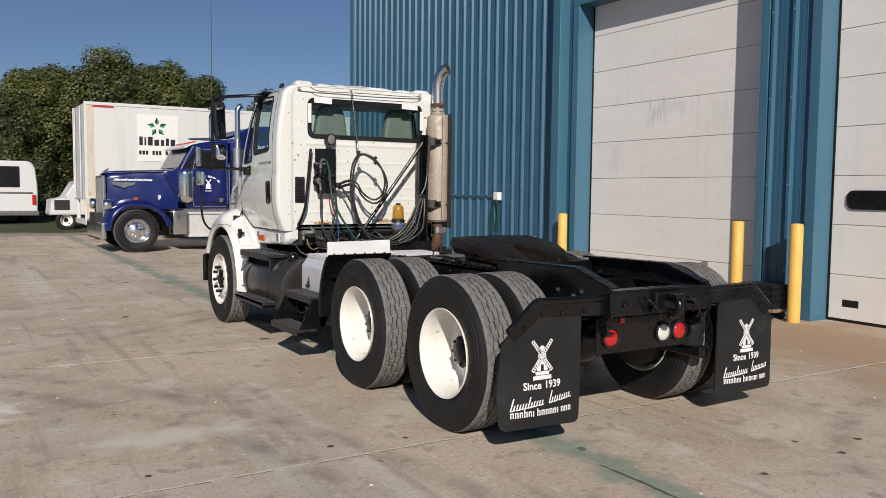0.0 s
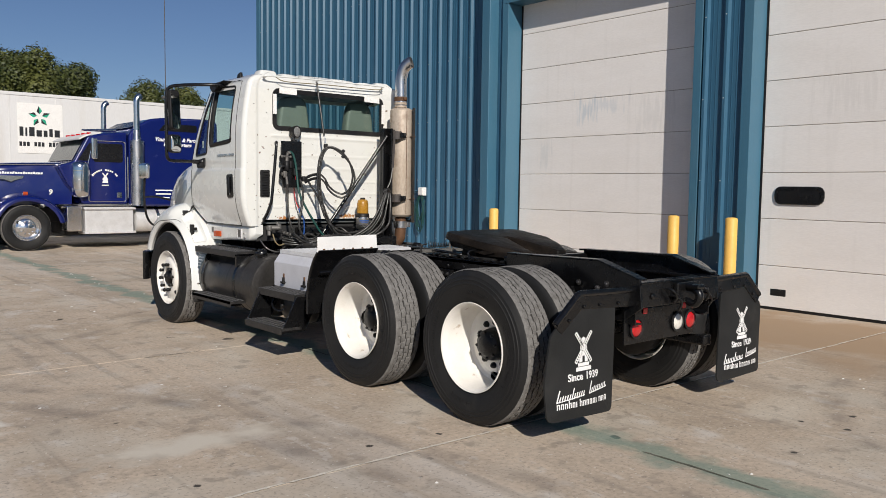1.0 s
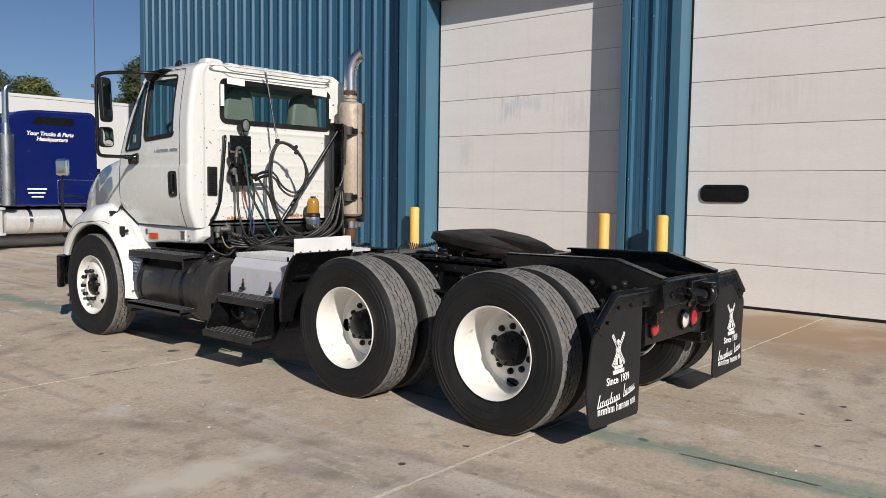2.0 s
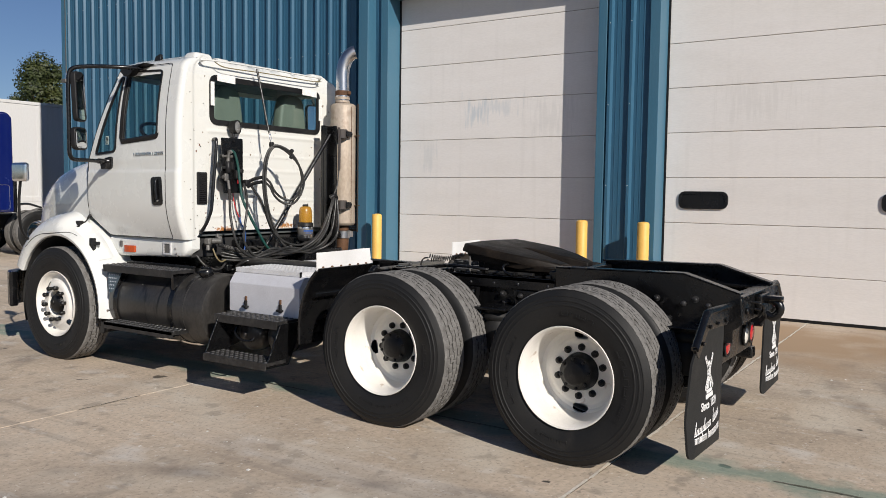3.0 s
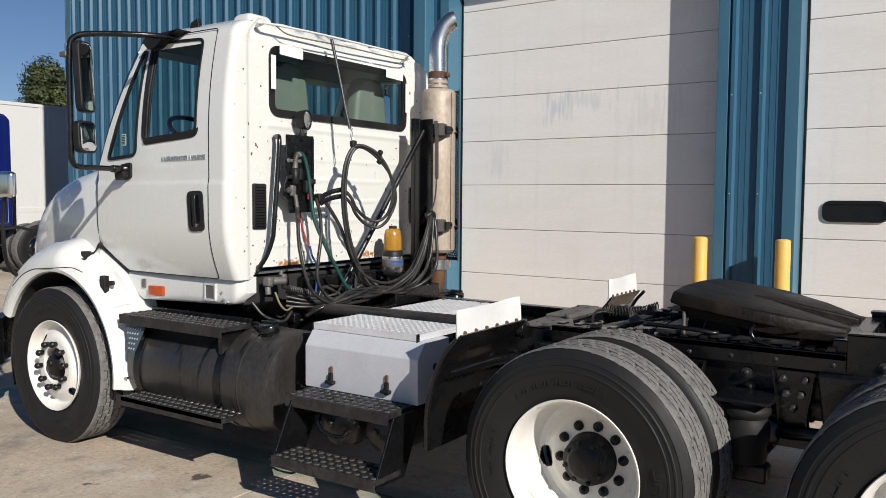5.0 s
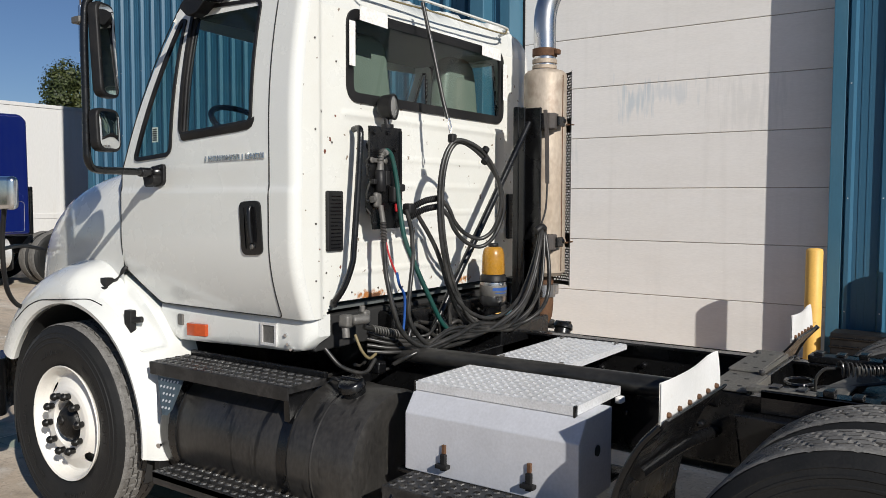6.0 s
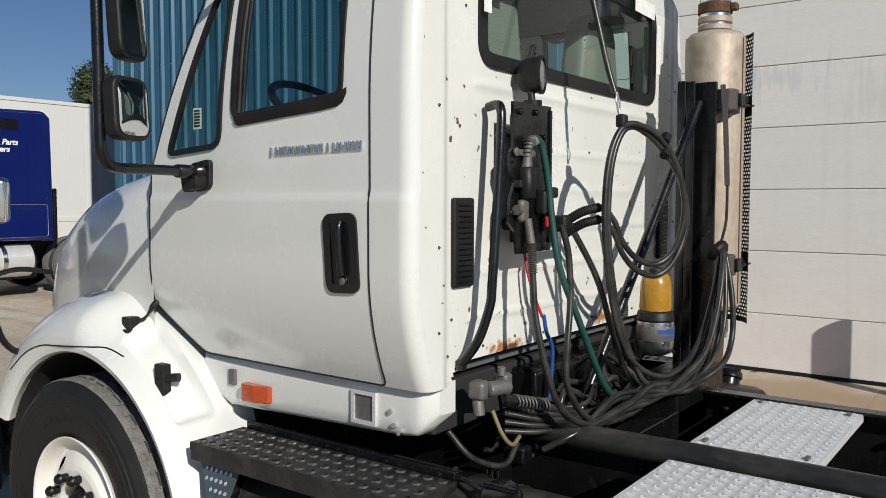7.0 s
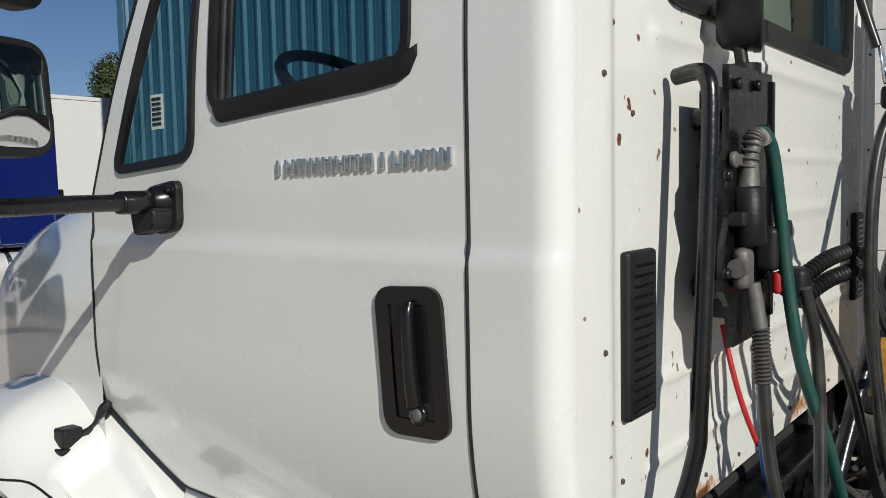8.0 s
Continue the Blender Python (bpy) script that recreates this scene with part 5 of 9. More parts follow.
# hood, fenders, bumper
HOOD_TOP = [(4.79, 1.875), (5.05, 1.865), (5.35, 1.815), (5.60, 1.735), (5.80, 1.63), (5.95, 1.50), (6.05, 1.33), (6.09, 1.05)]
HOOD_W = [(4.79, 1.012), (5.1, 1.0), (5.5, 0.95), (5.8, 0.88), (6.0, 0.79), (6.09, 0.72)]


def smooth_table(tb, v):
    """Eased reading of a table, with round joins."""
    return sum(lerp_table(tb, v + d) for d in (-0.08, -0.04, 0.0, 0.04, 0.08)) / 5 if tb[0][0] + 0.08 < v < tb[-1][0] - 0.08 else lerp_table(tb, v)


def eased_row(tb, d):
    return sum(lerp_table(tb, d + k) for k in (-6, -3, 0, 3, 6)) / 5


def build_hood():
    sec = [(0.0, 0.0), (0.3, -0.003), (0.55, -0.012), (0.72, -0.030), (0.83, -0.058), (0.90, -0.095), (0.945, -0.145), (0.975, -0.21), (0.995, -0.30), (1.005, -0.40), (1.005, -0.55), (1.0, -0.75)]
    ys = [4.80 + (6.09 - 4.80) * k / 36 for k in range(37)]
    g = Geo()
    for s in (-1, 1):
        q = Geo().grid(lambda i, j: (s * sec[j][0] * smooth_table(HOOD_W, ys[i]), ys[i], max(0.85, smooth_table(HOOD_TOP, ys[i]) + sec[j][1])), 36, len(sec) - 1)
        g.add(q.v, q.f)
    hood = part("hood", g, WHITE, truck, "sloping white hood", 60, recalc=True)
    part("grille", Geo().box(-0.62, 0.62, 6.06, 6.10, 0.78, 1.25, 0.02), BLACK_PLASTIC, hood)
    # fender and skirt swept about the wheel: section over the wheel eases into the flat skirt behind it
    prof = [(0.632, 1.158), (0.625, 1.172), (0.620, 1.190), (0.627, 1.204), (0.650, 1.212)]
    for k in range(1, 26):
        q = k / 25 * math.pi / 2
        prof.append((0.650 + 0.205 * math.sin(q) ** 0.85, 0.85 + 0.362 * math.cos(q) ** 0.9))
    edge_r = [(92, 0.85), (100, 0.822), (110, 0.785), (121, 0.752), (132, 0.722), (144, 0.702), (160, 0.702), (186, 0.735)]
    edge_x = [(92, 0.90), (100, 0.945), (121, 0.938), (144, 0.920), (160, 0.99), (180, 1.08), (186, 1.09)]
    for s in (-1, 1):
        n = 150

        def pt(i, j, s=s):
            d = 26 + (186 - 26) * i / n
            a = radians(d)
            r, x = prof[j]
            if j > 4:
                r += 0.03 * ease(88 - d, 0, 45) * (j - 4) / 25
            w = ease(d, 90, 106)
            if w > 0 and j > 4:
                t = min(1.0, (j - 4) / 25 / 0.92)
                rr = 0.650 + (eased_row(edge_r, d) - 0.650) * t + 0.026 * math.sin(math.pi * t)
                xx = 1.206 - (1.206 - eased_row(edge_x, d)) * t
                rr -= 0.046 * ease(d, 106, 111) * ease(143 - d, 0, 4) * ease(t, 0.24, 0.34) * ease(0.80 - t, 0.0, 0.09)
                if j > 27:
                    xx -= (j - 27) / 2 * 0.10
                r, x = r + (rr - r) * w, x + (xx - x) * w
            return (s * x, 5.034 + r * math.cos(a), 0.50 + r * math.sin(a))

        fend = part("fender", Geo().grid(pt, n, len(prof) - 1), WHITE, truck, "rounded white front fender running into a side skirt", 42, recalc=True)
        liner = Geo().grid(lambda i, j, s=s: (s * (1.165 - 0.62 * j), 5.034 + 0.622 * math.cos(radians(-20 + 220 * i / 24)), 0.5 + 0.622 * math.sin(radians(-20 + 220 * i / 24))), 24, 1)
        part("wheel_well", liner, SHADOW_GREY, fend)

        def on_skin(d, j, lift, s=s):
            p = pt(round((d - 26) / 160 * n), j)
            return (p[0] + s * lift, p[1], p[2])

        part("shut_line", Geo().tube([on_skin(112, 8, 0.001), on_skin(105, 7, 0.001), on_skin(98, 5, 0.001), on_skin(90, 4, 0.001), on_skin(80, 4, 0.001), on_skin(70, 5, 0.001), on_skin(58, 6, 0.001), on_skin(45, 7, 0.001)], 0.0030, 6, 4), BLACK_PLASTIC, fend)
        part("shut_gap", Geo().tube([(s * 1.010, 4.786, 1.320), (s * 1.022, 4.800, 1.296), (s * 1.030, 4.822, 1.268), (s * 1.040, 4.838, 1.246), (s * 1.052, 4.848, 1.234)], 0.010, 6, 5, radii=lambda f: 0.0085 + 0.0045 * math.sin(9 * f)), BLACK_PLASTIC, fend, "dark torn gap at the hood corner")
        part("latch", Geo().box(*sorted((s * 1.075, s * 1.112)), 4.612, 4.665, 1.0, 1.115, 0.006).tube([(s * 1.10, 4.655, 1.058), (s * 1.09, 4.61, 1.066), (s * 1.072, 4.572, 1.07)], 0.016, 10, 3), BLACK_PLASTIC, fend, "black rubber hood latch")
        part("catch", Geo().box(*sorted((s * 1.05, s * 1.10)), 4.835, 4.885, 1.215, 1.262, 0.006).box(*sorted((s * 1.045, s * 1.11)), 4.83, 4.89, 1.205, 1.218, 0.004), BLACK_PLASTIC, fend, "small black catch")
        part("skirt_bolt", Geo().cyl((s * 1.13, 4.342, 0.50), (s * 1.165, 4.330, 0.50), 0.012, 8), CHROME, fend)
        part("mud_guard", Geo().box(*sorted((s * 0.95, s * 1.16)), 4.33, 4.37, 0.32, 0.49, 0.004), BLACK_PLASTIC, fend)
        # hood mirror on its bent stalk
        hm = part("hood_mirror", Geo().box(*sorted((s * 1.33, s * 1.39)), 5.20, 5.42, 1.61, 1.78, 0.025), CHROME, truck, "small chrome hood mirror on a stalk")
        part("stalk", Geo().tube([(s * 1.35, 5.33, 1.62), (s * 1.34, 5.38, 1.42), (s * 1.30, 5.43, 1.20), (s * 1.22, 5.48, 1.09), (s * 1.12, 5.50, 1.06)], 0.013, 8, 5), BLACK_PLASTIC, hm)
        part("stalk_brace", Geo().tube([(s * 1.34, 5.40, 1.40), (s * 1.1, 5.65, 1.40), (s * 0.86, 5.85, 1.36)], 0.011, 8, 4), BLACK_PLASTIC, hm)
    part("bumper", Geo().prism(rounded([(-1.215, 5.80), (-1.12, 6.02), (-0.9, 6.16), (0.9, 6.16), (1.12, 6.02), (1.215, 5.80), (1.14, 5.79), (1.03, 5.97), (0.86, 6.06), (-0.86, 6.06), (-1.03, 5.97), (-1.14, 5.79)], 0.05), "z", 0.41, 0.745, 0.012), BLACK, truck, "black steel front bumper")
    part("engine", Geo().box(-0.4, 0.4, 4.4, 5.9, 0.55, 1.25, 0.05), SHADOW_GREY, truck)
    part("front_axle", Geo().box(-0.9, 0.9, 4.97, 5.10, 0.40, 0.50, 0.02), BLACK, truck)


build_hood()


def build_mirrors():
    for s in (-1, 1):
        arm = Geo().tube([(s * 0.99, 4.05, 2.575), (s * 1.15, 4.10, 2.570), (s * 1.36, 4.27, 2.560), (s * 1.455, 4.345, 2.53), (s * 1.475, 4.36, 2.42), (s * 1.475, 4.36, 2.10), (s * 1.475, 4.36, 1.90), (s * 1.47, 4.36, 1.83), (s * 1.43, 4.37, 1.795), (s * 1.30, 4.40, 1.793), (s * 1.15, 4.45, 1.793), (s * 1.05, 4.48, 1.79)], 0.017, 10, 5)
        arm_ob = part("mirror_arm", arm, BLACK, truck, "black tubular mirror arm")
        foot = part("arm_foot", Geo().prism(rounded([(4.535, 1.822), (4.42, 1.838), (4.423, 1.735), (4.51, 1.722)], 0.026, 8), "x", s * 1.02, s * 1.045, 0.004), BLACK_PLASTIC, arm_ob, "black plastic mirror foot with a clamped socket", recalc=True)
        part("foot_pocket", Geo().prism(rounded([(4.530, 1.788), (4.436, 1.779), (4.440, 1.738), (4.515, 1.724)], 0.012, 5), "x", s * 1.04, s * 1.088, 0.007), BLACK_PLASTIC, foot, recalc=True)
        part("socket", Geo().cyl((s * 1.155, 4.449, 1.793), (s * 1.045, 4.482, 1.792), 0.0225, 16, 0.0245, 0.004).cyl((s * 1.075, 4.475, 1.792), (s * 1.035, 4.470, 1.795), 0.028, 16, 0.034, 0.006), BLACK_GLOSS, foot)
        part("foot_bolt", Geo().cyl((s * 1.044, 4.441, 1.815), (s * 1.049, 4.441, 1.815), 0.014, 16).cyl((s * 1.045, 4.441, 1.815), (s * 1.056, 4.441, 1.815), 0.0075, 6, bevel=0.002), BLACK_GLOSS, foot)
        part("arm_mount", Geo().prism(rounded([(3.96, 2.612), (4.26, 2.598), (4.30, 2.565), (4.24, 2.515), (4.17, 2.525), (4.12, 2.566)], 0.015), "x", s * 0.93, s * 1.035, 0.004), BLACK_PLASTIC, arm_ob, recalc=True)
        for nm, zc, hh, hw, turn in (("big_mirror", 2.31, 0.205, 0.068, 24), ("spot_mirror", 1.965, 0.094, 0.074, 16)):
            m = Matrix.Translation((s * 1.408, 4.335, zc)) @ Matrix.Rotation(radians(-s * turn), 4, "Z") @ Matrix.Rotation(radians(-3), 4, "X")
            shell = Geo().prism(rounded([(-hw, -hh), (hw, -hh), (hw, hh), (-hw, hh)], 0.045), "y", -0.03, 0.018, 0.010)
            shell.v = [tuple(m @ Vector(p)) for p in shell.v]
            part(nm, shell, BLACK_PLASTIC, arm_ob, "black mirror housing", recalc=True)
            loop = rounded([(-hw + 0.014, -hh + 0.014), (hw - 0.014, -hh + 0.014), (hw - 0.014, hh - 0.014), (-hw + 0.014, hh - 0.014)], 0.035)
            gl = Geo().add([m @ Vector((0, -0.036 - (0.012 if nm == "spot_mirror" else 0), 0))] + [m @ Vector((p[0], -0.032, p[1])) for p in loop], [(0, k + 1, (k + 1) % len(loop) + 1) for k in range(len(loop))])
            part("mirror_glass", gl, MIRROR, arm_ob, "mirror glass", 80)
    aer = part("aerial", Geo().cyl((-1.465, 4.40, 2.40), (-1.455, 4.43, 4.6), 0.0042, 6, 0.002), SOOT, truck, "long thin whip aerial")
    part("aerial_base", Geo().cyl((-1.466, 4.395, 2.30), (-1.465, 4.40, 2.50), 0.012, 10), CHROME, aer)
    part("aerial_clamp", Geo().box(-1.50, -1.44, 4.36, 4.42, 2.42, 2.45, 0.006), CAST, aer)


build_mirrors()


# frame
def build_frame():
    frame_ob = part("frame_rail", Geo().prism([(-0.43, 0.68), (-0.36, 0.68), (-0.36, 0.69), (-0.42, 0.70), (-0.42, 0.93), (-0.36, 0.94), (-0.36, 0.952), (-0.43, 0.952)], "y", -0.74, 5.9, 0.002), BLACK, truck, "long black steel chassis rail", recalc=True)
    part("frame_rail", Geo().prism([(0.43, 0.68), (0.36, 0.68), (0.36, 0.69), (0.42, 0.70), (0.42, 0.93), (0.36, 0.94), (0.36, 0.952), (0.43, 0.952)], "y", -0.74, 5.9, 0.002), BLACK, truck, "long black steel chassis rail", recalc=True)
    for s in (-1, 1):
        a, b = sorted((s * 0.432, s * 0.452))
        part("rail_plate", Geo().prism([(0.42, 1.072), (-0.44, 1.085), (-0.78, 0.985), (-0.80, 0.80), (-0.66, 0.70), (0.42, 0.70)], "x", a, b, 0.004), BLACK, truck, "raised black rear side plate", recalc=True)
        a, b = sorted((s * 0.37, s * 0.452))
        part("rail_cap", Geo().prism([(0.42, 1.060), (-0.44, 1.073), (-0.78, 0.973), (-0.78, 0.985), (-0.44, 1.087), (0.42, 1.074)], "x", a, b, 0.003), BLACK, truck, recalc=True)
        if s < 0:
            pipe = part("rail_pipe", Geo().tube([(-0.455, 1.93, 0.945), (-0.455, 3.0, 0.94), (-0.455, 3.5, 0.935)], 0.042, 14, 2), DUSTY, truck, "fat dusty black pipe lying along the rail")
            part("pipe_mouth", Geo().cyl((-0.455, 1.928, 0.945), (-0.455, 1.99, 0.945), 0.046, 16, bevel=0.004), BLACK, pipe)
        # slide rack with its bolts
        rack = part("slide_rack", Geo().box(*sorted((s * 0.36, s * 0.465)), 0.42, 1.78, 0.955, 0.985, 0.004).box(*sorted((s * 0.44, s * 0.465)), 0.42, 1.78, 0.90, 0.985, 0.004), BLACK, truck, "toothed black slide rack")
        for k in range(15):
            y = 0.48 + k * 0.09
            part("tooth", Geo().box(*sorted((s * 0.375, s * 0.445)), y - 0.018, y + 0.018, 0.984, 0.998 if k % 3 else 1.008, 0.004), BLACK, rack)
        for y in (-0.6, -0.45, -0.2, 0.05, 0.25):
            part("frame_bolt", Geo().cyl((s * 0.45, y, 0.86 + 0.05 * math.sin(9 * y)), (s * 0.475, y, 0.86 + 0.05 * math.sin(9 * y)), 0.017, 8, bevel=0.004), BOLT_STEEL, truck)
        for y in (2.0, 2.3, 2.7, 3.1):
            part("frame_bolt", Geo().cyl((s * 0.43, y, 0.82), (s * 0.45, y, 0.82), 0.014, 8, bevel=0.003), BLACK_GLOSS, truck)
        for y in (-0.52, 0.785):
            bag = part("air_spring", Geo().revolve([(0.0001, 0.0), (0.082, 0.0), (0.090, 0.03), (0.086, 0.07), (0.095, 0.10), (0.097, 0.17), (0.082, 0.195), (0.100, 0.215), (0.100, 0.235), (0.086, 0.25), (0.096, 0.262), (0.096, 0.272), (0.0001, 0.275)], 24, pose(s * 0.58, y, 0.50) @ Matrix(((0, 1, 0, 0), (0, 0, 1, 0), (1, 0, 0, 0), (0, 0, 0, 1)))), RUBBER, truck, "black rubber air spring")
            part("spring_plate", Geo().box(s * 0.58 - 0.12, s * 0.58 + 0.12, y - 0.12, y + 0.12, 0.772, 0.79, 0.005), BLACK, bag)
        for y0 in (0.0, 1.336):
            part("spring_beam", Geo().box(s * 0.58 - 0.05, s * 0.58 + 0.05, y0 - 0.65, y0 + 0.35, 0.42, 0.50, 0.015), BLACK, truck)
            part("hanger", Geo().prism([(y0 + 0.30, 0.90), (y0 + 0.52, 0.90), (y0 + 0.46, 0.45), (y0 + 0.36, 0.45)], "x", s * 0.455, s * 0.53, 0.01), BLACK, truck, recalc=True)
            part("shock", Geo().cyl((s * 0.53, y0 - 0.22, 0.50), (s * 0.50, y0 - 0.16, 0.88), 0.032, 12, bevel=0.004), BLACK, truck)
        for y, z in ((-0.52, 0.93), (-0.36, 0.80), (-0.28, 0.92), (-0.05, 0.80), (0.12, 0.93), (0.278, 0.945), (0.469, 0.935), (0.698, 0.934), (0.887, 0.930), (0.82, 0.86), (0.80, 0.80), (1.075, 0.926), (1.26, 0.924), (1.45, 0.92), (1.55, 0.83), (1.68, 0.76), (1.75, 0.86)):
            part("frame_bolt", Geo().cyl((s * 0.43, y, z), (s * 0.468, y, z), 0.015, 6, 0.012, 0.003).cyl((s * 0.43, y, z), (s * 0.458, y, z), 0.021, 12), BOLT_STEEL, truck)
        for y in (0.615, 1.08, 1.62):
            # hanger plates with folded bright edges and stacked nuts
            wing = part("hanger_plate", Geo().prism([(y - 0.085, 0.895), (y + 0.085, 0.895), (y + 0.055, 0.70), (y + 0.075, 0.56), (y - 0.075, 0.56), (y - 0.05, 0.70)], "x", s * 0.468, s * 0.482, 0.003), BLACK, truck, "black suspension hanger plate", recalc=True)
            for e in (-1, 1):
                part("plate_rib", Geo().prism([(y + e * 0.080, 0.895), (y + e * 0.088, 0.895), (y + e * 0.060, 0.70), (y + e * 0.078, 0.56), (y + e * 0.068, 0.56), (y + e * 0.050, 0.70)], "x", s * 0.468, s * 0.515, 0.002), BLACK, wing, recalc=True)
            for dy, z in ((-0.045, 0.86), (0.045, 0.86), (-0.03, 0.795), (0.03, 0.795), (0.0, 0.735), (0.0, 0.63)):
                part("nut", Geo().cyl((s * 0.48, y + dy, z), (s * 0.506, y + dy, z), 0.019, 6, 0.017, 0.003).cyl((s * 0.505, y + dy, z), (s * 0.520, y + dy, z), 0.010, 8), BOLT_STEEL, wing)
        part("torque_rod", Geo().cyl((s * 0.52, 0.20, 0.66), (s * 0.52, 0.68, 0.63), 0.030, 12, bevel=0.006).cyl((s * 0.48, 0.70, 0.63), (s * 0.56, 0.70, 0.63), 0.055, 18, bevel=0.008), BLACK, truck, "black torque rod with round eye")
        part("brake_line", Geo().tube([(s * 0.46, -0.5, 0.76), (s * 0.475, -0.1, 0.745), (s * 0.47, 0.4, 0.77), (s * 0.475, 0.9, 0.70), (s * 0.47, 1.5, 0.72)], 0.010, 6, 5), HOSE, truck)
    box = part("crossmember", Geo().box(-0.425, 0.425, 1.845, 1.985, 0.78, 0.958, 0.008), BLACK, truck, "boxed crossmember with dusty bolted top plates")
    part("member_plate", Geo().prism(rounded([(-0.43, 1.835), (-0.085, 1.842), (-0.085, 1.995), (-0.43, 1.985)], 0.012), "z", 0.958, 0.968, 0.003).box(-0.42, -0.085, 1.832, 1.840, 0.90, 0.966, 0.002), GRIMY, box, "pale dusty plate with punched holes", recalc=True)
    part("member_plate", Geo().prism(rounded([(-0.095, 1.872), (0.405, 1.885), (0.405, 2.005), (-0.095, 2.000)], 0.012), "z", 0.969, 0.979, 0.003).box(-0.09, 0.40, 1.868, 1.876, 0.91, 0.976, 0.002), GRIMY, box, "pale dusty plate with punched holes", recalc=True)
    # solid dark discs on the plates, painting the shade in holes
    for x, y, z in ((-0.36, 1.88, 0.968), (-0.30, 1.945, 0.968), (-0.22, 1.89, 0.968), (-0.15, 1.955, 0.968), (-0.03, 1.905, 0.979), (0.04, 1.965, 0.979), (0.13, 1.91, 0.979), (0.21, 1.965, 0.979), (0.30, 1.92, 0.979)):
        part("plate_hole_disc", Geo().cyl((x, y, z - 0.001), (x, y, z + 0.0012), 0.0095, 12), SHADOW_GREY, box, "dark disc painting the shade in a punched hole")
    for x, y in ((-0.115, 1.86), (0.30, 1.975), (-0.40, 1.965)):
        part("cap_bolt", Geo().cyl((x, y, 0.968), (x, y, 0.990), 0.012, 6, bevel=0.003), BOLT_STEEL, box)
    part("rail_strip", Geo().box(-0.452, -0.395, 1.60, 1.835, 0.972, 0.990, 0.003), GRIMY, truck, "dusty flat strip on the rail")
    tie = part("tie_plate", Geo().prism([(-0.40, 1.60), (-0.30, 1.64), (0.03, 1.575), (0.30, 1.58), (0.30, 1.51), (0.0, 1.515), (-0.40, 1.53)], "z", 0.958, 0.968, 0.003), GRIMY, truck, "dusty angled tie plate", recalc=True)
    part("tie_gusset", Geo().prism([(1.42, 0.968), (1.53, 0.968), (1.53, 1.035)], "x", -0.03, -0.022), GRIMY, tie, recalc=True)
    part("drain_ring", Geo().tube([(-0.09 + 0.075 * math.cos(k * math.pi / 8), 1.72 + 0.055 * math.sin(k * math.pi / 8), 0.955) for k in range(16)], 0.008, 6, 1, closed=True), BLACK, truck, "black round ring between the rails")
    for y, z0, z1, w in ((1.45, 0.74, 0.95, 0.10), (0.42, 0.90, 1.04, 0.12), (-0.10, 0.74, 0.95, 0.09), (3.25, 0.70, 0.92, 0.1), (2.2, 0.70, 0.80, 0.1)):
        part("crossmember", Geo().box(-0.425, 0.425, y - w / 2, y + w / 2, z0, z1, 0.008), BLACK, truck)
    for y in (0.0, 1.336):
        ax = part("axle", Geo().cyl((-0.72, y, 0.515), (0.72, y, 0.515), 0.075, 16).revolve([(0.0001, -0.16), (0.12, -0.14), (0.18, -0.06), (0.19, 0.02), (0.14, 0.12), (0.0001, 0.16)], 24, pose(0, y, 0.515)), BLACK, truck, "black drive axle with round differential")
        part("brake_chamber", Geo().cyl((-0.50, y - 0.20, 0.62), (-0.36, y - 0.26, 0.70), 0.085, 18, bevel=0.012), BLACK, ax)
        part("brake_chamber", Geo().cyl((0.50, y - 0.20, 0.62), (0.36, y - 0.26, 0.70), 0.085, 18, bevel=0.012), BLACK, ax)
    for y in (0.0, 1.336):
        for s in (-1, 1):
            part("brake_drum", Geo().cyl((s * 0.50, y, 0.515), (s * 0.66, y, 0.515), 0.262, 36, 0.25, 0.02), SHADOW_GREY, truck, "dark brake drum")
    for k, (y, z) in enumerate(((2.78, 0.80), (2.95, 0.86), (3.02, 0.76), (3.12, 0.88), (3.2, 0.80), (3.3, 0.86), (2.55, 0.84), (2.35, 0.78))):
        part("frame_bolt", Geo().cyl((0.425, y, z), (0.395, y, z), 0.016, 8, 0.013, 0.003), BLACK_GLOSS, truck)
    part("drive_shaft", Geo().cyl((0, 1.5, 0.55), (0, 4.2, 0.62), 0.06, 14), BLACK, truck)
    part("gearbox", Geo().box(-0.2, 0.2, 3.5, 4.4, 0.45, 0.9, 0.05), SHADOW_GREY, truck)
    # rear crossmember, tow hook and lamp panel
    tail = part("tail_member", Geo().prism(rounded([(-0.45, 0.80), (0.45, 0.80), (0.45, 0.955), (-0.45, 0.955)], 0.012), "y", -0.79, -0.70, 0.006), BLACK, truck, "black rear crossmember", recalc=True)
    part("tail_lip", Geo().box(-0.45, 0.45, -0.80, -0.70, 0.952, 0.966, 0.004), BLACK, tail)
    for x in (-0.33, 0.0, 0.30):
        part("tail_bolt", Geo().cyl((x, -0.79, 0.87), (x, -0.805, 0.87), 0.02, 10, bevel=0.004), BLACK, tail)
    hook = part("tow_hook", Geo().tube([(0.02, -0.78, 0.90), (0.02, -0.85, 0.91), (0.02, -0.905, 0.885), (0.02, -0.915, 0.84), (0.02, -0.88, 0.80), (0.02, -0.83, 0.815)], 0.027, 10, 6), BLACK, truck, "black pintle tow hook")
    part("hook_base", Geo().box(-0.10, 0.16, -0.83, -0.79, 0.815, 0.945, 0.01), BLACK, hook)
    part("hook_latch", Geo().box(-0.02, 0.06, -0.93, -0.82, 0.905, 0.935, 0.008), BLACK, hook)
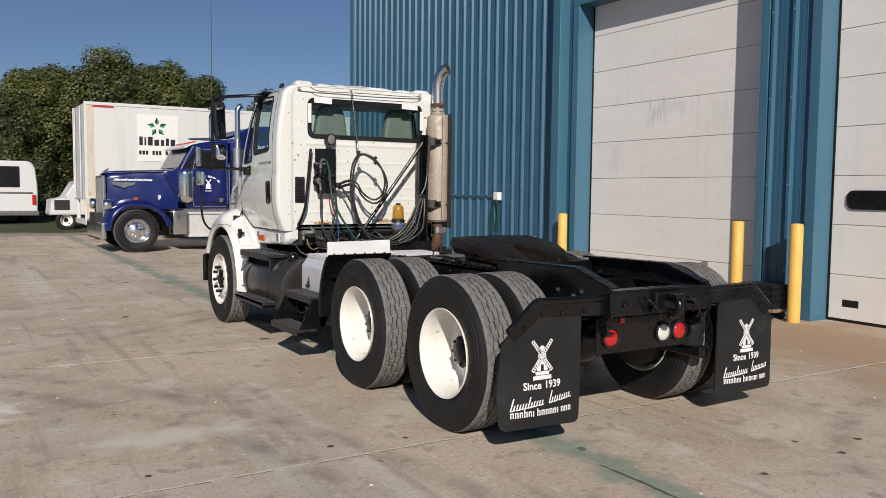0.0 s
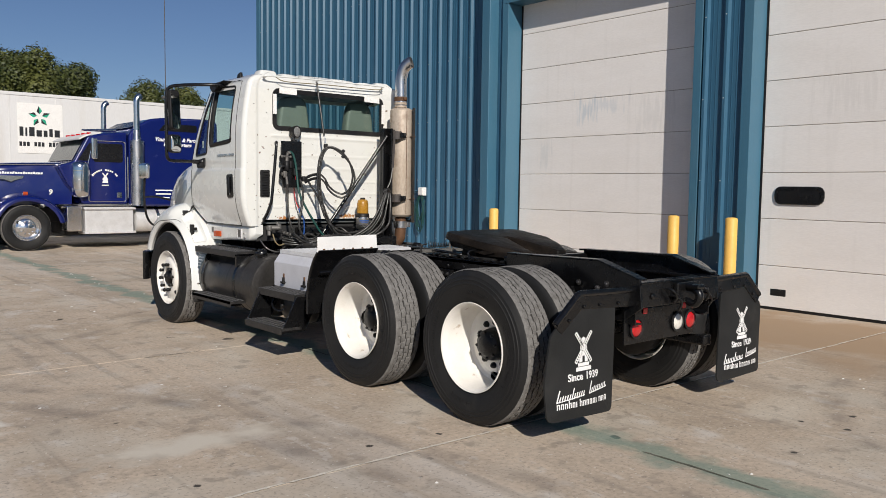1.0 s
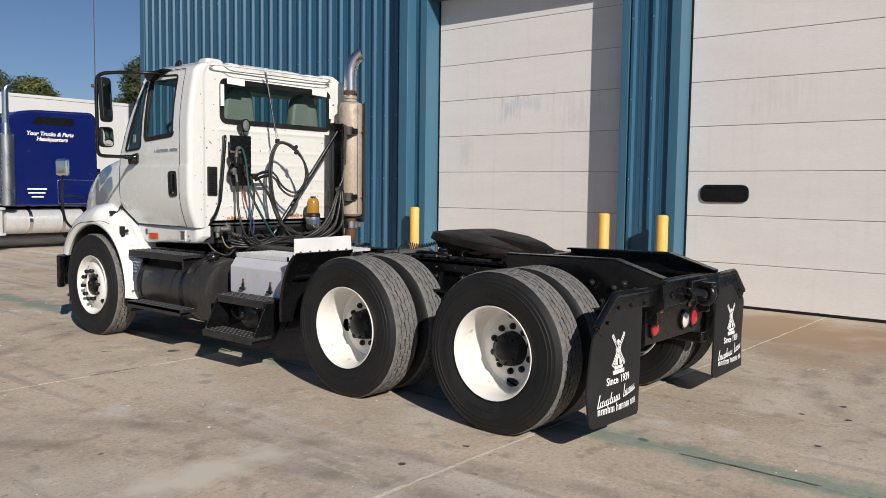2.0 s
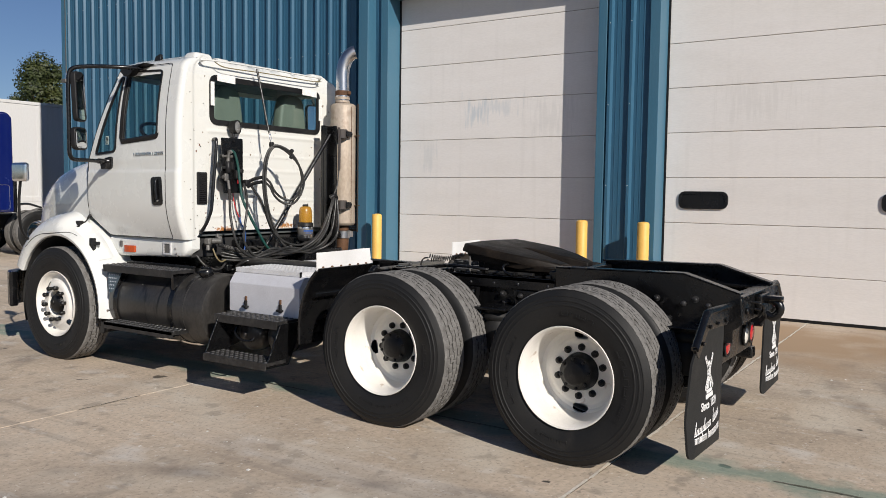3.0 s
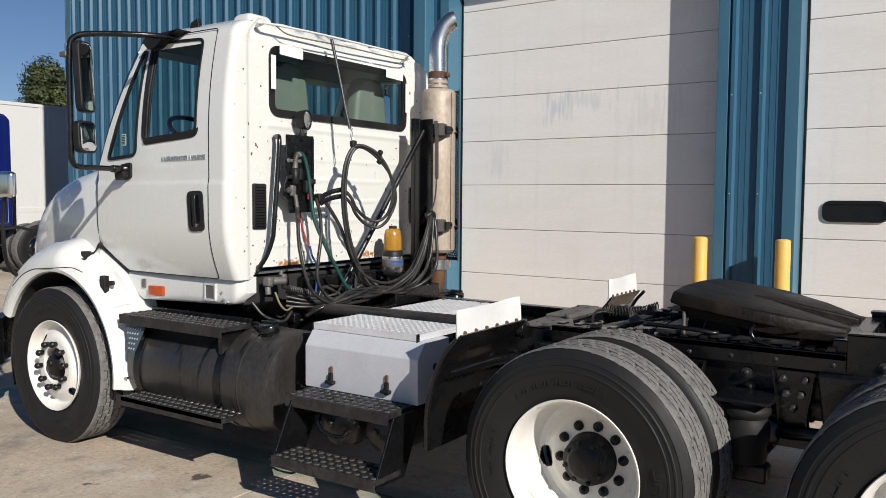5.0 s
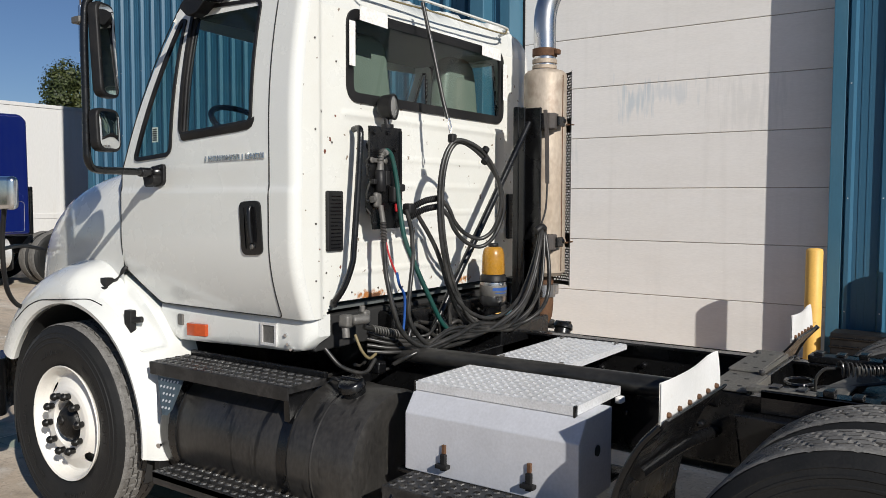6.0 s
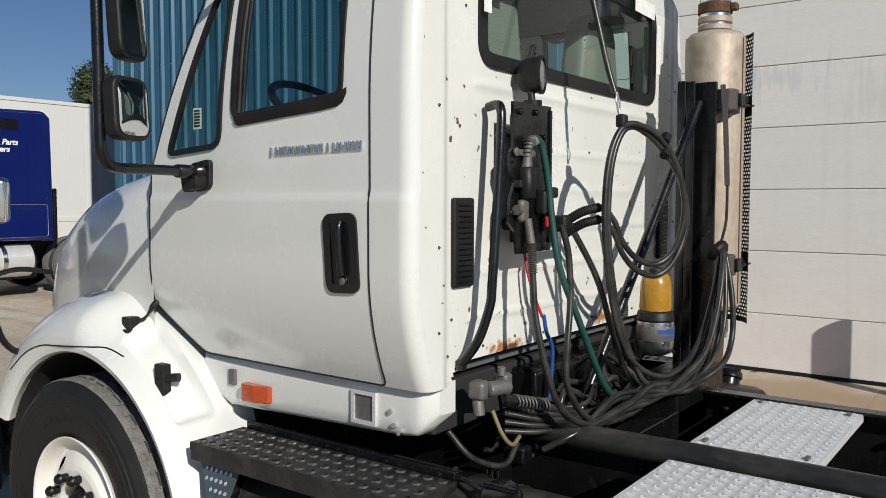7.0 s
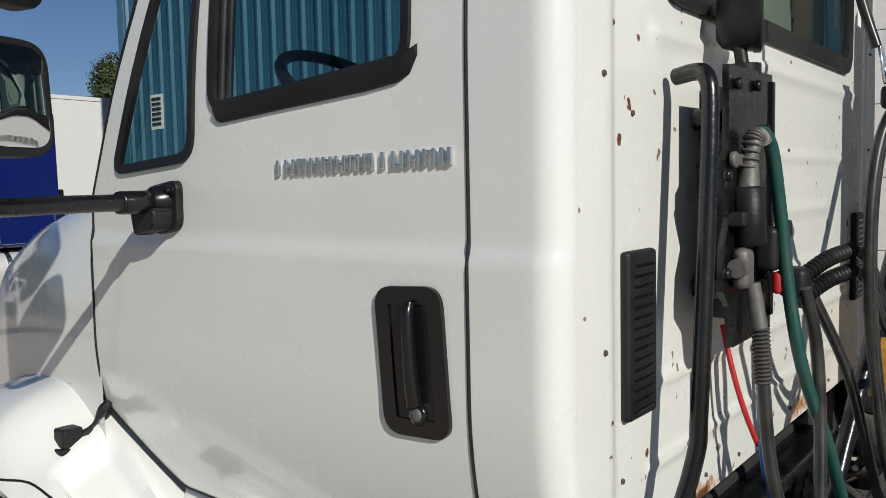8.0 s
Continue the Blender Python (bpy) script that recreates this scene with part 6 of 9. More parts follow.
    for x, z in ((-0.18, 0.91), (-0.12, 0.86), (0.20, 0.90), (0.24, 0.86)):
        part("air_coupling", Geo().tube([(x, -0.79, z), (x + 0.01, -0.84, z - 0.01), (x + 0.04, -0.85, z - 0.05), (x + 0.05, -0.82, z - 0.10)], 0.008, 8, 5), BLACK, tail)
    panel = part("lamp_panel", Geo().prism(rounded([(-0.46, 0.545), (0.335, 0.548), (0.335, 0.775), (-0.46, 0.765)], 0.01), "y", -0.680, -0.667, 0.003), BLACK, truck, "black lamp panel with three round lamps", recalc=True)
    for x, z, mt, nm, r in ((-0.345, 0.648, RED_LENS, "tail_lamp", 0.056), (0.272, 0.648, RED_LENS, "tail_lamp", 0.056), (0.122, 0.648, WHITE_LENS, "reverse_lamp", 0.056)):
        part("lamp_grommet", Geo().revolve([(r, 0.0), (r + 0.014, -0.006), (r + 0.016, -0.016), (r + 0.004, -0.02), (r, -0.012)], 28, Matrix.Translation((x, -0.680, z)) @ Matrix.Rotation(radians(90), 4, "Z")), BLACK_PLASTIC, panel)
        part(nm, Geo().revolve([(r, -0.008), (r * 0.9, -0.017), (r * 0.5, -0.022), (0.0001, -0.023)], 28, Matrix.Translation((x, -0.680, z)) @ Matrix.Rotation(radians(90), 4, "Z")), mt, panel, "round lamp lens")
    for x in (-0.25, 0.20):
        part("reflector", Geo().box(x - 0.022, x + 0.022, -0.690, -0.680, 0.735, 0.775, 0.004), RED_LENS, panel, "small red reflector")


build_frame()


def build_fifth_wheel():
    m = Matrix.Translation((0, 0.925, 1.130)) @ Matrix.Rotation(radians(8.0), 4, "X")
    out = [(-0.44, 0.20), (-0.40, 0.27), (-0.15, 0.30), (0.15, 0.30), (0.40, 0.27), (0.44, 0.20), (0.45, -0.10), (0.36, -0.33), (0.25, -0.50), (0.15, -0.50), (0.045, -0.12), (0.03, -0.03), (-0.03, -0.03), (-0.045, -0.12), (-0.15, -0.50), (-0.25, -0.50), (-0.36, -0.33), (-0.45, -0.10)]
    bm = bmesh.new()
    lo = [bm.verts.new((x, y, -0.012)) for x, y in out]
    hi = [bm.verts.new((x * 0.97, y * 0.97, 0.030 - 0.10 * max(0.0, -y - 0.22))) for x, y in out]
    n = len(out)
    for v in lo:
        v.co.z -= 0.018 + 0.10 * max(0.0, -v.co.y - 0.22)
    for i in range(n):
        bm.faces.new((lo[i], lo[(i + 1) % n], hi[(i + 1) % n], hi[i]))
    bm.faces.new(hi)
    bm.faces.new(lo[::-1])
    bmesh.ops.triangulate(bm, faces=[f for f in bm.faces if len(f.verts) > 4])
    bmesh.ops.bevel(bm, geom=[e for e in bm.edges if e.is_manifold and e.calc_face_angle() > 0.6], offset=0.013, segments=3, affect="EDGES", profile=0.5)
    fw = part("fifth_wheel", Geo().bm(bm, m), FIFTH, truck, "greasy black fifth wheel coupling plate", 30, recalc=True)
    for s in (-1, 1):
        part("pivot", Geo().prism([(0.86, 1.0), (1.06, 1.0), (1.02, 1.115), (0.92, 1.10)], "x", s * 0.30, s * 0.345, 0.01), FIFTH, fw, recalc=True)
        part("ramp", Geo().prism([(0.44, 1.045), (0.60, 1.06), (0.76, 1.02), (0.44, 1.02)], "x", s * 0.2, s * 0.38, 0.005), FIFTH, fw, recalc=True)
        part("skirt_rib", Geo().prism([(0.60, 1.055), (1.15, 1.135), (1.13, 1.075), (0.95, 1.06), (0.72, 1.03)], "x", s * 0.385, s * 0.397, 0.003), FIFTH, fw, recalc=True)
    part("slider_plate", Geo().box(-0.40, 0.40, 0.62, 1.26, 0.988, 1.01, 0.005), DUSTY, fw)
    for s in (-1, 1):
        part("side_web", Geo().prism([(0.74, 1.01), (1.16, 1.01), (1.14, 1.130), (1.02, 1.115), (0.80, 1.08)], "x", s * 0.20, s * 0.225, 0.004), FIFTH, fw, recalc=True)
    part("lock_arm", Geo().box(-0.34, -0.06, 0.86, 0.90, 1.06, 1.085, 0.006).box(-0.16, 0.16, 0.92, 1.06, 1.03, 1.08, 0.01), FIFTH, fw)
    part("upright_pin", Geo().cyl((-0.41, 1.12, 0.985), (-0.41, 1.12, 1.105), 0.009, 8), CAST, fw, "bare steel pin")
    part("lock_bar", Geo().tube([(-0.44, 1.30, 1.03), (-0.455, 1.24, 1.035), (-0.455, 1.05, 1.03), (-0.44, 0.98, 1.02), (-0.42, 0.96, 1.02)], 0.011, 8, 4), BLACK, fw)
    part("release_handle", Geo().tube([(-0.30, 0.80, 1.07), (-0.48, 0.80, 1.06), (-0.50, 0.78, 1.02), (-0.50, 0.72, 1.0)], 0.009, 8, 4), BLACK, fw)
    pts = []
    for k in range(145):
        u, a = k / 144, k * math.pi / 4
        r = 0.029 - 0.012 * min(1.0, 2.2 * u)
        pts.append((-0.29 + 0.14 * u + 0.4 * r * math.cos(a), 1.555 - 0.225 * u ** 0.85 + 0.3 * r * math.cos(a), 1.062 + 0.028 * u - 0.016 * math.sin(math.pi * u) + r * math.sin(a)))
    part("coiled_line", Geo().tube(pts, 0.0034, 5, 1), HOSE, fw, "small coiled black air line")
    part("line_tail", Geo().tube([(-0.29, 1.565, 1.062), (-0.30, 1.60, 1.055), (-0.30, 1.625, 1.02), (-0.29, 1.63, 0.968)], 0.006, 8, 5), HOSE, fw)
    part("air_line", Geo().tube([(-0.12, 1.84, 0.93), (-0.16, 1.74, 0.94), (-0.06, 1.66, 0.935), (-0.10, 1.50, 0.972), (-0.05, 1.30, 1.015)], 0.0075, 8, 5), HOSE, fw)


build_fifth_wheel()


def punched(x0, x1, y0, y1, z0, z1, nx, ny, hole, lip, sheet, flare=1.45):
    """A sheet with real round holes whose rims are pressed up, row by row; z1 is its top face."""
    g = Geo()
    dx, dy = (x1 - x0) / nx, (y1 - y0) / ny
    for i in range(nx):
        for j in range(ny):
            cx, cy = x0 + (i + 0.5) * dx, y0 + (j + 0.5) * dy
            sq, rim, top, low = [], [], [], []
            for q in range(8):
                a = q * math.pi / 4
                c, d = math.cos(a), math.sin(a)
                k = 1 / max(abs(c), abs(d))
                sq.append((cx + 0.5 * dx * c * k, cy + 0.5 * dy * d * k, z1))
                rim.append((cx + hole * flare * c, cy + hole * flare * d, z1))
                top.append((cx + hole * c, cy + hole * d, z1 + lip))
                low.append((cx + hole * c, cy + hole * d, z1 - sheet))
            base = [(p[0], p[1], z1 - sheet) for p in sq]
            k = len(g.v)
            g.v += sq + rim + top + low + base
            for q in range(8):
                w = (q + 1) % 8
                for a in range(4):
                    g.f.append((k + a * 8 + q, k + a * 8 + w, k + a * 8 + 8 + w, k + a * 8 + 8 + q))
    # turned-down flanges
    t = 0.003
    g.box(x0 - t, x0, y0 - t, y1 + t, z0, z1).box(x1, x1 + t, y0 - t, y1 + t, z0, z1)
    g.box(x0, x1, y0 - t, y0, z0, z1).box(x0, x1, y1, y1 + t, z0, z1)
    return g


def grip_plate(name, x0, x1, y0, y1, z0, z1, mat, parent, nx, ny, label=""):
    """A tread plate of punched holes; bare aluminium ones have small holes over a backing sheet."""
    if mat is STEP:
        me = punched(x0, x1, y0, y1, z0, z1, nx, ny, 0.0128, 0.0055, 0.003, 1.28).mesh(name, 35)
        me.materials.append(mat)
        me.materials.append(GRIP)
        for f in me.polygons:
            if f.center.z > z1 + 0.0024:
                f.material_index = 1
        return part(name, me, mat, parent, label)
    plate = part(name, punched(x0, x1, y0, y1, z0, z1, nx, ny, 0.0068, 0.0036, 0.003, 1.9), mat, parent, label, 35)
    part("plate_backing", Geo().box(x0, x1, y0, y1, z0, z1 - 0.006), SOOT, parent)
    return plate


def build_tank(s):
    cx, cz, r, y0, y1 = s * 0.865, 0.575, 0.300, 3.12, 4.34
    prof = [(0.0001, 0.02), (r * 0.6, 0.012), (r - 0.045, 0.0), (r - 0.012, 0.010), (r, 0.035), (r, y1 - y0 - 0.035), (r - 0.012, y1 - y0 - 0.01), (r - 0.045, y1 - y0), (0.0001, y1 - y0 - 0.02)]
    m = Matrix.Translation((cx, y0, cz)) @ Matrix.Rotation(radians(90), 4, "Z")
    tank = part("fuel_tank", Geo().revolve(prof, 56, m), TANK, truck, "dark round fuel tank with worn black paint", 30)
    for y in (3.50, 4.22):
        part("strap", Geo().revolve([(r + 0.001, -0.028), (r + 0.006, -0.026), (r + 0.006, 0.026), (r + 0.001, 0.028)], 56, Matrix.Translation((cx, y, cz)) @ Matrix.Rotation(radians(90), 4, "Z")), BLACK, tank, "black steel tank strap")
    for y in (3.34,):
        part("seam", Geo().revolve([(r + 0.0005, -0.006), (r + 0.004, 0.0), (r + 0.0005, 0.006)], 56, Matrix.Translation((cx, y, cz)) @ Matrix.Rotation(radians(90), 4, "Z")), TANK, tank)
    part("filler_neck", Geo().cyl((s * 0.945, 3.285, 0.835), (s * 0.968, 3.285, 0.885), 0.050, 20), BLACK, tank)
    part("filler_cap", Geo().cyl((s * 0.966, 3.285, 0.880), (s * 0.982, 3.285, 0.918), 0.060, 20, 0.056, 0.008), BLACK, tank, "ribbed black filler cap")
    part("cap_grip", Geo().cyl((s * 0.974, 3.235, 0.922), (s * 0.974, 3.335, 0.922), 0.010, 8), BLACK, tank)
    part("cap_strap", Geo().tube([(s * 0.975, 3.34, 0.905), (s * 0.93, 3.43, 0.90), (s * 0.88, 3.52, 0.885), (s * 0.80, 3.56, 0.875)], 0.008, 6, 4), HOSE, tank)
    for k in range(3):
        part("grime_clip", Geo().box(*sorted((cx - 0.2 * s, cx - 0.12 * s)), 3.44 + 0.02 * k, 3.452 + 0.02 * k, cz + 0.24, cz + 0.30, 0.003), BLACK, tank)
    # upper and lower treads on their brackets
    up = grip_plate("upper_step", *sorted((s * 1.172, s * 0.955)), 3.45, 4.37, 0.873, 0.900, STEP, truck, 4, 18, "black perforated grip step")
    part("step_edge", Geo().box(*sorted((s * 1.176, s * 1.168)), 3.45, 4.37, 0.842, 0.902, 0.003), STEP, up)
    part("step_back", Geo().box(*sorted((s * 0.958, s * 0.935)), 3.45, 4.35, 0.898, 0.925, 0.004), BLACK, up)
    for y in (3.50, 4.22):
        part("step_bracket", Geo().prism([(s * 1.14, 0.868), (s * 0.95, 0.868), (s * 1.06, 0.80), (s * 1.135, 0.74)], "y", y - 0.016, y + 0.016, 0.004), BLACK, up, recalc=True)
    # end plate that leans outwards at its foot, with small holes drawn on it
    def lean(g):
        g.v = [(x + s * 0.45 * (0.868 - z), y, z) for x, y, z in g.v]
        return g

    part("end_plate", lean(Geo().prism([(4.392, 0.868), (4.165, 0.862), (4.18, 0.70), (4.20, 0.675), (4.235, 0.675)], "x", s * 1.118, s * 1.123)), GALVANISED, up, "blue-grey perforated end plate", recalc=True)
    # bright discs on the unpierced plate, painting light through its holes
    holes = Geo()
    for r in range(6):
        for q in range(8):
            y, z = 4.355 - 0.024 * q - 0.012 * (r % 2), 0.845 - 0.028 * r
            if 4.19 < y < 4.235 + 0.157 * (z - 0.675) / 0.193 - 0.012:
                holes.cyl((s * 1.1235, y, z), (s * 1.1255, y, z), 0.006, 8)
    part("bright_hole_discs", lean(holes), ALU, up, "bright discs painting the light through punched holes")["kind"] = "stuff"
    lo = grip_plate("lower_step", *sorted((s * 1.275, s * 1.11)), 3.33, 4.22, 0.405, 0.43, STEP, truck, 3, 18, "black grip step near the ground")
    part("step_edge", Geo().box(*sorted((s * 1.278, s * 1.27)), 3.33, 4.22, 0.375, 0.432, 0.003), STEP, lo)
    for y in (3.50, 4.20):
        part("step_bracket", Geo().box(*sorted((s * 1.25, s * 0.95)), y - 0.02, y + 0.02, 0.36, 0.405, 0.005), BLACK, lo)


for s in (-1, 1):
    build_tank(s)


def build_toolbox():
    out = [(-0.990, 0.605), (-0.990, 0.832), (-0.932, 0.910), (-0.71, 0.910), (-0.71, 0.605)]
    box = part("battery_box", Geo().prism(out, "y", 2.242, 2.992, 0.006), BOXGREY, truck, "silver-grey metal battery box with chamfered front", recalc=True)
    grip_plate("box_lid", -0.930, -0.535, 2.288, 2.985, 0.912, 0.945, TREADPLATE, box, 9, 18, "aluminium grip lid")
    for y in (2.283, 2.980):
        part("lid_corner", Geo().box(-0.935, -0.915, y, y + 0.010, 0.900, 0.948, 0.003), BLACK, box)
    for y in (2.43, 2.80):
        part("box_latch", Geo().box(-1.007, -0.990, y - 0.012, y + 0.012, 0.635, 0.70, 0.004).box(-1.019, -0.990, y - 0.028, y + 0.028, 0.645, 0.662, 0.004), BLACK_PLASTIC, box, "black rubber latch")
        part("latch_hook", Geo().box(-1.001, -0.989, y - 0.008, y + 0.008, 0.70, 0.735, 0.003), RUST, box, "rusty hook")
    part("lid_arm", Geo().box(-0.72, -0.55, 2.31, 2.33, 0.86, 0.912, 0.004).box(-0.72, -0.55, 2.93, 2.95, 0.86, 0.912, 0.004), BLACK, box)
    part("side_fitting", Geo().box(-0.58, -0.535, 2.262, 2.29, 0.885, 0.91, 0.006), PAPER, box)
    # flat dark disc on the closed side, for the shade in a cable hole
    part("side_hole_disc", Geo().cyl((-0.84, 2.243, 0.775), (-0.84, 2.238, 0.775), 0.020, 18), SHADOW_GREY, box, "dark disc painting the shade in a cable hole")
    # middle deck plate
    deck = grip_plate("deck_plate", -0.335, 0.365, 2.630, 2.998, 0.918, 0.945, TREADPLATE, truck, 16, 9, "bare aluminium grip plate across the rails")
    for x, y in ((-0.29, 2.665), (-0.29, 2.965), (0.32, 2.665), (0.32, 2.965)):
        part("plate_clip", Geo().box(x - 0.016, x + 0.016, y - 0.007, y + 0.007, 0.945, 0.954, 0.003), CAST, deck)
    # the two treads under the box
    st = grip_plate("box_step", -1.185, -0.985, 2.275, 2.945, 0.575, 0.605, STEP, truck, 4, 13, "black grip step below the box")
    part("step_edge", Geo().box(-1.19, -1.18, 2.275, 2.945, 0.545, 0.607, 0.003), STEP, st)
    lo = grip_plate("box_step", -1.335, -1.14, 2.235, 2.895, 0.305, 0.33, STEP, truck, 4, 13, "black grip step near the ground")
    part("step_edge", Geo().box(-1.34, -1.33, 2.235, 2.895, 0.275, 0.332, 0.003), STEP, lo)
    for y in (2.245, 2.90):
        part("step_side", Geo().prism([(-1.185, 0.59), (-0.95, 0.59), (-1.10, 0.285), (-1.335, 0.285)], "y", y - 0.006, y + 0.006, 0.002), BLACK, st, recalc=True)
    part("box_shelf", Geo().box(-0.99, -0.45, 2.28, 3.03, 0.585, 0.603, 0.004), BLACK, truck)
    for y, r in ((2.46, 0.125), (2.76, 0.135)):
        tank = part("air_tank", Geo().revolve([(0.0001, 0.0), (r * 0.6, 0.012), (r * 0.9, 0.035), (r, 0.075), (r, 0.40), (r * 0.9, 0.44), (0.0001, 0.46)], 28, pose(-1.02, y, 0.44)), TANK, truck, "small black round-ended air tank")
        part("tank_band", Geo().revolve([(r + 0.001, 0.12), (r + 0.004, 0.122), (r + 0.004, 0.150), (r + 0.001, 0.152)], 28, pose(-1.02, y, 0.44)), BLACK, tank)
        part("drain_fitting", Geo().cyl((-1.035, y + 0.02, 0.44), (-1.015, y + 0.02, 0.44), 0.018, 8, bevel=0.003), CAST, tank)
    part("grab_loop", Geo().tube([(-1.10, 2.78, 0.53), (-1.13, 2.77, 0.46), (-1.13, 2.70, 0.42), (-1.12, 2.62, 0.42), (-1.10, 2.60, 0.44)], 0.011, 8, 5), BLACK, st)


build_toolbox()


def build_quarter_fender(s):
    a, b = (-1.19, -0.59) if s < 0 else (0.55, 1.04)
    prof = [(1.872, 1.022), (1.888, 1.000), (1.955, 0.92), (2.02, 0.78), (2.05, 0.62), (2.05, 0.47)]
    g = Geo()
    pts = []
    for i in range(len(prof) - 1):
        for k in range(5):
            t = k / 5
            pts.append((prof[i][0] + (prof[i + 1][0] - prof[i][0]) * t, prof[i][1] + (prof[i + 1][1] - prof[i][1]) * t))
    pts.append(prof[-1])
    loop = pts + [(y - 0.010, z - 0.004) for y, z in reversed(pts)]
    qf = part("quarter_fender", Geo().prism(loop, "x", a, b, 0.002), BLACK, truck, "curved black quarter fender with a white top flap", 40, recalc=True)
    edge = [(s * 1.19, y, z) for y, z in prof[1:]]
    part("fender_bead", Geo().tube(edge, 0.012, 8, 5), BLACK, qf)
    part("fender_bracket", Geo().tube([(s * 0.44, 1.95, 0.80), (s * 0.75, 1.97, 0.82), (s * 1.12, 1.98, 0.82)], 0.024, 8, 3), BLACK, qf)
    wob = lambda x: 0.012 * math.sin(7 * x) + 0.006 * math.sin(17 * x)
    fl = Geo().grid(lambda i, j: (a + (b - a) * i / 16, 1.892 - 0.012 * (j / 4) ** 2 * math.sin(5 * i / 16), 1.0 + (0.132 + 0.4 * wob(a + (b - a) * i / 16) * 0.4) * j / 4), 16, 4)
    fl.grid(lambda i, j: (a + (b - a) * i / 16, 1.887 - 0.012 * (j / 4) ** 2 * math.sin(5 * i / 16), 1.0 + (0.132 + 0.4 * wob(a + (b - a) * i / 16) * 0.4) * j / 4), 16, 4)
    part("white_flap", fl, FLAPWHITE, qf, "upright white plastic flap", 60)
    for k in range(6):
        x = a + 0.06 + k * (b - a - 0.12) / 5
        part("flap_bolt", Geo().cyl((x, 1.90, 1.022), (x, 1.876, 1.022), 0.0095, 8, bevel=0.003), RUST, qf, "rusty bolt")


for s in (-1, 1):
    build_quarter_fender(s)


def build_mud_flap(s):
    hanger = part("flap_hanger", Geo().prism([(s * 0.45, 0.915), (s * 0.985, 0.93), (s * 1.20, 0.76), (s * 1.175, 0.725), (s * 1.14, 0.70), (s * 0.97, 0.832), (s * 0.45, 0.81)], "y", -0.745, -0.725, 0.004), BLACK, truck, "black bent flap hanger", recalc=True)
    part("hanger_lip", Geo().tube([(s * 0.45, -0.735, 0.915), (s * 0.98, -0.735, 0.927), (s * 1.0, -0.735, 0.918), (s * 1.19, -0.735, 0.76)], 0.022, 8, 1), BLACK, hanger)
    for x, z in ((0.62, 0.845), (0.80, 0.85), (0.95, 0.85), (1.08, 0.775)):
        part("hanger_bolt", Geo().cyl((s * x, -0.745, z), (s * x, -0.757, z), 0.011, 8, bevel=0.003), BLACK, hanger)
    x0, x1 = 0.655, 1.235
    cx = s * (x0 + x1) / 2
    out = rounded([(x0 - 0.012, 0.84), (x0 - 0.012, 0.165), (x1 + 0.005, 0.18), (x1 + 0.022, 0.40), (x1 - 0.005, 0.71), (0.99, 0.85)], 0.05)

    def bow(x, z):
        return -0.742 + 0.035 * ((abs(x) - 0.94) / 0.3) ** 2 * ease(0.8 - z, 0, 0.5) - 0.03 * ease(0.7 - z, 0, 0.6)

    g = Geo()
    n = len(out)
    mid = (0.945, 0.5)
    rings = 8
    for side in (0.0, 0.012):
        verts = []
        for r in range(rings + 1):
            f = r / rings
            verts += [(s * (mid[0] + (p[0] - mid[0]) * f), bow(mid[0] + (p[0] - mid[0]) * f, mid[1] + (p[1] - mid[1]) * f) + side, mid[1] + (p[1] - mid[1]) * f) for p in out]
        faces = [(r * n + i, r * n + (i + 1) % n, (r + 1) * n + (i + 1) % n, (r + 1) * n + i) for r in range(rings) for i in range(n)]
        g.add(verts, faces)
    k = (rings + 1) * n
    g.f += [(rings * n + i, rings * n + (i + 1) % n, k + rings * n + (i + 1) % n, k + rings * n + i) for i in range(n)]
    flap = part("mud_flap", g, FLAP, truck, "black rubber mud flap with white printing", 50, recalc=True)

    def printed(me_or_geo, nm, dx, z, lab="", ink=PRINT, wide=1.0):
        """Lays print on the flap's outer face."""
        if isinstance(me_or_geo, Geo):
            me = me_or_geo.mesh(nm)
        else:
            me = me_or_geo
        for v in me.vertices:
            x, zz, lift = v.co.x, v.co.y, v.co.z
            wx, wz = cx + dx + wide * x, z + zz
            v.co = Vector((wx, bow(wx * s, wz) - 0.0015 - lift, wz))
        return part(nm, me, ink, flap, lab)

    printed(lettering("Since", 0.062, 0.0006, bold=0.0014), "print_line", -0.074, 0.428, "white lettering")
    printed(lettering("1939", 0.062, 0.0006, bold=0.0014), "print_line", 0.076, 0.428, "white lettering")
    # script name as slanted strokes and web line as plain bars
    for a, heights in ((-0.205, (0.074, 0.036, 0.034, 0.066, 0.034, 0.032)), (0.035, (0.074, 0.036, 0.036, 0.034, 0.034))):
        bar = Geo()
        for k, h in enumerate(heights):
            t0 = a + 0.006 + k * 0.0345
            base = -0.030 + 0.10 * t0
            for w, lean, top in ((0.0, 0.30, h), (0.017, 0.30, min(h, 0.034))):
                bar.prism([(t0 + w, base), (t0 + w + 0.0075, base), (t0 + w + 0.0075 + lean * top, base + top), (t0 + w + lean * top, base + top)], "z", 0, 0.0008)
            bar.prism([(t0 + 0.002, base - 0.002), (t0 + 0.034, base + 0.004), (t0 + 0.034, base + 0.010), (t0 + 0.002, base + 0.004)], "z", 0, 0.0007)
        printed(bar, "name_bar", -0.005, 0.342, "white slanted strokes of a script name", wide=1.14)["kind"] = "stuff"
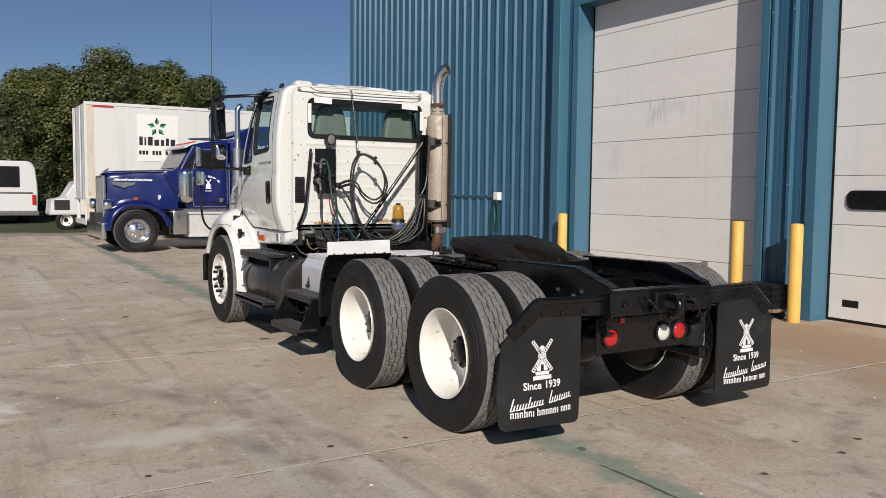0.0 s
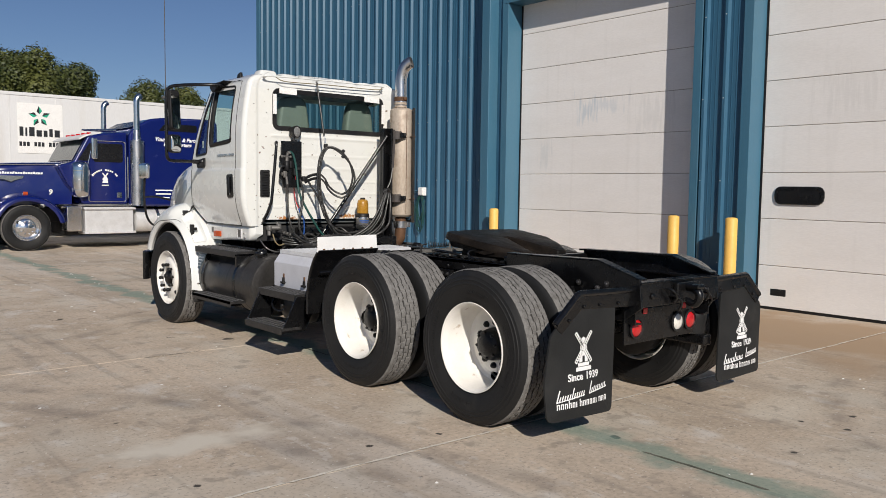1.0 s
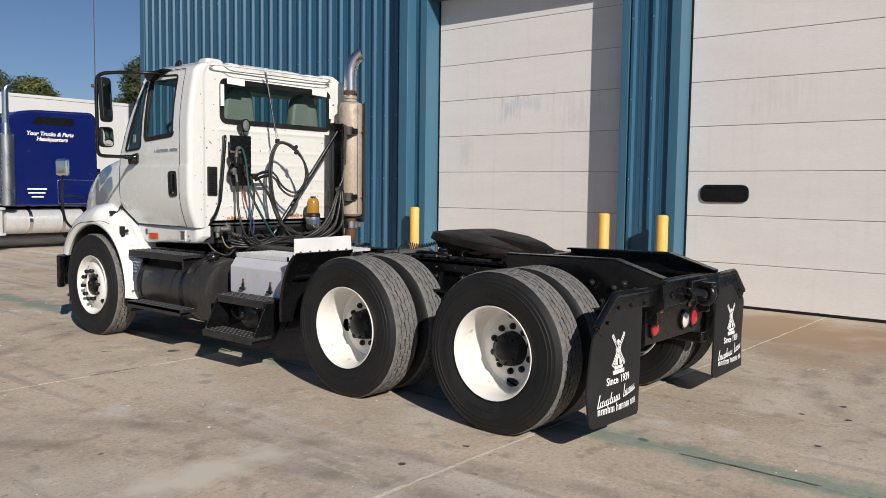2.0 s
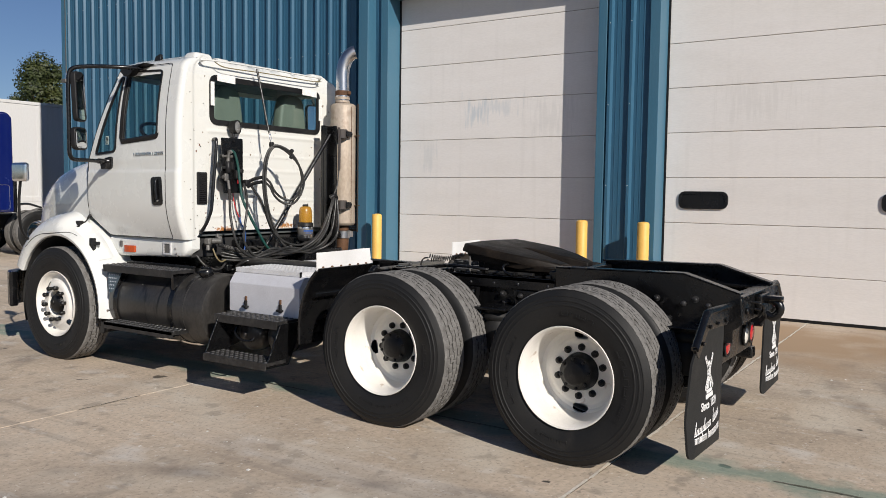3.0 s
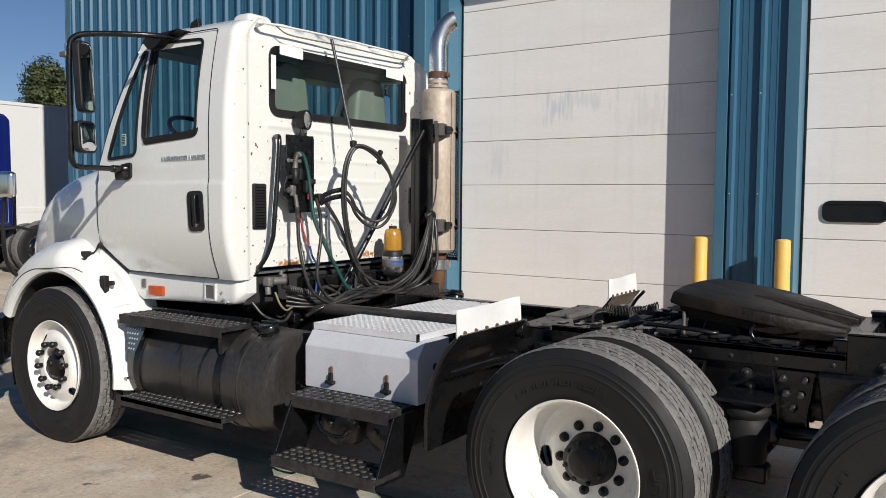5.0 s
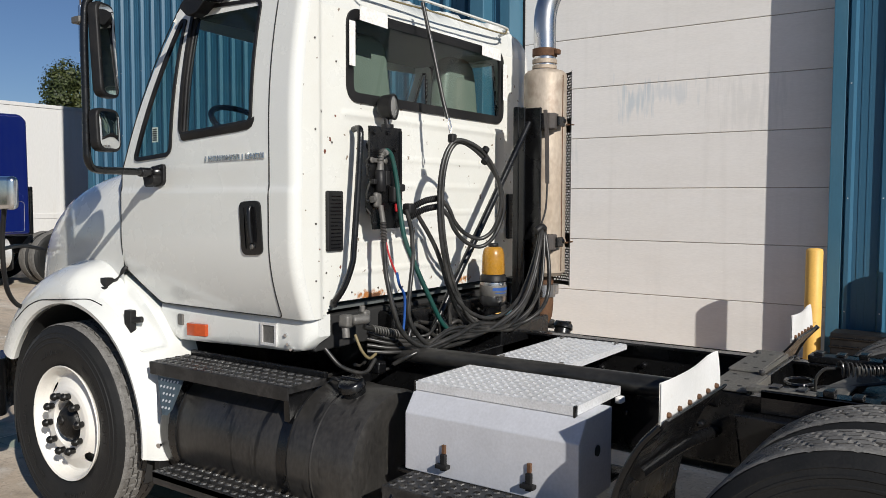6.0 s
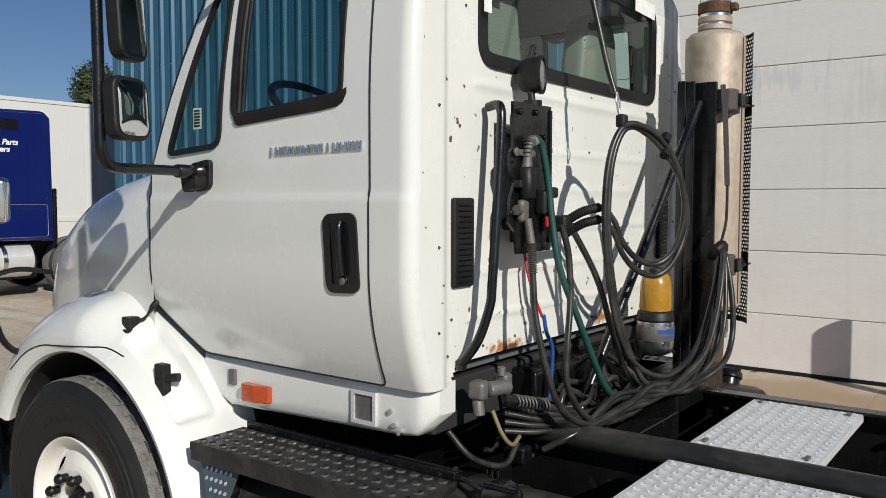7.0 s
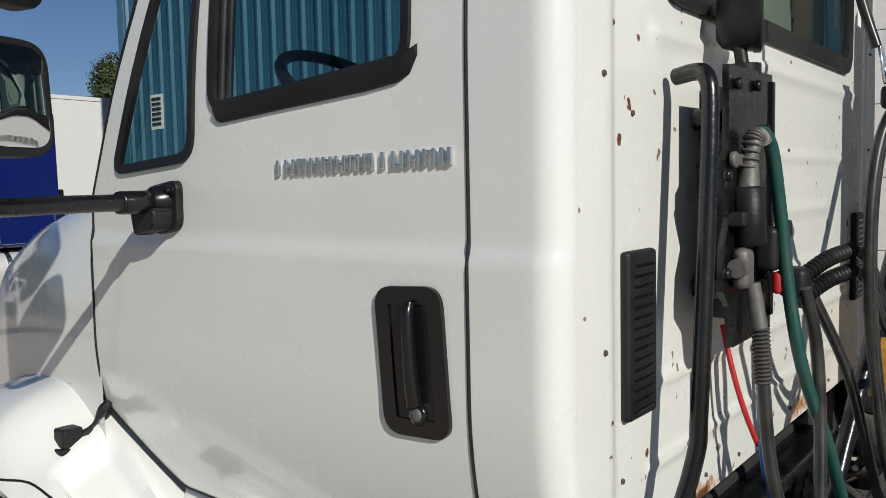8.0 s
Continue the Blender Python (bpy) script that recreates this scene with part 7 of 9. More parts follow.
    for k in range(15):
        web = Geo()
        t0 = -0.20 + k * 0.0268
        tall = 0.014 * (k in (3, 6))
        web.prism([(t0, -0.017), (t0 + 0.0065, -0.017), (t0 + 0.0065, 0.015 + tall), (t0, 0.015 + tall)], "z", 0, 0.0008)
        if k not in (5, 11):
            web.prism([(t0 + 0.0135, -0.017), (t0 + 0.020, -0.017), (t0 + 0.020, 0.015), (t0 + 0.0135, 0.015)], "z", 0, 0.0008)
            web.prism([(t0 + 0.0065, 0.009), (t0 + 0.0135, 0.009), (t0 + 0.0135, 0.015), (t0 + 0.0065, 0.015)], "z", 0, 0.0008)
        printed(web, "web_bar", 0.0, 0.268, wide=1.14)
    # windmill mark: stepped base, tapering tower with a cap, crossed lattice sails
    mill = Geo().prism([(-0.068, -0.120), (0.068, -0.120), (0.068, -0.096), (-0.068, -0.096)], "z", 0, 0.0008)
    mill.prism([(-0.048, -0.092), (0.048, -0.092), (0.054, -0.072), (-0.054, -0.072)], "z", 0, 0.0008)
    mill.prism([(-0.040, -0.068), (-0.012, -0.068), (-0.010, -0.03), (0.010, -0.03), (0.012, -0.068), (0.040, -0.068), (0.027, 0.050), (0.020, 0.072), (0.0, 0.084), (-0.020, 0.072), (-0.027, 0.050)], "z", 0, 0.0006)
    gap, sails = Geo(), Geo()
    for q in (1, -1):
        d, e = Vector((q * 0.62, 0.78)), Vector((0.78, -q * 0.62))

        def bar_on(g, u0, u1, w0, w1, low, high):
            pts = [d * u0 + e * w0, d * u1 + e * w0, d * u1 + e * w1, d * u0 + e * w1]
            g.prism([(v.x, v.y + 0.022) for v in pts], "z", low, high)

        bar_on(gap, -0.118, 0.118, -0.0145, 0.0145, 0.0007, 0.0010)
        bar_on(sails, -0.116, 0.116, -0.0115, -0.0075, 0.001, 0.0022)
        bar_on(sails, -0.116, 0.116, 0.0075, 0.0115, 0.001, 0.0022)
        for k in range(15):
            u = -0.113 + 0.226 * k / 14
            bar_on(sails, u - 0.0042, u + 0.0042, -0.0075, 0.0075, 0.001, 0.0022)
    printed(gap, "mark_gap", 0.0, 0.582, "", FLAP)
    printed(sails, "windmill_sail", 0.0, 0.582, "white latticed sails")["kind"] = "stuff"
    printed(mill, "windmill_mark", 0.0, 0.582, "white windmill shape")
    if s > 0:
        hanger.location.y += 0.035
        flap.location.y += 0.04
        flap.location.z -= 0.02


for s in (-1, 1):
    build_mud_flap(s)


# exhaust
def build_exhaust():
    up = Matrix(((0, 1, 0, 0), (0, 0, 1, 0), (1, 0, 0, 0), (0, 0, 0, 1)))
    cx, cy = 0.745, 3.305
    muff = part("muffler", Geo().revolve([(0.075, 1.225), (0.108, 1.232), (0.118, 1.245), (0.124, 1.25), (0.124, 2.385), (0.120, 2.395), (0.105, 2.41), (0.07, 2.42)], 40, pose(cx, cy, 0) @ up), STEEL, truck, "tall upright heat-stained steel muffler", 40)
    part("weld_seam", Geo().cyl((cx - 0.02, cy - 0.1235, 1.26), (cx - 0.02, cy - 0.1235, 2.38), 0.003, 6), RUST, muff)
    px = cx - 0.012
    pipe = Geo().tube([(px, cy, 2.40), (px, cy, 2.55), (px, cy, 2.70), (px + 0.008, cy - 0.010, 2.785), (px + 0.024, cy - 0.035, 2.855), (px + 0.052, cy - 0.075, 2.902), (px + 0.07, cy - 0.10, 2.912)], 0.0635, 28, 7)
    pipe.f = [f for f in pipe.f if len(f) == 4]
    part("stack_pipe", pipe, STACK, muff, "dull chrome stack with curved tip", 60)
    part("stack_inside", Geo().tube([(px, cy, 2.6), (px, cy, 2.70), (px + 0.008, cy - 0.010, 2.785), (px + 0.024, cy - 0.035, 2.855), (px + 0.046, cy - 0.068, 2.892)], 0.059, 20, 5), SHADOW_GREY, muff)
    for z, h in ((2.432, 0.012), (2.465, 0.014), (2.515, 0.024)):
        part("clamp", Geo().revolve([(0.063, z - h), (0.071, z - h + 0.003), (0.071, z + h - 0.003), (0.063, z + h)], 28, pose(px, cy, 0) @ up), RUST if z > 2.5 else STEEL, muff, "band clamp")
    part("clamp_bolt", Geo().box(px - 0.02, px + 0.02, cy - 0.095, cy - 0.068, 2.50, 2.53, 0.005), RUST, muff)
    part("outlet_pipe", Geo().tube([(cx, cy, 1.24), (cx, cy, 1.05), (cx - 0.01, cy + 0.02, 0.97), (cx - 0.08, cy + 0.10, 0.90), (cx - 0.20, cy + 0.25, 0.86)], 0.060, 18, 6), RUST, muff, "rusty elbow pipe")
    part("clamp", Geo().revolve([(0.062, 1.10), (0.072, 1.105), (0.072, 1.175), (0.062, 1.18)], 28, pose(cx, cy, 0) @ up).box(cx + 0.06, cx + 0.105, cy - 0.05, cy - 0.01, 1.11, 1.17, 0.006), STACK, muff, "bright pipe clamp")
    # perforated guard as a slotted curved sheet on the far side
    shield = Geo()
    n, rows = 40, 156

    def sp(i, j):
        a = radians(-76 + 150 * i / n)
        return (cx + 0.153 * math.cos(a), cy + 0.153 * math.sin(a), 1.165 + 1.25 * j / rows)

    shield.grid(sp, n, rows, lambda i, j: not (j % 2 == 1 and (i + (j // 2)) % 2 == 1 and 1 < i < n - 2 and 1 < j < rows - 2 and not 112 < j < 122 and not 28 < j < 38))
    part("heat_guard", shield, GUARD, muff, "dark perforated heat guard", 60)
    mount = part("stack_mount", Geo().box(0.505, 0.585, 3.342, 3.38, 0.86, 2.19, 0.006), BLACK, truck, "black channel post carrying the muffler")
    part("mount_flange", Geo().box(0.505, 0.522, 3.305, 3.341, 0.95, 2.185, 0.004), BLACK, mount)
    part("mount_flange", Geo().box(0.562, 0.580, 3.235, 3.341, 0.95, 2.185, 0.004), BLACK, mount)
    for z in (1.43, 2.11):
        part("saddle", Geo().prism([(0.576, 3.335), (0.576, 3.19), (0.60, 3.165), (0.655, 3.17), (0.668, 3.20), (0.64, 3.335)], "z", z - 0.045, z + 0.045, 0.008), SOOT, mount, "soot-grey saddle bracket", recalc=True)
        part("saddle_lug", Geo().box(0.625, 0.70, 3.152, 3.176, z - 0.028, z + 0.028, 0.006), BLACK, mount)
        part("band", Geo().revolve([(0.125, z - 0.012), (0.129, z - 0.010), (0.129, z + 0.010), (0.125, z + 0.012)], 36, pose(cx, cy, 0) @ up), STEEL, mount)
        part("band_bolt", Geo().cyl((0.64, 3.185, z), (0.70, 3.155, z + 0.005), 0.014, 8), BLACK, mount)
        part("guard_tie", Geo().cyl((cx + 0.02, cy - 0.13, z - 0.008), (cx + 0.09, cy - 0.14, z - 0.004), 0.005, 6), RUST, mount)
    part("flat_strap", Geo().tube([(0.578, 3.215, 2.17), (0.57, 3.20, 2.05), (0.535, 3.175, 1.76)], 0.013, 4, 1), SOOT, mount, "hanging flat strap")
    part("strap_cord", Geo().tube([(0.535, 3.175, 1.77), (0.50, 3.165, 1.62), (0.455, 3.17, 1.53)], 0.006, 6, 3), HOSE, mount)
    part("brace", Geo().cyl((-0.31, 3.42, 0.90), (0.545, 3.30, 2.10), 0.019, 12), BLACK, truck, "slanting black brace tube")
    part("brace_foot", Geo().box(-0.36, -0.27, 3.38, 3.46, 0.87, 0.93, 0.008), BLACK, truck)
    part("base_plate", Geo().box(0.10, 0.62, 3.20, 3.40, 0.82, 1.02, 0.012), BLACK, truck)


build_exhaust()


# back-of-cab lines
def build_lines():
    folded = Geo().prism([(-0.672, 2.0), (-0.441, 2.003), (-0.441, 1.535), (-0.645, 1.53), (-0.66, 1.60), (-0.695, 1.63), (-0.69, 1.70), (-0.665, 1.75), (-0.69, 1.80), (-0.69, 1.845), (-0.672, 1.86)], "y", 3.447, 3.458)
    folded.v = [(x + 0.013, y, z) for x, y, z in folded.v]
    folded.box(-0.52, -0.44, 3.458, 3.545, 1.56, 1.98)
    plate = part("line_plate", folded, BLACK, truck, "black steel plate holding air line couplings", 30, recalc=True)
    part("plate_side", Geo().box(-0.443, -0.430, 3.44, 3.53, 1.56, 1.99, 0.003), BLACK, plate)
    for z in (1.62, 1.92):
        part("stand_off", Geo().cyl((-0.56, 3.49, z), (-0.56, 3.54, z), 0.02, 10), BLACK, plate)
    for x, z in ((-0.63, 1.97), (-0.53, 1.975), (-0.678, 1.82), (-0.68, 1.66), (-0.48, 1.90), (-0.48, 1.64), (-0.55, 1.79)):
        part("plate_bolt", Geo().cyl((x, 3.447, z), (x, 3.435, z), 0.010, 8, bevel=0.003), BLACK, plate)
    # work lamp on a knuckle
    lm = Matrix.Translation((-0.475, 3.462, 2.102)) @ Matrix.Rotation(radians(-72), 4, "Z")
    lamp = part("work_lamp", Geo().revolve([(0.0001, -0.070), (0.036, -0.068), (0.050, -0.058), (0.056, -0.040), (0.059, -0.006), (0.062, -0.003), (0.062, 0.008), (0.055, 0.011), (0.053, 0.003)], 28, lm), BLACK_PLASTIC, truck, "round black work lamp with a clear lens")
    part("lamp_glass", Geo().revolve([(0.0535, 0.003), (0.04, 0.009), (0.0001, 0.012)], 24, lm), LAMP_LENS, lamp, "ribbed lamp lens")
    part("lamp_stem", Geo().cyl((-0.50, 3.475, 2.0), (-0.497, 3.485, 2.055), 0.012, 10).cyl((-0.50, 3.475, 1.998), (-0.50, 3.475, 2.018), 0.030, 12), BLACK_PLASTIC, lamp)
    grab = part("grab_handle", Geo().tube([(-0.678, 3.528, 1.985), (-0.693, 3.488, 1.988), (-0.705, 3.466, 1.975), (-0.714, 3.457, 1.92), (-0.736, 3.455, 1.70), (-0.762, 3.455, 1.45), (-0.772, 3.457, 1.38), (-0.798, 3.48, 1.28), (-0.815, 3.528, 1.205)], 0.0145, 12, 6), BLACK, truck, "bent black tubular grab handle")
    part("grab_foot", Geo().box(-0.826, -0.804, 3.515, 3.54, 1.185, 1.222, 0.005), BLACK, grab)
    # couplings
    part("socket", Geo().cyl((-0.607, 3.432, 1.80), (-0.610, 3.425, 1.70), 0.026, 16, bevel=0.005), BLACK_PLASTIC, plate)
    part("socket_cap", Geo().cyl((-0.607, 3.432, 1.797), (-0.604, 3.43, 1.84), 0.019, 14, 0.014), CAST, plate)
    part("socket_ears", Geo().box(-0.66, -0.555, 3.437, 3.443, 1.835, 1.855, 0.003), CAST, plate, "small grey metal ears")
    for x in (-0.655, -0.56):
        part("ear_eye", Geo().cyl((x, 3.444, 1.845), (x, 3.434, 1.845), 0.014, 12, bevel=0.002), CAST, plate)
    part("side_stop", Geo().box(-0.66, -0.635, 3.42, 3.447, 1.735, 1.76, 0.005), BLACK_PLASTIC, plate)
    part("side_stop", Geo().box(-0.575, -0.545, 3.42, 3.447, 1.73, 1.80, 0.006), BLACK_PLASTIC, plate)
    part("gladhand", Geo().box(-0.650, -0.605, 3.418, 3.447, 1.63, 1.70, 0.012).cyl((-0.65, 3.43, 1.668), (-0.668, 3.43, 1.668), 0.016, 12).cyl((-0.618, 3.42, 1.64), (-0.615, 3.408, 1.565), 0.013, 10), CAST, plate, "grey cast air coupling")
    part("gladhand", Geo().box(-0.535, -0.490, 3.405, 3.447, 1.65, 1.73, 0.012).box(-0.50, -0.455, 3.40, 3.42, 1.705, 1.74, 0.008), BLACK_PLASTIC, plate)
    part("red_knob", Geo().box(-0.522, -0.492, 3.40, 3.42, 1.61, 1.65, 0.008), RED_HOSE, plate)
    part("hose_clamp", Geo().box(-0.45, -0.39, 3.38, 3.43, 1.595, 1.65, 0.012), BLACK_PLASTIC, plate)

    def hose(pts, r=0.013, mat=HOSE, nm="air_hose", label=""):
        return part(nm, Geo().tube(pts, r, 8, 7), mat, truck, label)

    # green line over the coupling and down
    hose([(-0.606, 3.432, 1.82), (-0.605, 3.43, 1.845), (-0.597, 3.424, 1.878), (-0.580, 3.42, 1.889)], 0.0132, CAST, "hose_cuff")
    hose([(-0.585, 3.421, 1.888), (-0.572, 3.418, 1.890), (-0.545, 3.412, 1.862), (-0.52, 3.405, 1.76), (-0.51, 3.392, 1.62), (-0.50, 3.37, 1.48), (-0.44, 3.34, 1.33), (-0.36, 3.33, 1.20), (-0.27, 3.32, 1.07), (-0.18, 3.30, 0.99)], 0.0118, GREEN_HOSE, label="green air hose")
    for k in range(12):
        f = k / 11
        a = math.pi * 0.78 * f
        p = Vector((-0.590 - 0.017 * math.cos(a), 3.432 - 0.014 * f, 1.835 + 0.02 * min(1.0, 3 * f) + 0.030 * math.sin(a)))
        q = Vector((math.sin(a) * 0.017, -0.004, 0.006 + 0.030 * math.cos(a))).normalized()
        part("spring_turn", Geo().cyl(p - q * 0.0022, p + q * 0.0022, 0.0165, 12, bevel=0.0018), CAST, plate)
    hose([(-0.615, 3.408, 1.57), (-0.617, 3.40, 1.46), (-0.622, 3.385, 1.33), (-0.615, 3.35, 1.18), (-0.57, 3.33, 1.06), (-0.47, 3.30, 0.985), (-0.33, 3.27, 0.975), (-0.12, 3.25, 1.04), (0.10, 3.24, 1.03)], 0.0112)
    for k in range(14):
        z = 1.565 - 0.0068 * k
        part("spring_turn", Geo().cyl((-0.6155 - 0.0002 * k, 3.407 - 0.0005 * k, z), (-0.6155 - 0.0002 * k, 3.4065 - 0.0005 * k, z - 0.0042), 0.0155, 12, bevel=0.0018), SOOT, plate)
    hose([(-0.49, 3.37, 1.62), (-0.47, 3.355, 1.52), (-0.475, 3.345, 1.38), (-0.51, 3.335, 1.24), (-0.52, 3.33, 1.12), (-0.46, 3.31, 1.02), (-0.36, 3.29, 0.965), (-0.2, 3.26, 0.965), (0.02, 3.24, 1.0), (0.20, 3.23, 1.03)], 0.0112)
    hose([(-0.475, 3.52, 1.54), (-0.48, 3.50, 1.46), (-0.47, 3.48, 1.38), (-0.45, 3.46, 1.31)], 0.0052, RED_HOSE, "thin_line", "red nylon line")
    hose([(-0.46, 3.45, 1.32), (-0.44, 3.45, 1.26), (-0.40, 3.45, 1.20), (-0.39, 3.46, 1.08), (-0.41, 3.46, 0.98)], 0.0068, BLUE_HOSE, "thin_line", "blue nylon line")
    # the big hung loops
    for k, (dx, dz, rr) in enumerate(((0.0, 0.0, 0.0105), (0.026, -0.04, 0.0105))):
        hose([(-0.42, 3.40, 1.625 + dz), (-0.36, 3.365, 1.66 + dz), (-0.29, 3.335, 1.675 + dz), (-0.235, 3.31, 1.63 + dz), (-0.20, 3.295, 1.56 + dz), (-0.14, 3.27, 1.50 + dz), (-0.07, 3.225, 1.475 + dz), (-0.015, 3.18, 1.53 + dz), (0.005 + dx, 3.155, 1.66 + dz), (-0.03 + dx, 3.165, 1.80 + dz), (-0.11 + dx, 3.20, 1.91 + dz), (-0.205 + dx, 3.255, 1.955 + dz * 0.3), (-0.265 + dx, 3.285, 1.92), (-0.31 + dx, 3.30, 1.80), (-0.325 + dx, 3.30, 1.60), (-0.30 + dx, 3.285, 1.38), (-0.235 + dx, 3.265, 1.20), (-0.12, 3.235, 1.10 + dz), (0.03, 3.205, 1.07 + dz), (0.20, 3.185, 1.12 + dz), (0.32, 3.175, 1.24), (0.40, 3.17, 1.38), (0.445, 3.17, 1.49)], rr, label="black air hose hung in a loop")
    for dz in (0.0, -0.04):
        part("corrugated_sleeve", Geo().tube([(-0.42, 3.40, 1.625 + dz), (-0.36, 3.365, 1.66 + dz), (-0.29, 3.335, 1.675 + dz)], 0.015, 12, 40, radii=lambda f: 0.0142 + 0.0022 * math.sin(100 * f)), BLACK_PLASTIC, truck, "black corrugated hose sleeve")
    rng = random.Random(3)
    for k in range(6):
        o = 0.024 * k + rng.uniform(-0.014, 0.014)
        dz, dy = rng.uniform(-0.03, 0.03), rng.uniform(-0.03, 0.02)
        hose([(0.50, 3.19, 1.46), (0.455 + 0.008 * k, 3.165, 1.515 - 0.006 * k), (0.39 + o * 0.6, 3.15 + dy, 1.42 - o + dz), (0.31 + o, 3.14 + dy, 1.27 - o + dz), (0.20 + o, 3.145 + dy, 1.13 - 0.6 * o + dz), (0.06 + o, 3.18, 1.04 - 0.3 * o + dz), (-0.10 + dz, 3.22, 1.0 + 0.4 * o), (-0.27, 3.26 + dy, 1.0 + 0.2 * o - dz), (-0.37 - o, 3.32, 0.95), (-0.42 - o, 3.40, 0.90)], rng.choice((0.009, 0.010, 0.0112)))
    # two lines from the plate that swing low and across
    hose([(-0.40, 3.39, 1.62), (-0.30, 3.34, 1.44), (-0.24, 3.31, 1.26), (-0.16, 3.29, 1.10), (-0.05, 3.26, 1.02), (0.12, 3.24, 1.02)], 0.011)
    for k in range(4):
        hose([(-0.62, 3.50, 1.05 - 0.03 * k), (-0.52, 3.42, 1.01 - 0.02 * k), (-0.36, 3.36, 0.985 - 0.01 * k), (-0.16, 3.33, 0.99), (0.05, 3.34, 0.97 + 0.02 * k), (0.25, 3.38, 0.95)], 0.010)
    hose([(0.42, 3.18, 1.50), (0.455, 3.165, 1.52), (0.50, 3.18, 1.50), (0.56, 3.24, 1.47)], 0.022, BLACK_PLASTIC, "hose_clamp")
    # rubber hanger cord with its hook
    hose([(-0.245, 3.46, 2.63), (-0.243, 3.40, 2.40), (-0.242, 3.34, 2.16), (-0.242, 3.31, 2.06)], 0.010, HOSE, "hanger_cord", "stretched rubber hanger cord")
    hose([(-0.242, 3.305, 2.06), (-0.25, 3.30, 2.03), (-0.244, 3.295, 1.99), (-0.234, 3.295, 2.02), (-0.240, 3.303, 2.06)], 0.0035, CHROME, "hook", "small steel hook")
    part("line_tie", Geo().box(-0.262, -0.222, 3.265, 3.30, 1.94, 1.985, 0.010), BLACK_PLASTIC, truck)
    for z in (1.90, 1.85):
        part("line_tie", Geo().cyl((-0.10, 3.19, z), (-0.08, 3.19, z + 0.02), 0.018, 8), BLACK_PLASTIC, truck)
    # grey valve and harness at the cab's foot
    part("grey_valve", Geo().box(-0.79, -0.735, 3.47, 3.53, 1.09, 1.15, 0.014).cyl((-0.76, 3.47, 1.125), (-0.68, 3.445, 1.125), 0.024, 12, bevel=0.006).box(-0.705, -0.66, 3.44, 3.49, 1.105, 1.165, 0.012).cyl((-0.77, 3.50, 1.09), (-0.775, 3.49, 1.045), 0.018, 10).cyl((-0.70, 3.46, 1.16), (-0.70, 3.46, 1.185), 0.014, 8), CAST, truck, "grey cast valve block")
    coil = [(-0.655 + 0.0019 * k + 0.020 * 0.3 * math.cos(k * math.pi / 4), 3.44 - 0.0004 * k + 0.018 * math.cos(k * math.pi / 4), 1.075 - 0.0005 * k + 0.018 * math.sin(k * math.pi / 4)) for k in range(80)]
    hose(coil, 0.0032, CAST, "hose_spring", "wire spring round a hose")
    hose([(-0.70, 3.45, 1.09), (-0.655, 3.44, 1.075), (-0.58, 3.425, 1.055), (-0.50, 3.405, 1.03), (-0.42, 3.38, 1.0), (-0.30, 3.34, 0.985), (-0.18, 3.32, 1.03)], 0.012, HOSE, "air_hose")
    hose([(-0.75, 3.46, 1.06), (-0.74, 3.43, 0.99), (-0.70, 3.42, 0.95), (-0.64, 3.43, 0.96)], 0.007, GREY_LINE, "thin_line")
    hose([(-0.84, 3.56, 1.0), (-0.80, 3.50, 0.92), (-0.70, 3.45, 0.88), (-0.62, 3.45, 0.93)], 0.010, HOSE, "thin_line")
    rng = random.Random(11)
    for k in range(34):
        x = rng.uniform(-0.65, 0.3)
        z = rng.uniform(0.82, 1.08)
        y = rng.uniform(3.40, 3.62)
        hose([(x, y, z), (x + rng.uniform(0.03, 0.12), y + rng.uniform(-0.05, 0.05), z - rng.uniform(-0.05, 0.07)), (x + rng.uniform(0.12, 0.25), y + rng.uniform(-0.06, 0.06), z + rng.uniform(-0.06, 0.06)), (x + rng.uniform(0.25, 0.4), y + rng.uniform(-0.08, 0.05), z - rng.uniform(0.0, 0.15))], rng.choice((0.008, 0.011, 0.014)), HOSE, "harness_line")
    for k in range(6):
        x = -0.6 + 0.16 * k
        part("fitting", Geo().box(x - 0.03, x + 0.03, 3.42, 3.50, 0.86 + 0.04 * (k % 3), 0.92 + 0.04 * (k % 3), 0.012), BLACK, truck)
    part("cab_underside", Geo().box(-0.86, 0.86, 3.60, 4.7, 0.98, 1.14, 0.01), SHADOW_GREY, truck)
    part("cab_mount", Geo().box(-0.42, 0.42, 3.50, 3.62, 0.90, 1.12, 0.02), BLACK, truck)
    # amber filter bowl on its base
    up = Matrix(((0, 1, 0, 0), (0, 0, 1, 0), (1, 0, 0, 0), (0, 0, 0, 1)))
    bx, by = 0.277, 3.364
    bowl = part("filter_bowl", Geo().revolve([(0.060, 1.262), (0.063, 1.275), (0.060, 1.37), (0.052, 1.402), (0.040, 1.413), (0.0001, 1.418)], 28, pose(bx, by, 0) @ up), AMBER_BOTTLE, truck, "amber plastic filter bowl on its base")
    part("bowl_cap", Geo().cyl((bx, by, 1.41), (bx, by, 1.434), 0.028, 16, bevel=0.004), BLACK_PLASTIC, bowl)
    part("bowl_base", Geo().cyl((bx, by, 1.222), (bx, by, 1.266), 0.074, 24, 0.070, 0.008), BLACK_PLASTIC, bowl)
    part("filter_can", Geo().revolve([(0.072, 1.224), (0.073, 1.215), (0.073, 1.125), (0.064, 1.10), (0.04, 1.088), (0.0001, 1.086)], 28, pose(bx, by, 0) @ up), STACK, bowl, "bare metal filter can")
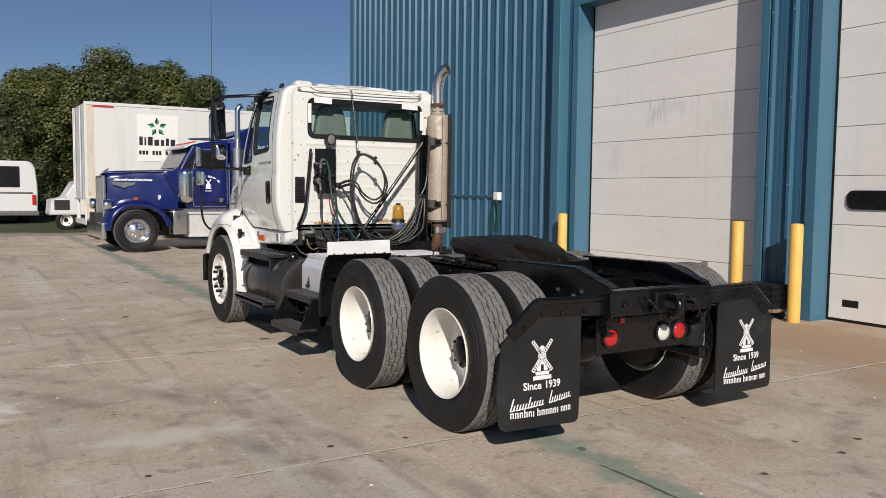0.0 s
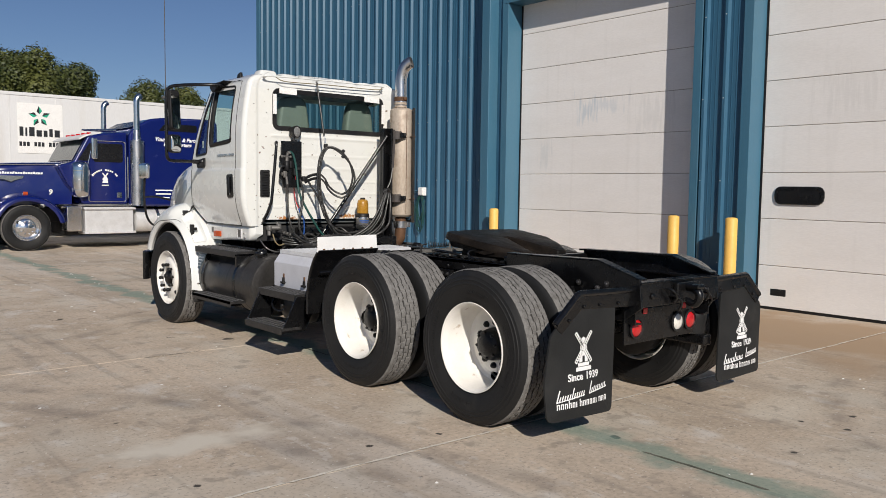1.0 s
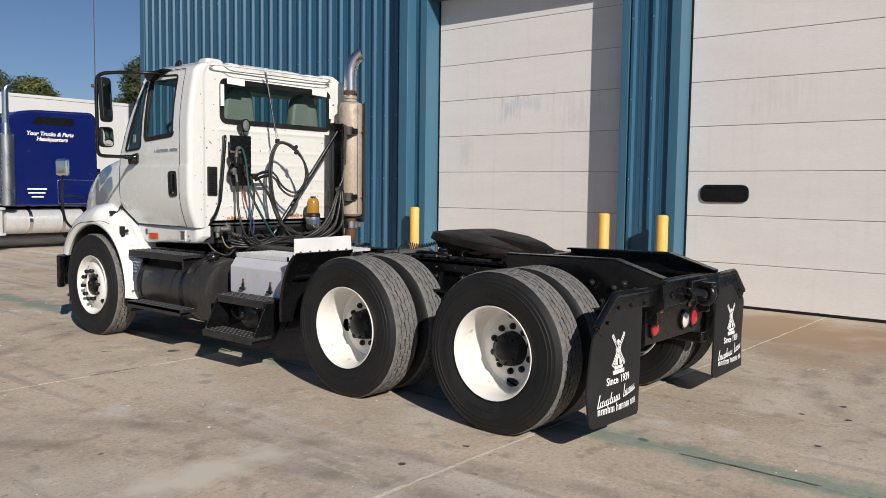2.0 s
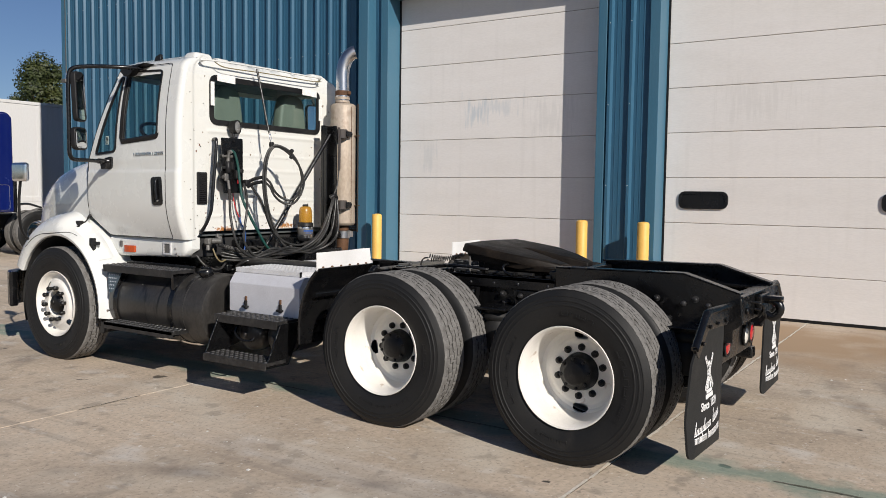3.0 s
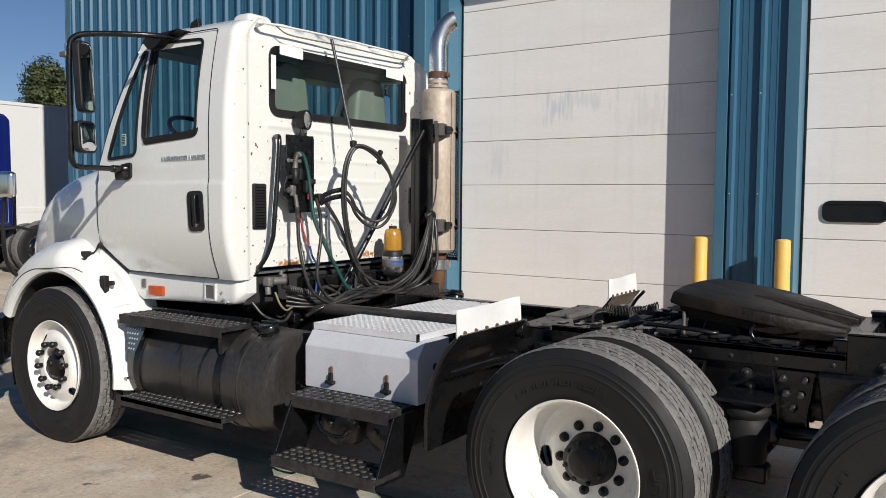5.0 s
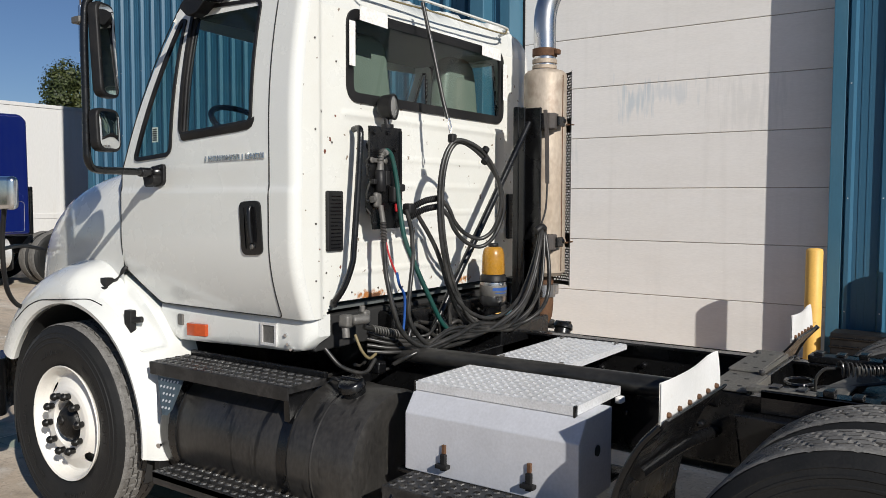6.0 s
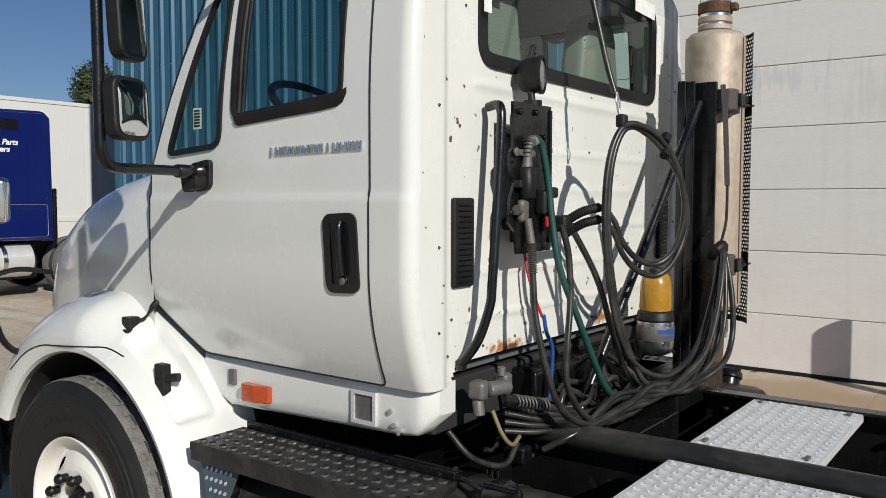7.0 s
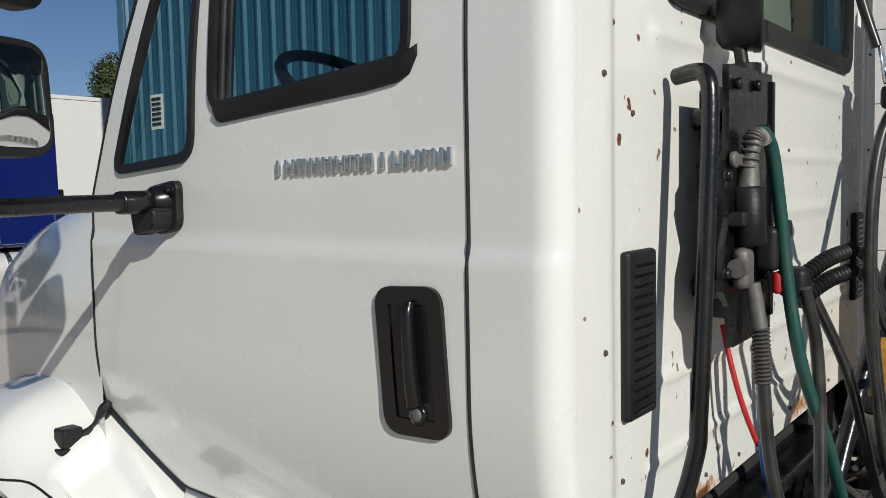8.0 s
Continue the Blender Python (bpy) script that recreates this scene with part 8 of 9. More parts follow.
    # white label coloured grey for the shade of the hoses before it
    part("can_label", Geo().revolve([(0.0734, 1.150), (0.0742, 1.152), (0.0742, 1.205), (0.0734, 1.207)], 28, pose(bx, by, 0) @ up), CAST, bowl, "label with blue bars, greyed for the shade of the hoses")
    for z0, z1, a0, a1 in ((1.180, 1.196, -150, -60), (1.164, 1.170, -140, -75)):
        part("label_bar", Geo().grid(lambda i, j: (bx + 0.0747 * math.cos(radians(a0 + (a1 - a0) * i / 10)), by + 0.0747 * math.sin(radians(a0 + (a1 - a0) * i / 10)), z0 + (z1 - z0) * j), 10, 1), BLUE_HOSE, bowl)


build_lines()


# ---- parked blue tractor, its nose towards -x ----
def build_blue_truck():
    t = thing("sleeper_tractor", 2, 17.3, 0, "shiny dark blue long-nose sleeper tractor with chrome trim parked", "truck")
    yn, yc, yf = 16.12, 17.32, 18.52
    rim = wheel_meshes(True, CHROME, "wheel", fine=False)
    rimr = wheel_meshes(False, CHROME, "wheel", fine=False)

    plain_tread = Geo().revolve([(0.500, -0.113), (0.513, -0.106), (0.5165, -0.07), (0.510, -0.068), (0.510, -0.064), (0.5175, -0.062), (0.5175, -0.004), (0.511, -0.003), (0.511, 0.003), (0.5175, 0.004), (0.5175, 0.062), (0.510, 0.064), (0.510, 0.068), (0.5165, 0.07), (0.513, 0.106), (0.500, 0.113)], 72).mesh("tread")
    plain_tread.materials.append(TREAD)

    def bwheel(x, y, out, r, hub):
        m = pose(x, y, 0.525, 0, 0, 90 if out < 0 else -90)
        w = put_in(at_pose(new("wheel", r), m), t)
        w["label"] = "polished wheel with oval hand holes"
        put_in(at_pose(new("tyre", TYRE), m), w)
        put_in(at_pose(new("tread", plain_tread), m), w)
        put_in(at_pose(new("hub", hub), m), w)

    hubm = Geo().revolve([(0.165, -0.10), (0.16, -0.125), (0.10, -0.15), (0.095, -0.17), (0.05, -0.185), (0.0001, -0.187)], 28)
    for k in range(10):
        a = 2 * math.pi * k / 10
        hubm.cyl((-0.11, 0.145 * math.cos(a), 0.145 * math.sin(a)), (-0.155, 0.145 * math.cos(a), 0.145 * math.sin(a)), 0.019, 8, bevel=0.006)
    hub = hubm.mesh("hub")
    hub.materials.append(CHROME)
    bwheel(-0.06, yn + 0.14, -1, rim, hub)
    bwheel(-0.06, yf - 0.14, 1, rim, hub)
    for x in (5.1, 6.45):
        bwheel(x, yn + 0.14, -1, rimr, HUB_REAR)
        bwheel(x, yf - 0.14, 1, rimr, HUB_REAR)
        bwheel(x, yn + 0.48, 1, rimr, HUB_REAR)
    # hood: long box tapering to the grille
    secs = [(-0.63, 0.56, 1.91, 0.90), (-0.55, 0.59, 1.965, 0.90), (-0.3, 0.64, 1.985, 1.0), (0.3, 0.74, 2.01, 1.05), (1.0, 0.86, 2.035, 1.05)]

    def hp(i, j):
        x, hw, zt, zb = secs[i]
        ring = [(-1.0, zb), (-1.0, zt - 0.16), (-0.96, zt - 0.06), (-0.85, zt - 0.01), (-0.4, zt + 0.015), (0.0, zt + 0.02), (0.4, zt + 0.015), (0.85, zt - 0.01), (0.96, zt - 0.06), (1.0, zt - 0.16), (1.0, zb)]
        return (x, yc + ring[j][0] * hw, ring[j][1])

    hood = part("hood", Geo().grid(hp, 4, 10), TRUCK_BLUE, t, "long glossy blue hood", 40, recalc=True)
    part("hood_strip", Geo().tube([(-0.6, yc - 0.575, 1.94), (0.3, yc - 0.745, 1.975), (1.0, yc - 0.865, 1.99)], 0.012, 6, 2), CHROME, hood)
    part("grille", Geo().box(-0.73, -0.63, yc - 0.53, yc + 0.53, 0.80, 1.87, 0.03), CHROME, t, "tall chrome grille")
    for k in range(16):
        part("grille_bar", Geo().box(-0.745, -0.725, yc - 0.44 + k * 0.057, yc - 0.42 + k * 0.057, 0.86, 1.80, 0.004), CHROME, t)
    part("ornament", Geo().prism([(-0.70, 1.92), (-0.52, 1.98), (-0.48, 2.06), (-0.54, 2.04)], "y", yc - 0.02, yc + 0.02, 0.005), CHROME, t)
    part("bumper", Geo().box(-0.87, -0.74, yn, yf, 0.33, 0.76, 0.05), CHROME, t, "deep chrome bumper")
    for y in (yn + 0.12, yf - 0.12):
        f = Geo()
        n = 26

        def fp(i, j, y=y):
            a = radians(2 + 168 * i / n)
            w = [(-0.15, 0.60), (-0.17, 0.64), (-0.13, 0.70), (0.0, 0.74), (0.12, 0.76), (0.26, 0.78)][j]
            sgn = 1 if y < yc else -1
            r = w[1] + 0.16 * ease(i / n, 0.0, 0.3) * 0
            back = max(0.0, i / n - 0.0)
            return (-0.06 - r * math.cos(a) * (1.0 if math.cos(a) > 0 else 1.18), y + sgn * w[0], 0.52 + r * math.sin(a) * 1.02)

        fo = part("fender", f.grid(fp, n, 5), TRUCK_BLUE, t, "sweeping blue front fender", 60, recalc=True)
        part("fender_lamp", Geo().box(-0.10, 0.0, y - 0.02, y + 0.04, 1.27, 1.34, 0.01), AMBER_LENS, fo)
    for y in (yn + 0.16, yf - 0.16):
        part("headlamp", Geo().cyl((-0.80, y, 1.15), (-0.60, y, 1.15), 0.14, 18, bevel=0.03), CHROME, t, "chrome headlamp pod")
    # cab
    cabp = [(0.62, 1.95), (0.98, 2.06), (1.30, 2.66), (1.62, 2.74), (2.22, 2.80), (2.22, 1.05), (1.16, 1.05), (1.05, 1.3), (0.85, 1.5)]
    body = part("cab", Geo().prism(cabp, "y", yn + 0.06, yf - 0.06, 0.05), TRUCK_BLUE, t, "glossy blue cab", 40, recalc=True)
    for y, d in ((yn + 0.052, -1), (yf - 0.052, 1)):
        def pane(loop, nm, mat, lift=0.0, label=""):
            g = Geo().add([(p[0], y + d * lift, p[1]) for p in loop], [tuple(range(len(loop)))])
            return part(nm, g, mat, body, label)
        win = rounded([(1.42, 2.06), (2.10, 2.06), (2.10, 2.50), (1.50, 2.50)], 0.06)
        pane(win, "side_window", BLACK_GLOSS, 0.004, "dark side window")
        pane(rounded([(1.06, 2.08), (1.34, 2.08), (1.38, 2.48), (1.33, 2.50)], 0.03), "vent_window", BLACK_GLOSS, 0.004)
        seam = rounded([(1.30, 1.12), (2.16, 1.12), (2.16, 2.56), (1.42, 2.56), (1.30, 2.05)], 0.06)
        part("door_trim", Geo().tube([(p[0], y + d * 0.004, p[1]) for p in seam], 0.010, 6, 1, closed=True), CHROME, body, "thin chrome door moulding")
        part("grab_bar", Geo().cyl((2.20, y + d * 0.05, 1.2), (2.20, y + d * 0.05, 2.2), 0.016, 8), CHROME, body)
        part("sill_strip", Geo().box(1.05, 4.5, min(y, y + d * 0.02), max(y, y + d * 0.02), 1.015, 1.065, 0.006), CHROME, body, "bright metal sill strip")
        part("door_badge", Geo().box(1.95, 2.06, min(y, y + d * 0.01), max(y, y + d * 0.01), 1.22, 1.34, 0.004), CHROME, body)
    part("windscreen", Geo().add([(0.975, yn + 0.2, 2.09), (0.975, yf - 0.2, 2.09), (1.262, yf - 0.22, 2.61), (1.262, yn + 0.22, 2.61)], [(0, 1, 2, 3)]), SCREEN, body, "dark windscreen")
    part("visor", Geo().prism([(1.12, 2.565), (1.30, 2.66), (1.42, 2.70), (1.42, 2.73), (1.28, 2.70), (1.11, 2.60)], "y", yn + 0.10, yf - 0.10, 0.006), TRAILER, body, "white drop visor", recalc=True)
    for k in range(5):
        part("roof_marker", Geo().box(1.36, 1.46, yn + 0.3 + k * 0.42, yn + 0.38 + k * 0.42, 2.70, 2.76, 0.015), RED_LENS, body)
    part("air_horn", Geo().cyl((1.35, yc - 0.5, 2.83), (2.15, yc - 0.5, 2.86), 0.022, 10, 0.05), CHROME, body)
    # sleeper
    sp = [(2.24, 2.76), (2.45, 2.98), (2.75, 3.15), (3.1, 3.20), (4.40, 3.23), (4.52, 3.12), (4.54, 1.00), (2.24, 1.00)]
    sl = part("sleeper", Geo().prism(sp, "y", yn, yf, 0.06), TRUCK_BLUE, t, "tall blue sleeper box", 40, recalc=True)
    for y, d in ((yn, -1), (yf, 1)):
        loop = rounded([(2.96, 2.87), (3.95, 2.87), (3.95, 3.05), (3.12, 3.05)], 0.05)
        part("sleeper_window", Geo().add([(p[0], y + d * 0.004, p[1]) for p in loop], [tuple(range(len(loop)))]), BLACK_GLOSS, sl, "dark sleeper window")
        hatch = rounded([(3.55, 1.06), (4.42, 1.06), (4.42, 1.62), (3.55, 1.62)], 0.06)
        part("hatch_line", Geo().tube([(p[0], y + d * 0.001, p[1]) for p in hatch], 0.005, 5, 1, closed=True), CHROME, sl, "thin hatch outline")
    tall = rounded([(2.40, 2.72), (2.80, 3.10), (2.55, 3.0)], 0.03)
    part("fairing_window", Geo().add([(2.36, yn + 0.25, 2.93), (2.36, yf - 0.25, 2.93), (2.66, yf - 0.3, 3.12), (2.66, yn + 0.3, 3.12)], [(0, 1, 2, 3)]), BLACK_GLOSS, sl)

    def sign(words, size, x, z, bold=0.004, shear=0.25):
        me = lettering(words, size, 0.001, shear, bold)
        for v in me.vertices:
            v.co = Vector((x + v.co.x, yn - 0.003 - v.co.z, z + v.co.y))
        return part("writing", me, PRINT, t, "white slanted lettering")

    sign("Your Trucks & Parts", 0.128, 3.40, 2.66, 0.0045)
    sign("Headquarters", 0.128, 3.44, 2.54, 0.0045)
    for x0, x1, z, nm in ((2.86, 3.30, 1.40, 0), (2.88, 3.26, 1.31, 0), (2.95, 3.22, 1.22, 0)):
        part("small_bar", Geo().box(x0, x1, yn - 0.006, yn - 0.002, z - 0.016, z + 0.016), PRINT, t, "small white bar of writing")
    for k in range(17):
        x0 = -0.48 + 0.052 * k
        side = yc - 0.562 - 0.171 * (x0 + 0.75)
        part("web_bar", Geo().prism([(x0, 1.742), (x0 + 0.040, 1.742), (x0 + 0.050, 1.785 + 0.012 * (k % 4 == 1)), (x0 + 0.010, 1.785 + 0.012 * (k % 4 == 1))], "y", side - 0.014, side + 0.02), PRINT, t)
    nine = lettering("9", 0.17, 0.002, 0.1, 0.004)
    for v in nine.vertices:
        v.co = Vector((0.55 + v.co.x, yc - 0.792 - v.co.z, 1.33 + v.co.y))
    part("writing", nine, PRINT, t, "white numeral")
    part("badge", Geo().prism([(-0.55, 1.70), (0.02, 1.70), (-0.02, 1.64), (-0.18, 1.60), (-0.26, 1.56), (-0.35, 1.60), (-0.52, 1.64)], "y", yc - 0.70, yc - 0.60), CHROME, t, "plain chrome badge shape")
    for k in range(14):
        a = radians(158 - 10.4 * k)
        if k in (6, 11):
            continue
        x, z = 1.675 + 0.30 * math.cos(a), 1.66 + 0.21 * math.sin(a)
        part("name_bar", Geo().box(-0.016, 0.016, -0.003, 0.003, -0.020, 0.020 + 0.010 * (k in (0, 7)), 0, Matrix.Translation((x, yn + 0.05, z)) @ Matrix.Rotation(-(a - math.pi / 2) * 0.6, 4, "Y")), PRINT, t)
    mill = Geo().prism([(1.61, 1.565), (1.75, 1.565), (1.735, 1.615), (1.71, 1.72), (1.65, 1.72), (1.625, 1.615)], "y", yn + 0.045, yn + 0.05)
    part("windmill_mark", mill, PRINT, t, "white windmill shape")
    part("windmill_sail", Geo().box(-0.10, 0.10, -0.003, 0.003, -0.013, 0.013, 0, Matrix.Translation((1.68, yn + 0.042, 1.72)) @ Matrix.Rotation(radians(50), 4, "Y")).box(-0.10, 0.10, -0.003, 0.003, -0.013, 0.013, 0, Matrix.Translation((1.68, yn + 0.041, 1.72)) @ Matrix.Rotation(radians(-50), 4, "Y")), PRINT, t)
    part("small_bar", Geo().box(1.60, 1.76, yn + 0.044, yn + 0.05, 1.50, 1.52), PRINT, t, "small white bar of writing")
    # chrome fittings along the side
    up = Matrix(((0, 1, 0, 0), (0, 0, 1, 0), (1, 0, 0, 0), (0, 0, 0, 1)))
    for y in (yn - 0.02, yf + 0.02):
        part("stack_pipe", Geo().tube([(2.42, y, 2.8), (2.42, y, 3.45), (2.43, y, 3.58), (2.47, y, 3.65), (2.53, y, 3.69)], 0.072, 16, 5), CHROME, t, "chrome exhaust stack")
        part("stack_guard", Geo().revolve([(0.10, 1.02), (0.165, 1.03), (0.165, 2.60), (0.10, 2.62), (0.08, 2.85)], 28, pose(2.42, y, 0) @ up), STACK, t, "bright perforated stack guard")
        ac = part("air_cleaner", Geo().revolve([(0.0001, 1.21), (0.13, 1.22), (0.188, 1.27), (0.20, 1.36), (0.20, 1.92), (0.19, 2.0), (0.13, 2.05), (0.0001, 2.06)], 32, pose(1.12, y + (0.06 if y < yc else -0.06), 0) @ up), CHROME, t, "polished round air cleaner")
        for z in (1.40, 1.62, 1.84):
            part("cleaner_band", Geo().revolve([(0.200, z - 0.012), (0.206, z - 0.01), (0.206, z + 0.01), (0.200, z + 0.012)], 32, pose(1.12, y + (0.06 if y < yc else -0.06), 0) @ up), CHROME, ac)
        part("mirror", Geo().box(1.36, 1.50, y - 0.02, y + 0.10, 2.12, 2.62, 0.03), CHROME, t, "tall chrome mirror")
        a, b = (yn + 0.02, yn + 0.5) if y < yc else (yf - 0.5, yf - 0.02)
        part("step_box", Geo().box(1.20, 2.33, a, b, 0.40, 0.95, 0.02), ALU, t, "bright aluminium step box")
        part("step_lip", Geo().box(1.17, 2.37, a - 0.05, b, 0.93, 0.99, 0.01), ALU, t)
        part("step_lip", Geo().box(1.17, 2.37, a - 0.05, b, 0.355, 0.41, 0.01), ALU, t)
        part("front_box", Geo().box(0.80, 1.15, a + 0.02, b, 0.42, 1.02, 0.03), CHROME, t)
        m = Matrix.Translation((2.40, (a + b) / 2 + 0.05, 0.66))
        tk = part("fuel_tank", Geo().revolve([(0.0001, 0.0), (0.26, 0.0), (0.29, 0.02), (0.29, 1.78), (0.26, 1.80), (0.0001, 1.80)], 36, m), ALU, t, "polished round fuel tank")
        for x in (2.95, 3.7):
            part("tank_strap", Geo().revolve([(0.291, -0.04), (0.297, -0.038), (0.297, 0.038), (0.291, 0.04)], 36, Matrix.Translation((x, (a + b) / 2 + 0.05, 0.66))), CHROME, tk)
    part("frame", Geo().box(-0.9, 7.1, yc - 0.45, yc + 0.45, 0.62, 0.95, 0.02), SHADOW_GREY, t)
    part("underbody", Geo().box(0.9, 4.5, yn + 0.55, yf - 0.55, 0.30, 0.95, 0.05), SHADOW_GREY, t)
    part("rear_quarter", Geo().box(4.55, 4.62, yn + 0.05, yf - 0.05, 1.0, 1.9, 0.02), BLACK, t)


build_blue_truck()


def build_trailer():
    y0, y1, x0, x1 = 21.40, 24.0, -0.48, 15.5
    t = thing("box_trailer", 6, 22.7, 0, "long white sheet-sided box trailer parked behind the blue tractor", "trailer")
    part("box", Geo().box(x0, x1, y0, y1, 1.20, 4.06, 0.03), TRAILER, t)
    part("top_rail", Geo().box(x0 - 0.01, x1, y0 - 0.02, y0, 3.99, 4.08, 0.006), TRAILER, t)
    part("bottom_rail", Geo().box(x0 - 0.01, x1, y0 - 0.02, y0, 1.17, 1.30, 0.006), TRAILER, t)
    for k in range(13):
        x = x0 + 0.02 + k * 1.23
        part("post_strip", Geo().box(x, x + 0.03, y0 - 0.008, y0 - 0.001, 1.30, 3.99), TRAILER, t)
    for y in (y0, y1 - 0.06):
        part("corner_post", Geo().box(x0 - 0.02, x0 + 0.04, y - 0.01, y + 0.07, 1.15, 4.08, 0.008), TRAILER, t)
    part("nose_corner", Geo().prism(rounded([(x0 - 0.025, y0 - 0.006), (x0 + 0.24, y0 - 0.006), (x0 + 0.24, y0 + 0.02), (x0 - 0.012, y0 + 0.05)], 0.012), "z", 1.30, 4.0), CREAM, t, "yellowed corner panel", recalc=True)
    part("rusty_sill", Geo().box(x0 - 0.03, x0 + 0.62, y0 - 0.03, y0 - 0.021, 1.02, 1.26, 0.004), CREAM, t, "rust-stained lower panel")
    part("leg_panel", Geo().box(x0 + 0.02, x0 + 0.22, y0 - 0.02, y0 + 0.05, 0.25, 1.02, 0.01), CREAM, t)
    for y in (y0 + 0.7, y0 + 1.9):
        part("lock_rod", Geo().cyl((x0 - 0.05, y, 1.25), (x0 - 0.05, y, 4.0), 0.018, 8), ALU, t)
    part("under_bumper", Geo().box(x0, x0 + 0.12, y0 + 0.1, y1 - 0.1, 0.45, 0.60, 0.01), TRAILER, t)
    for y in (y0 + 0.35, y1 - 0.45):
        part("bumper_leg", Geo().box(x0 + 0.01, x0 + 0.11, y, y + 0.10, 0.45, 1.2, 0.01), TRAILER, t)
        part("support_leg", Geo().box(6.0, 6.12, y, y + 0.12, 0.02, 1.2, 0.01), BLACK, t)
    part("side_skirt", Geo().box(6.6, 12.0, y0 - 0.01, y0 + 0.03, 0.62, 1.17, 0.01), TRAILER, t, "white lower side skirt")
    part("chassis", Geo().box(x0 + 0.2, x1, y0 + 0.7, y1 - 0.7, 0.75, 1.2, 0.02), SHADOW_GREY, t)
    for x in (0.75, 2.05):
        for y, out in ((y0 + 0.16, 1), (y1 - 0.16, -1)):
            m = pose(x, y, 0.515, 0, 0, 90 if out > 0 else -90)
            w = put_in(at_pose(new("wheel", FAR_RIM), m), t)
            put_in(at_pose(new("tyre", TYRE), m), w)
    part("sign_panel", Geo().box(0.98, 2.18, y0 - 0.014, y0 - 0.009, 2.38, 3.79), PAPER, t, "smooth white sign panel")
    for k in range(5):
        a = radians(90 + 72 * k)
        c = Vector((1.56 + 0.17 * math.cos(a), 3.42 + 0.17 * math.sin(a)))
        d, e = Vector((math.cos(a), math.sin(a))), Vector((-math.sin(a), math.cos(a)))
        p = [c - d * 0.10, c - d * 0.02 + e * 0.075, c + d * 0.13 + e * 0.02, c + d * 0.02 - e * 0.0]
        part("star_arm", Geo().prism([(v.x, v.y) for v in p], "y", y0 - 0.020, y0 - 0.015), GREEN_MARK if k % 2 else BLACK_MARK, t, "arm of a star shape")
        p = [c - d * 0.10, c + d * 0.02, c + d * 0.13 + e * 0.02, c - d * 0.0 - e * 0.07]
        part("star_arm", Geo().prism([(v.x, v.y) for v in p], "y", y0 - 0.020, y0 - 0.015), BLACK_MARK if k % 2 else GREEN_MARK, t, "arm of a star shape")
    x = 1.03
    for w, h in ((0.10, 0.26), (0.05, 0.24), (0.14, 0.26), (0.14, 0.18), (0.10, 0.18), (0.09, 0.23), (0.14, 0.20)):
        part("name_bar", Geo().box(x, x + w, y0 - 0.020, y0 - 0.015, 2.86, 2.86 + h), BLACK_MARK, t, "black bar of a name")
        x += w + 0.05
    x = 1.02
    for k in range(12):
        if k not in (3, 7):
            part("number_bar", Geo().box(x, x + 0.07, y0 - 0.020, y0 - 0.015, 2.58, 2.70), BLACK_MARK, t, "black bar of a number")
        x += 0.097
    part("red_mark", Geo().prism([(-0.30, 3.93), (0.35, 3.93), (0.30, 3.99), (-0.22, 4.0)], "y", y0 - 0.012, y0 - 0.006), RED_PAINT, t, "faded red mark")


build_trailer()


def build_van():
    v = thing("white_van", -2.3, 33, 0, "white high-roof van with dark rear window", "van")
    body = part("body", Geo().prism(rounded([(-3.7, 0.42), (-0.93, 0.42), (-0.90, 1.5), (-1.0, 2.42), (-1.2, 2.58), (-3.4, 2.58), (-3.65, 2.4)], 0.12), "y", 31.5, 36.5, 0.06), TRAILER, v, recalc=True)
    part("rear_window", Geo().box(-3.40, -1.55, 31.46, 31.5, 1.55, 2.36, 0.015), BLACK_GLOSS, body, "dark window band")
    part("bumper", Geo().box(-3.75, -0.88, 31.3, 31.5, 0.42, 0.62, 0.04), CAST, body)
    part("trim_strip", Geo().box(-3.5, -1.1, 31.47, 31.5, 1.30, 1.36, 0.006), CAST, body)
    for x in (-3.55, -1.05):
        part("tail_lamp", Geo().box(x - 0.07, x + 0.07, 31.46, 31.5, 0.85, 1.25, 0.015), RED_LENS, body)
    for x in (-3.4, -1.3):
        for y in (32.4, 35.6):
            part("wheel", Geo().cyl((x - 0.1, y, 0.36), (x + 0.1, y, 0.36), 0.36, 24, bevel=0.04), RUBBER, v)
    p = thing("white_pickup", 0.4, 28.6, 0, "small white utility truck seen under the trailer end", "truck")
    bd = part("body", Geo().prism(rounded([(-0.85, 0.55), (2.6, 0.55), (2.6, 1.15), (1.5, 1.2), (1.1, 1.75), (0.0, 1.78), (-0.35, 1.2), (-0.8, 1.1)], 0.06), "y", 27.8, 29.5, 0.05), TRAILER, p, recalc=True)
    part("side_window", Geo().prism([(-0.05, 1.22), (1.05, 1.22), (0.85, 1.68), (0.1, 1.68)], "y", 27.77, 27.8), BLACK_GLOSS, bd)
    part("engine_bay", Geo().box(-0.7, -0.2, 27.77, 27.8, 0.75, 1.1), SHADOW_GREY, bd)
    for x in (-0.3, 1.9):
        w = put_in(at_pose(new("wheel", FAR_RIM), pose(x, 27.93, 0.36, 0, 0, 90) @ Matrix.Diagonal((0.7, 0.7, 0.7, 1))), p)
        put_in(at_pose(new("tyre", TYRE), pose(x, 27.93, 0.36, 0, 0, 90) @ Matrix.Diagonal((0.7, 0.7, 0.7, 1))), w)


build_van()


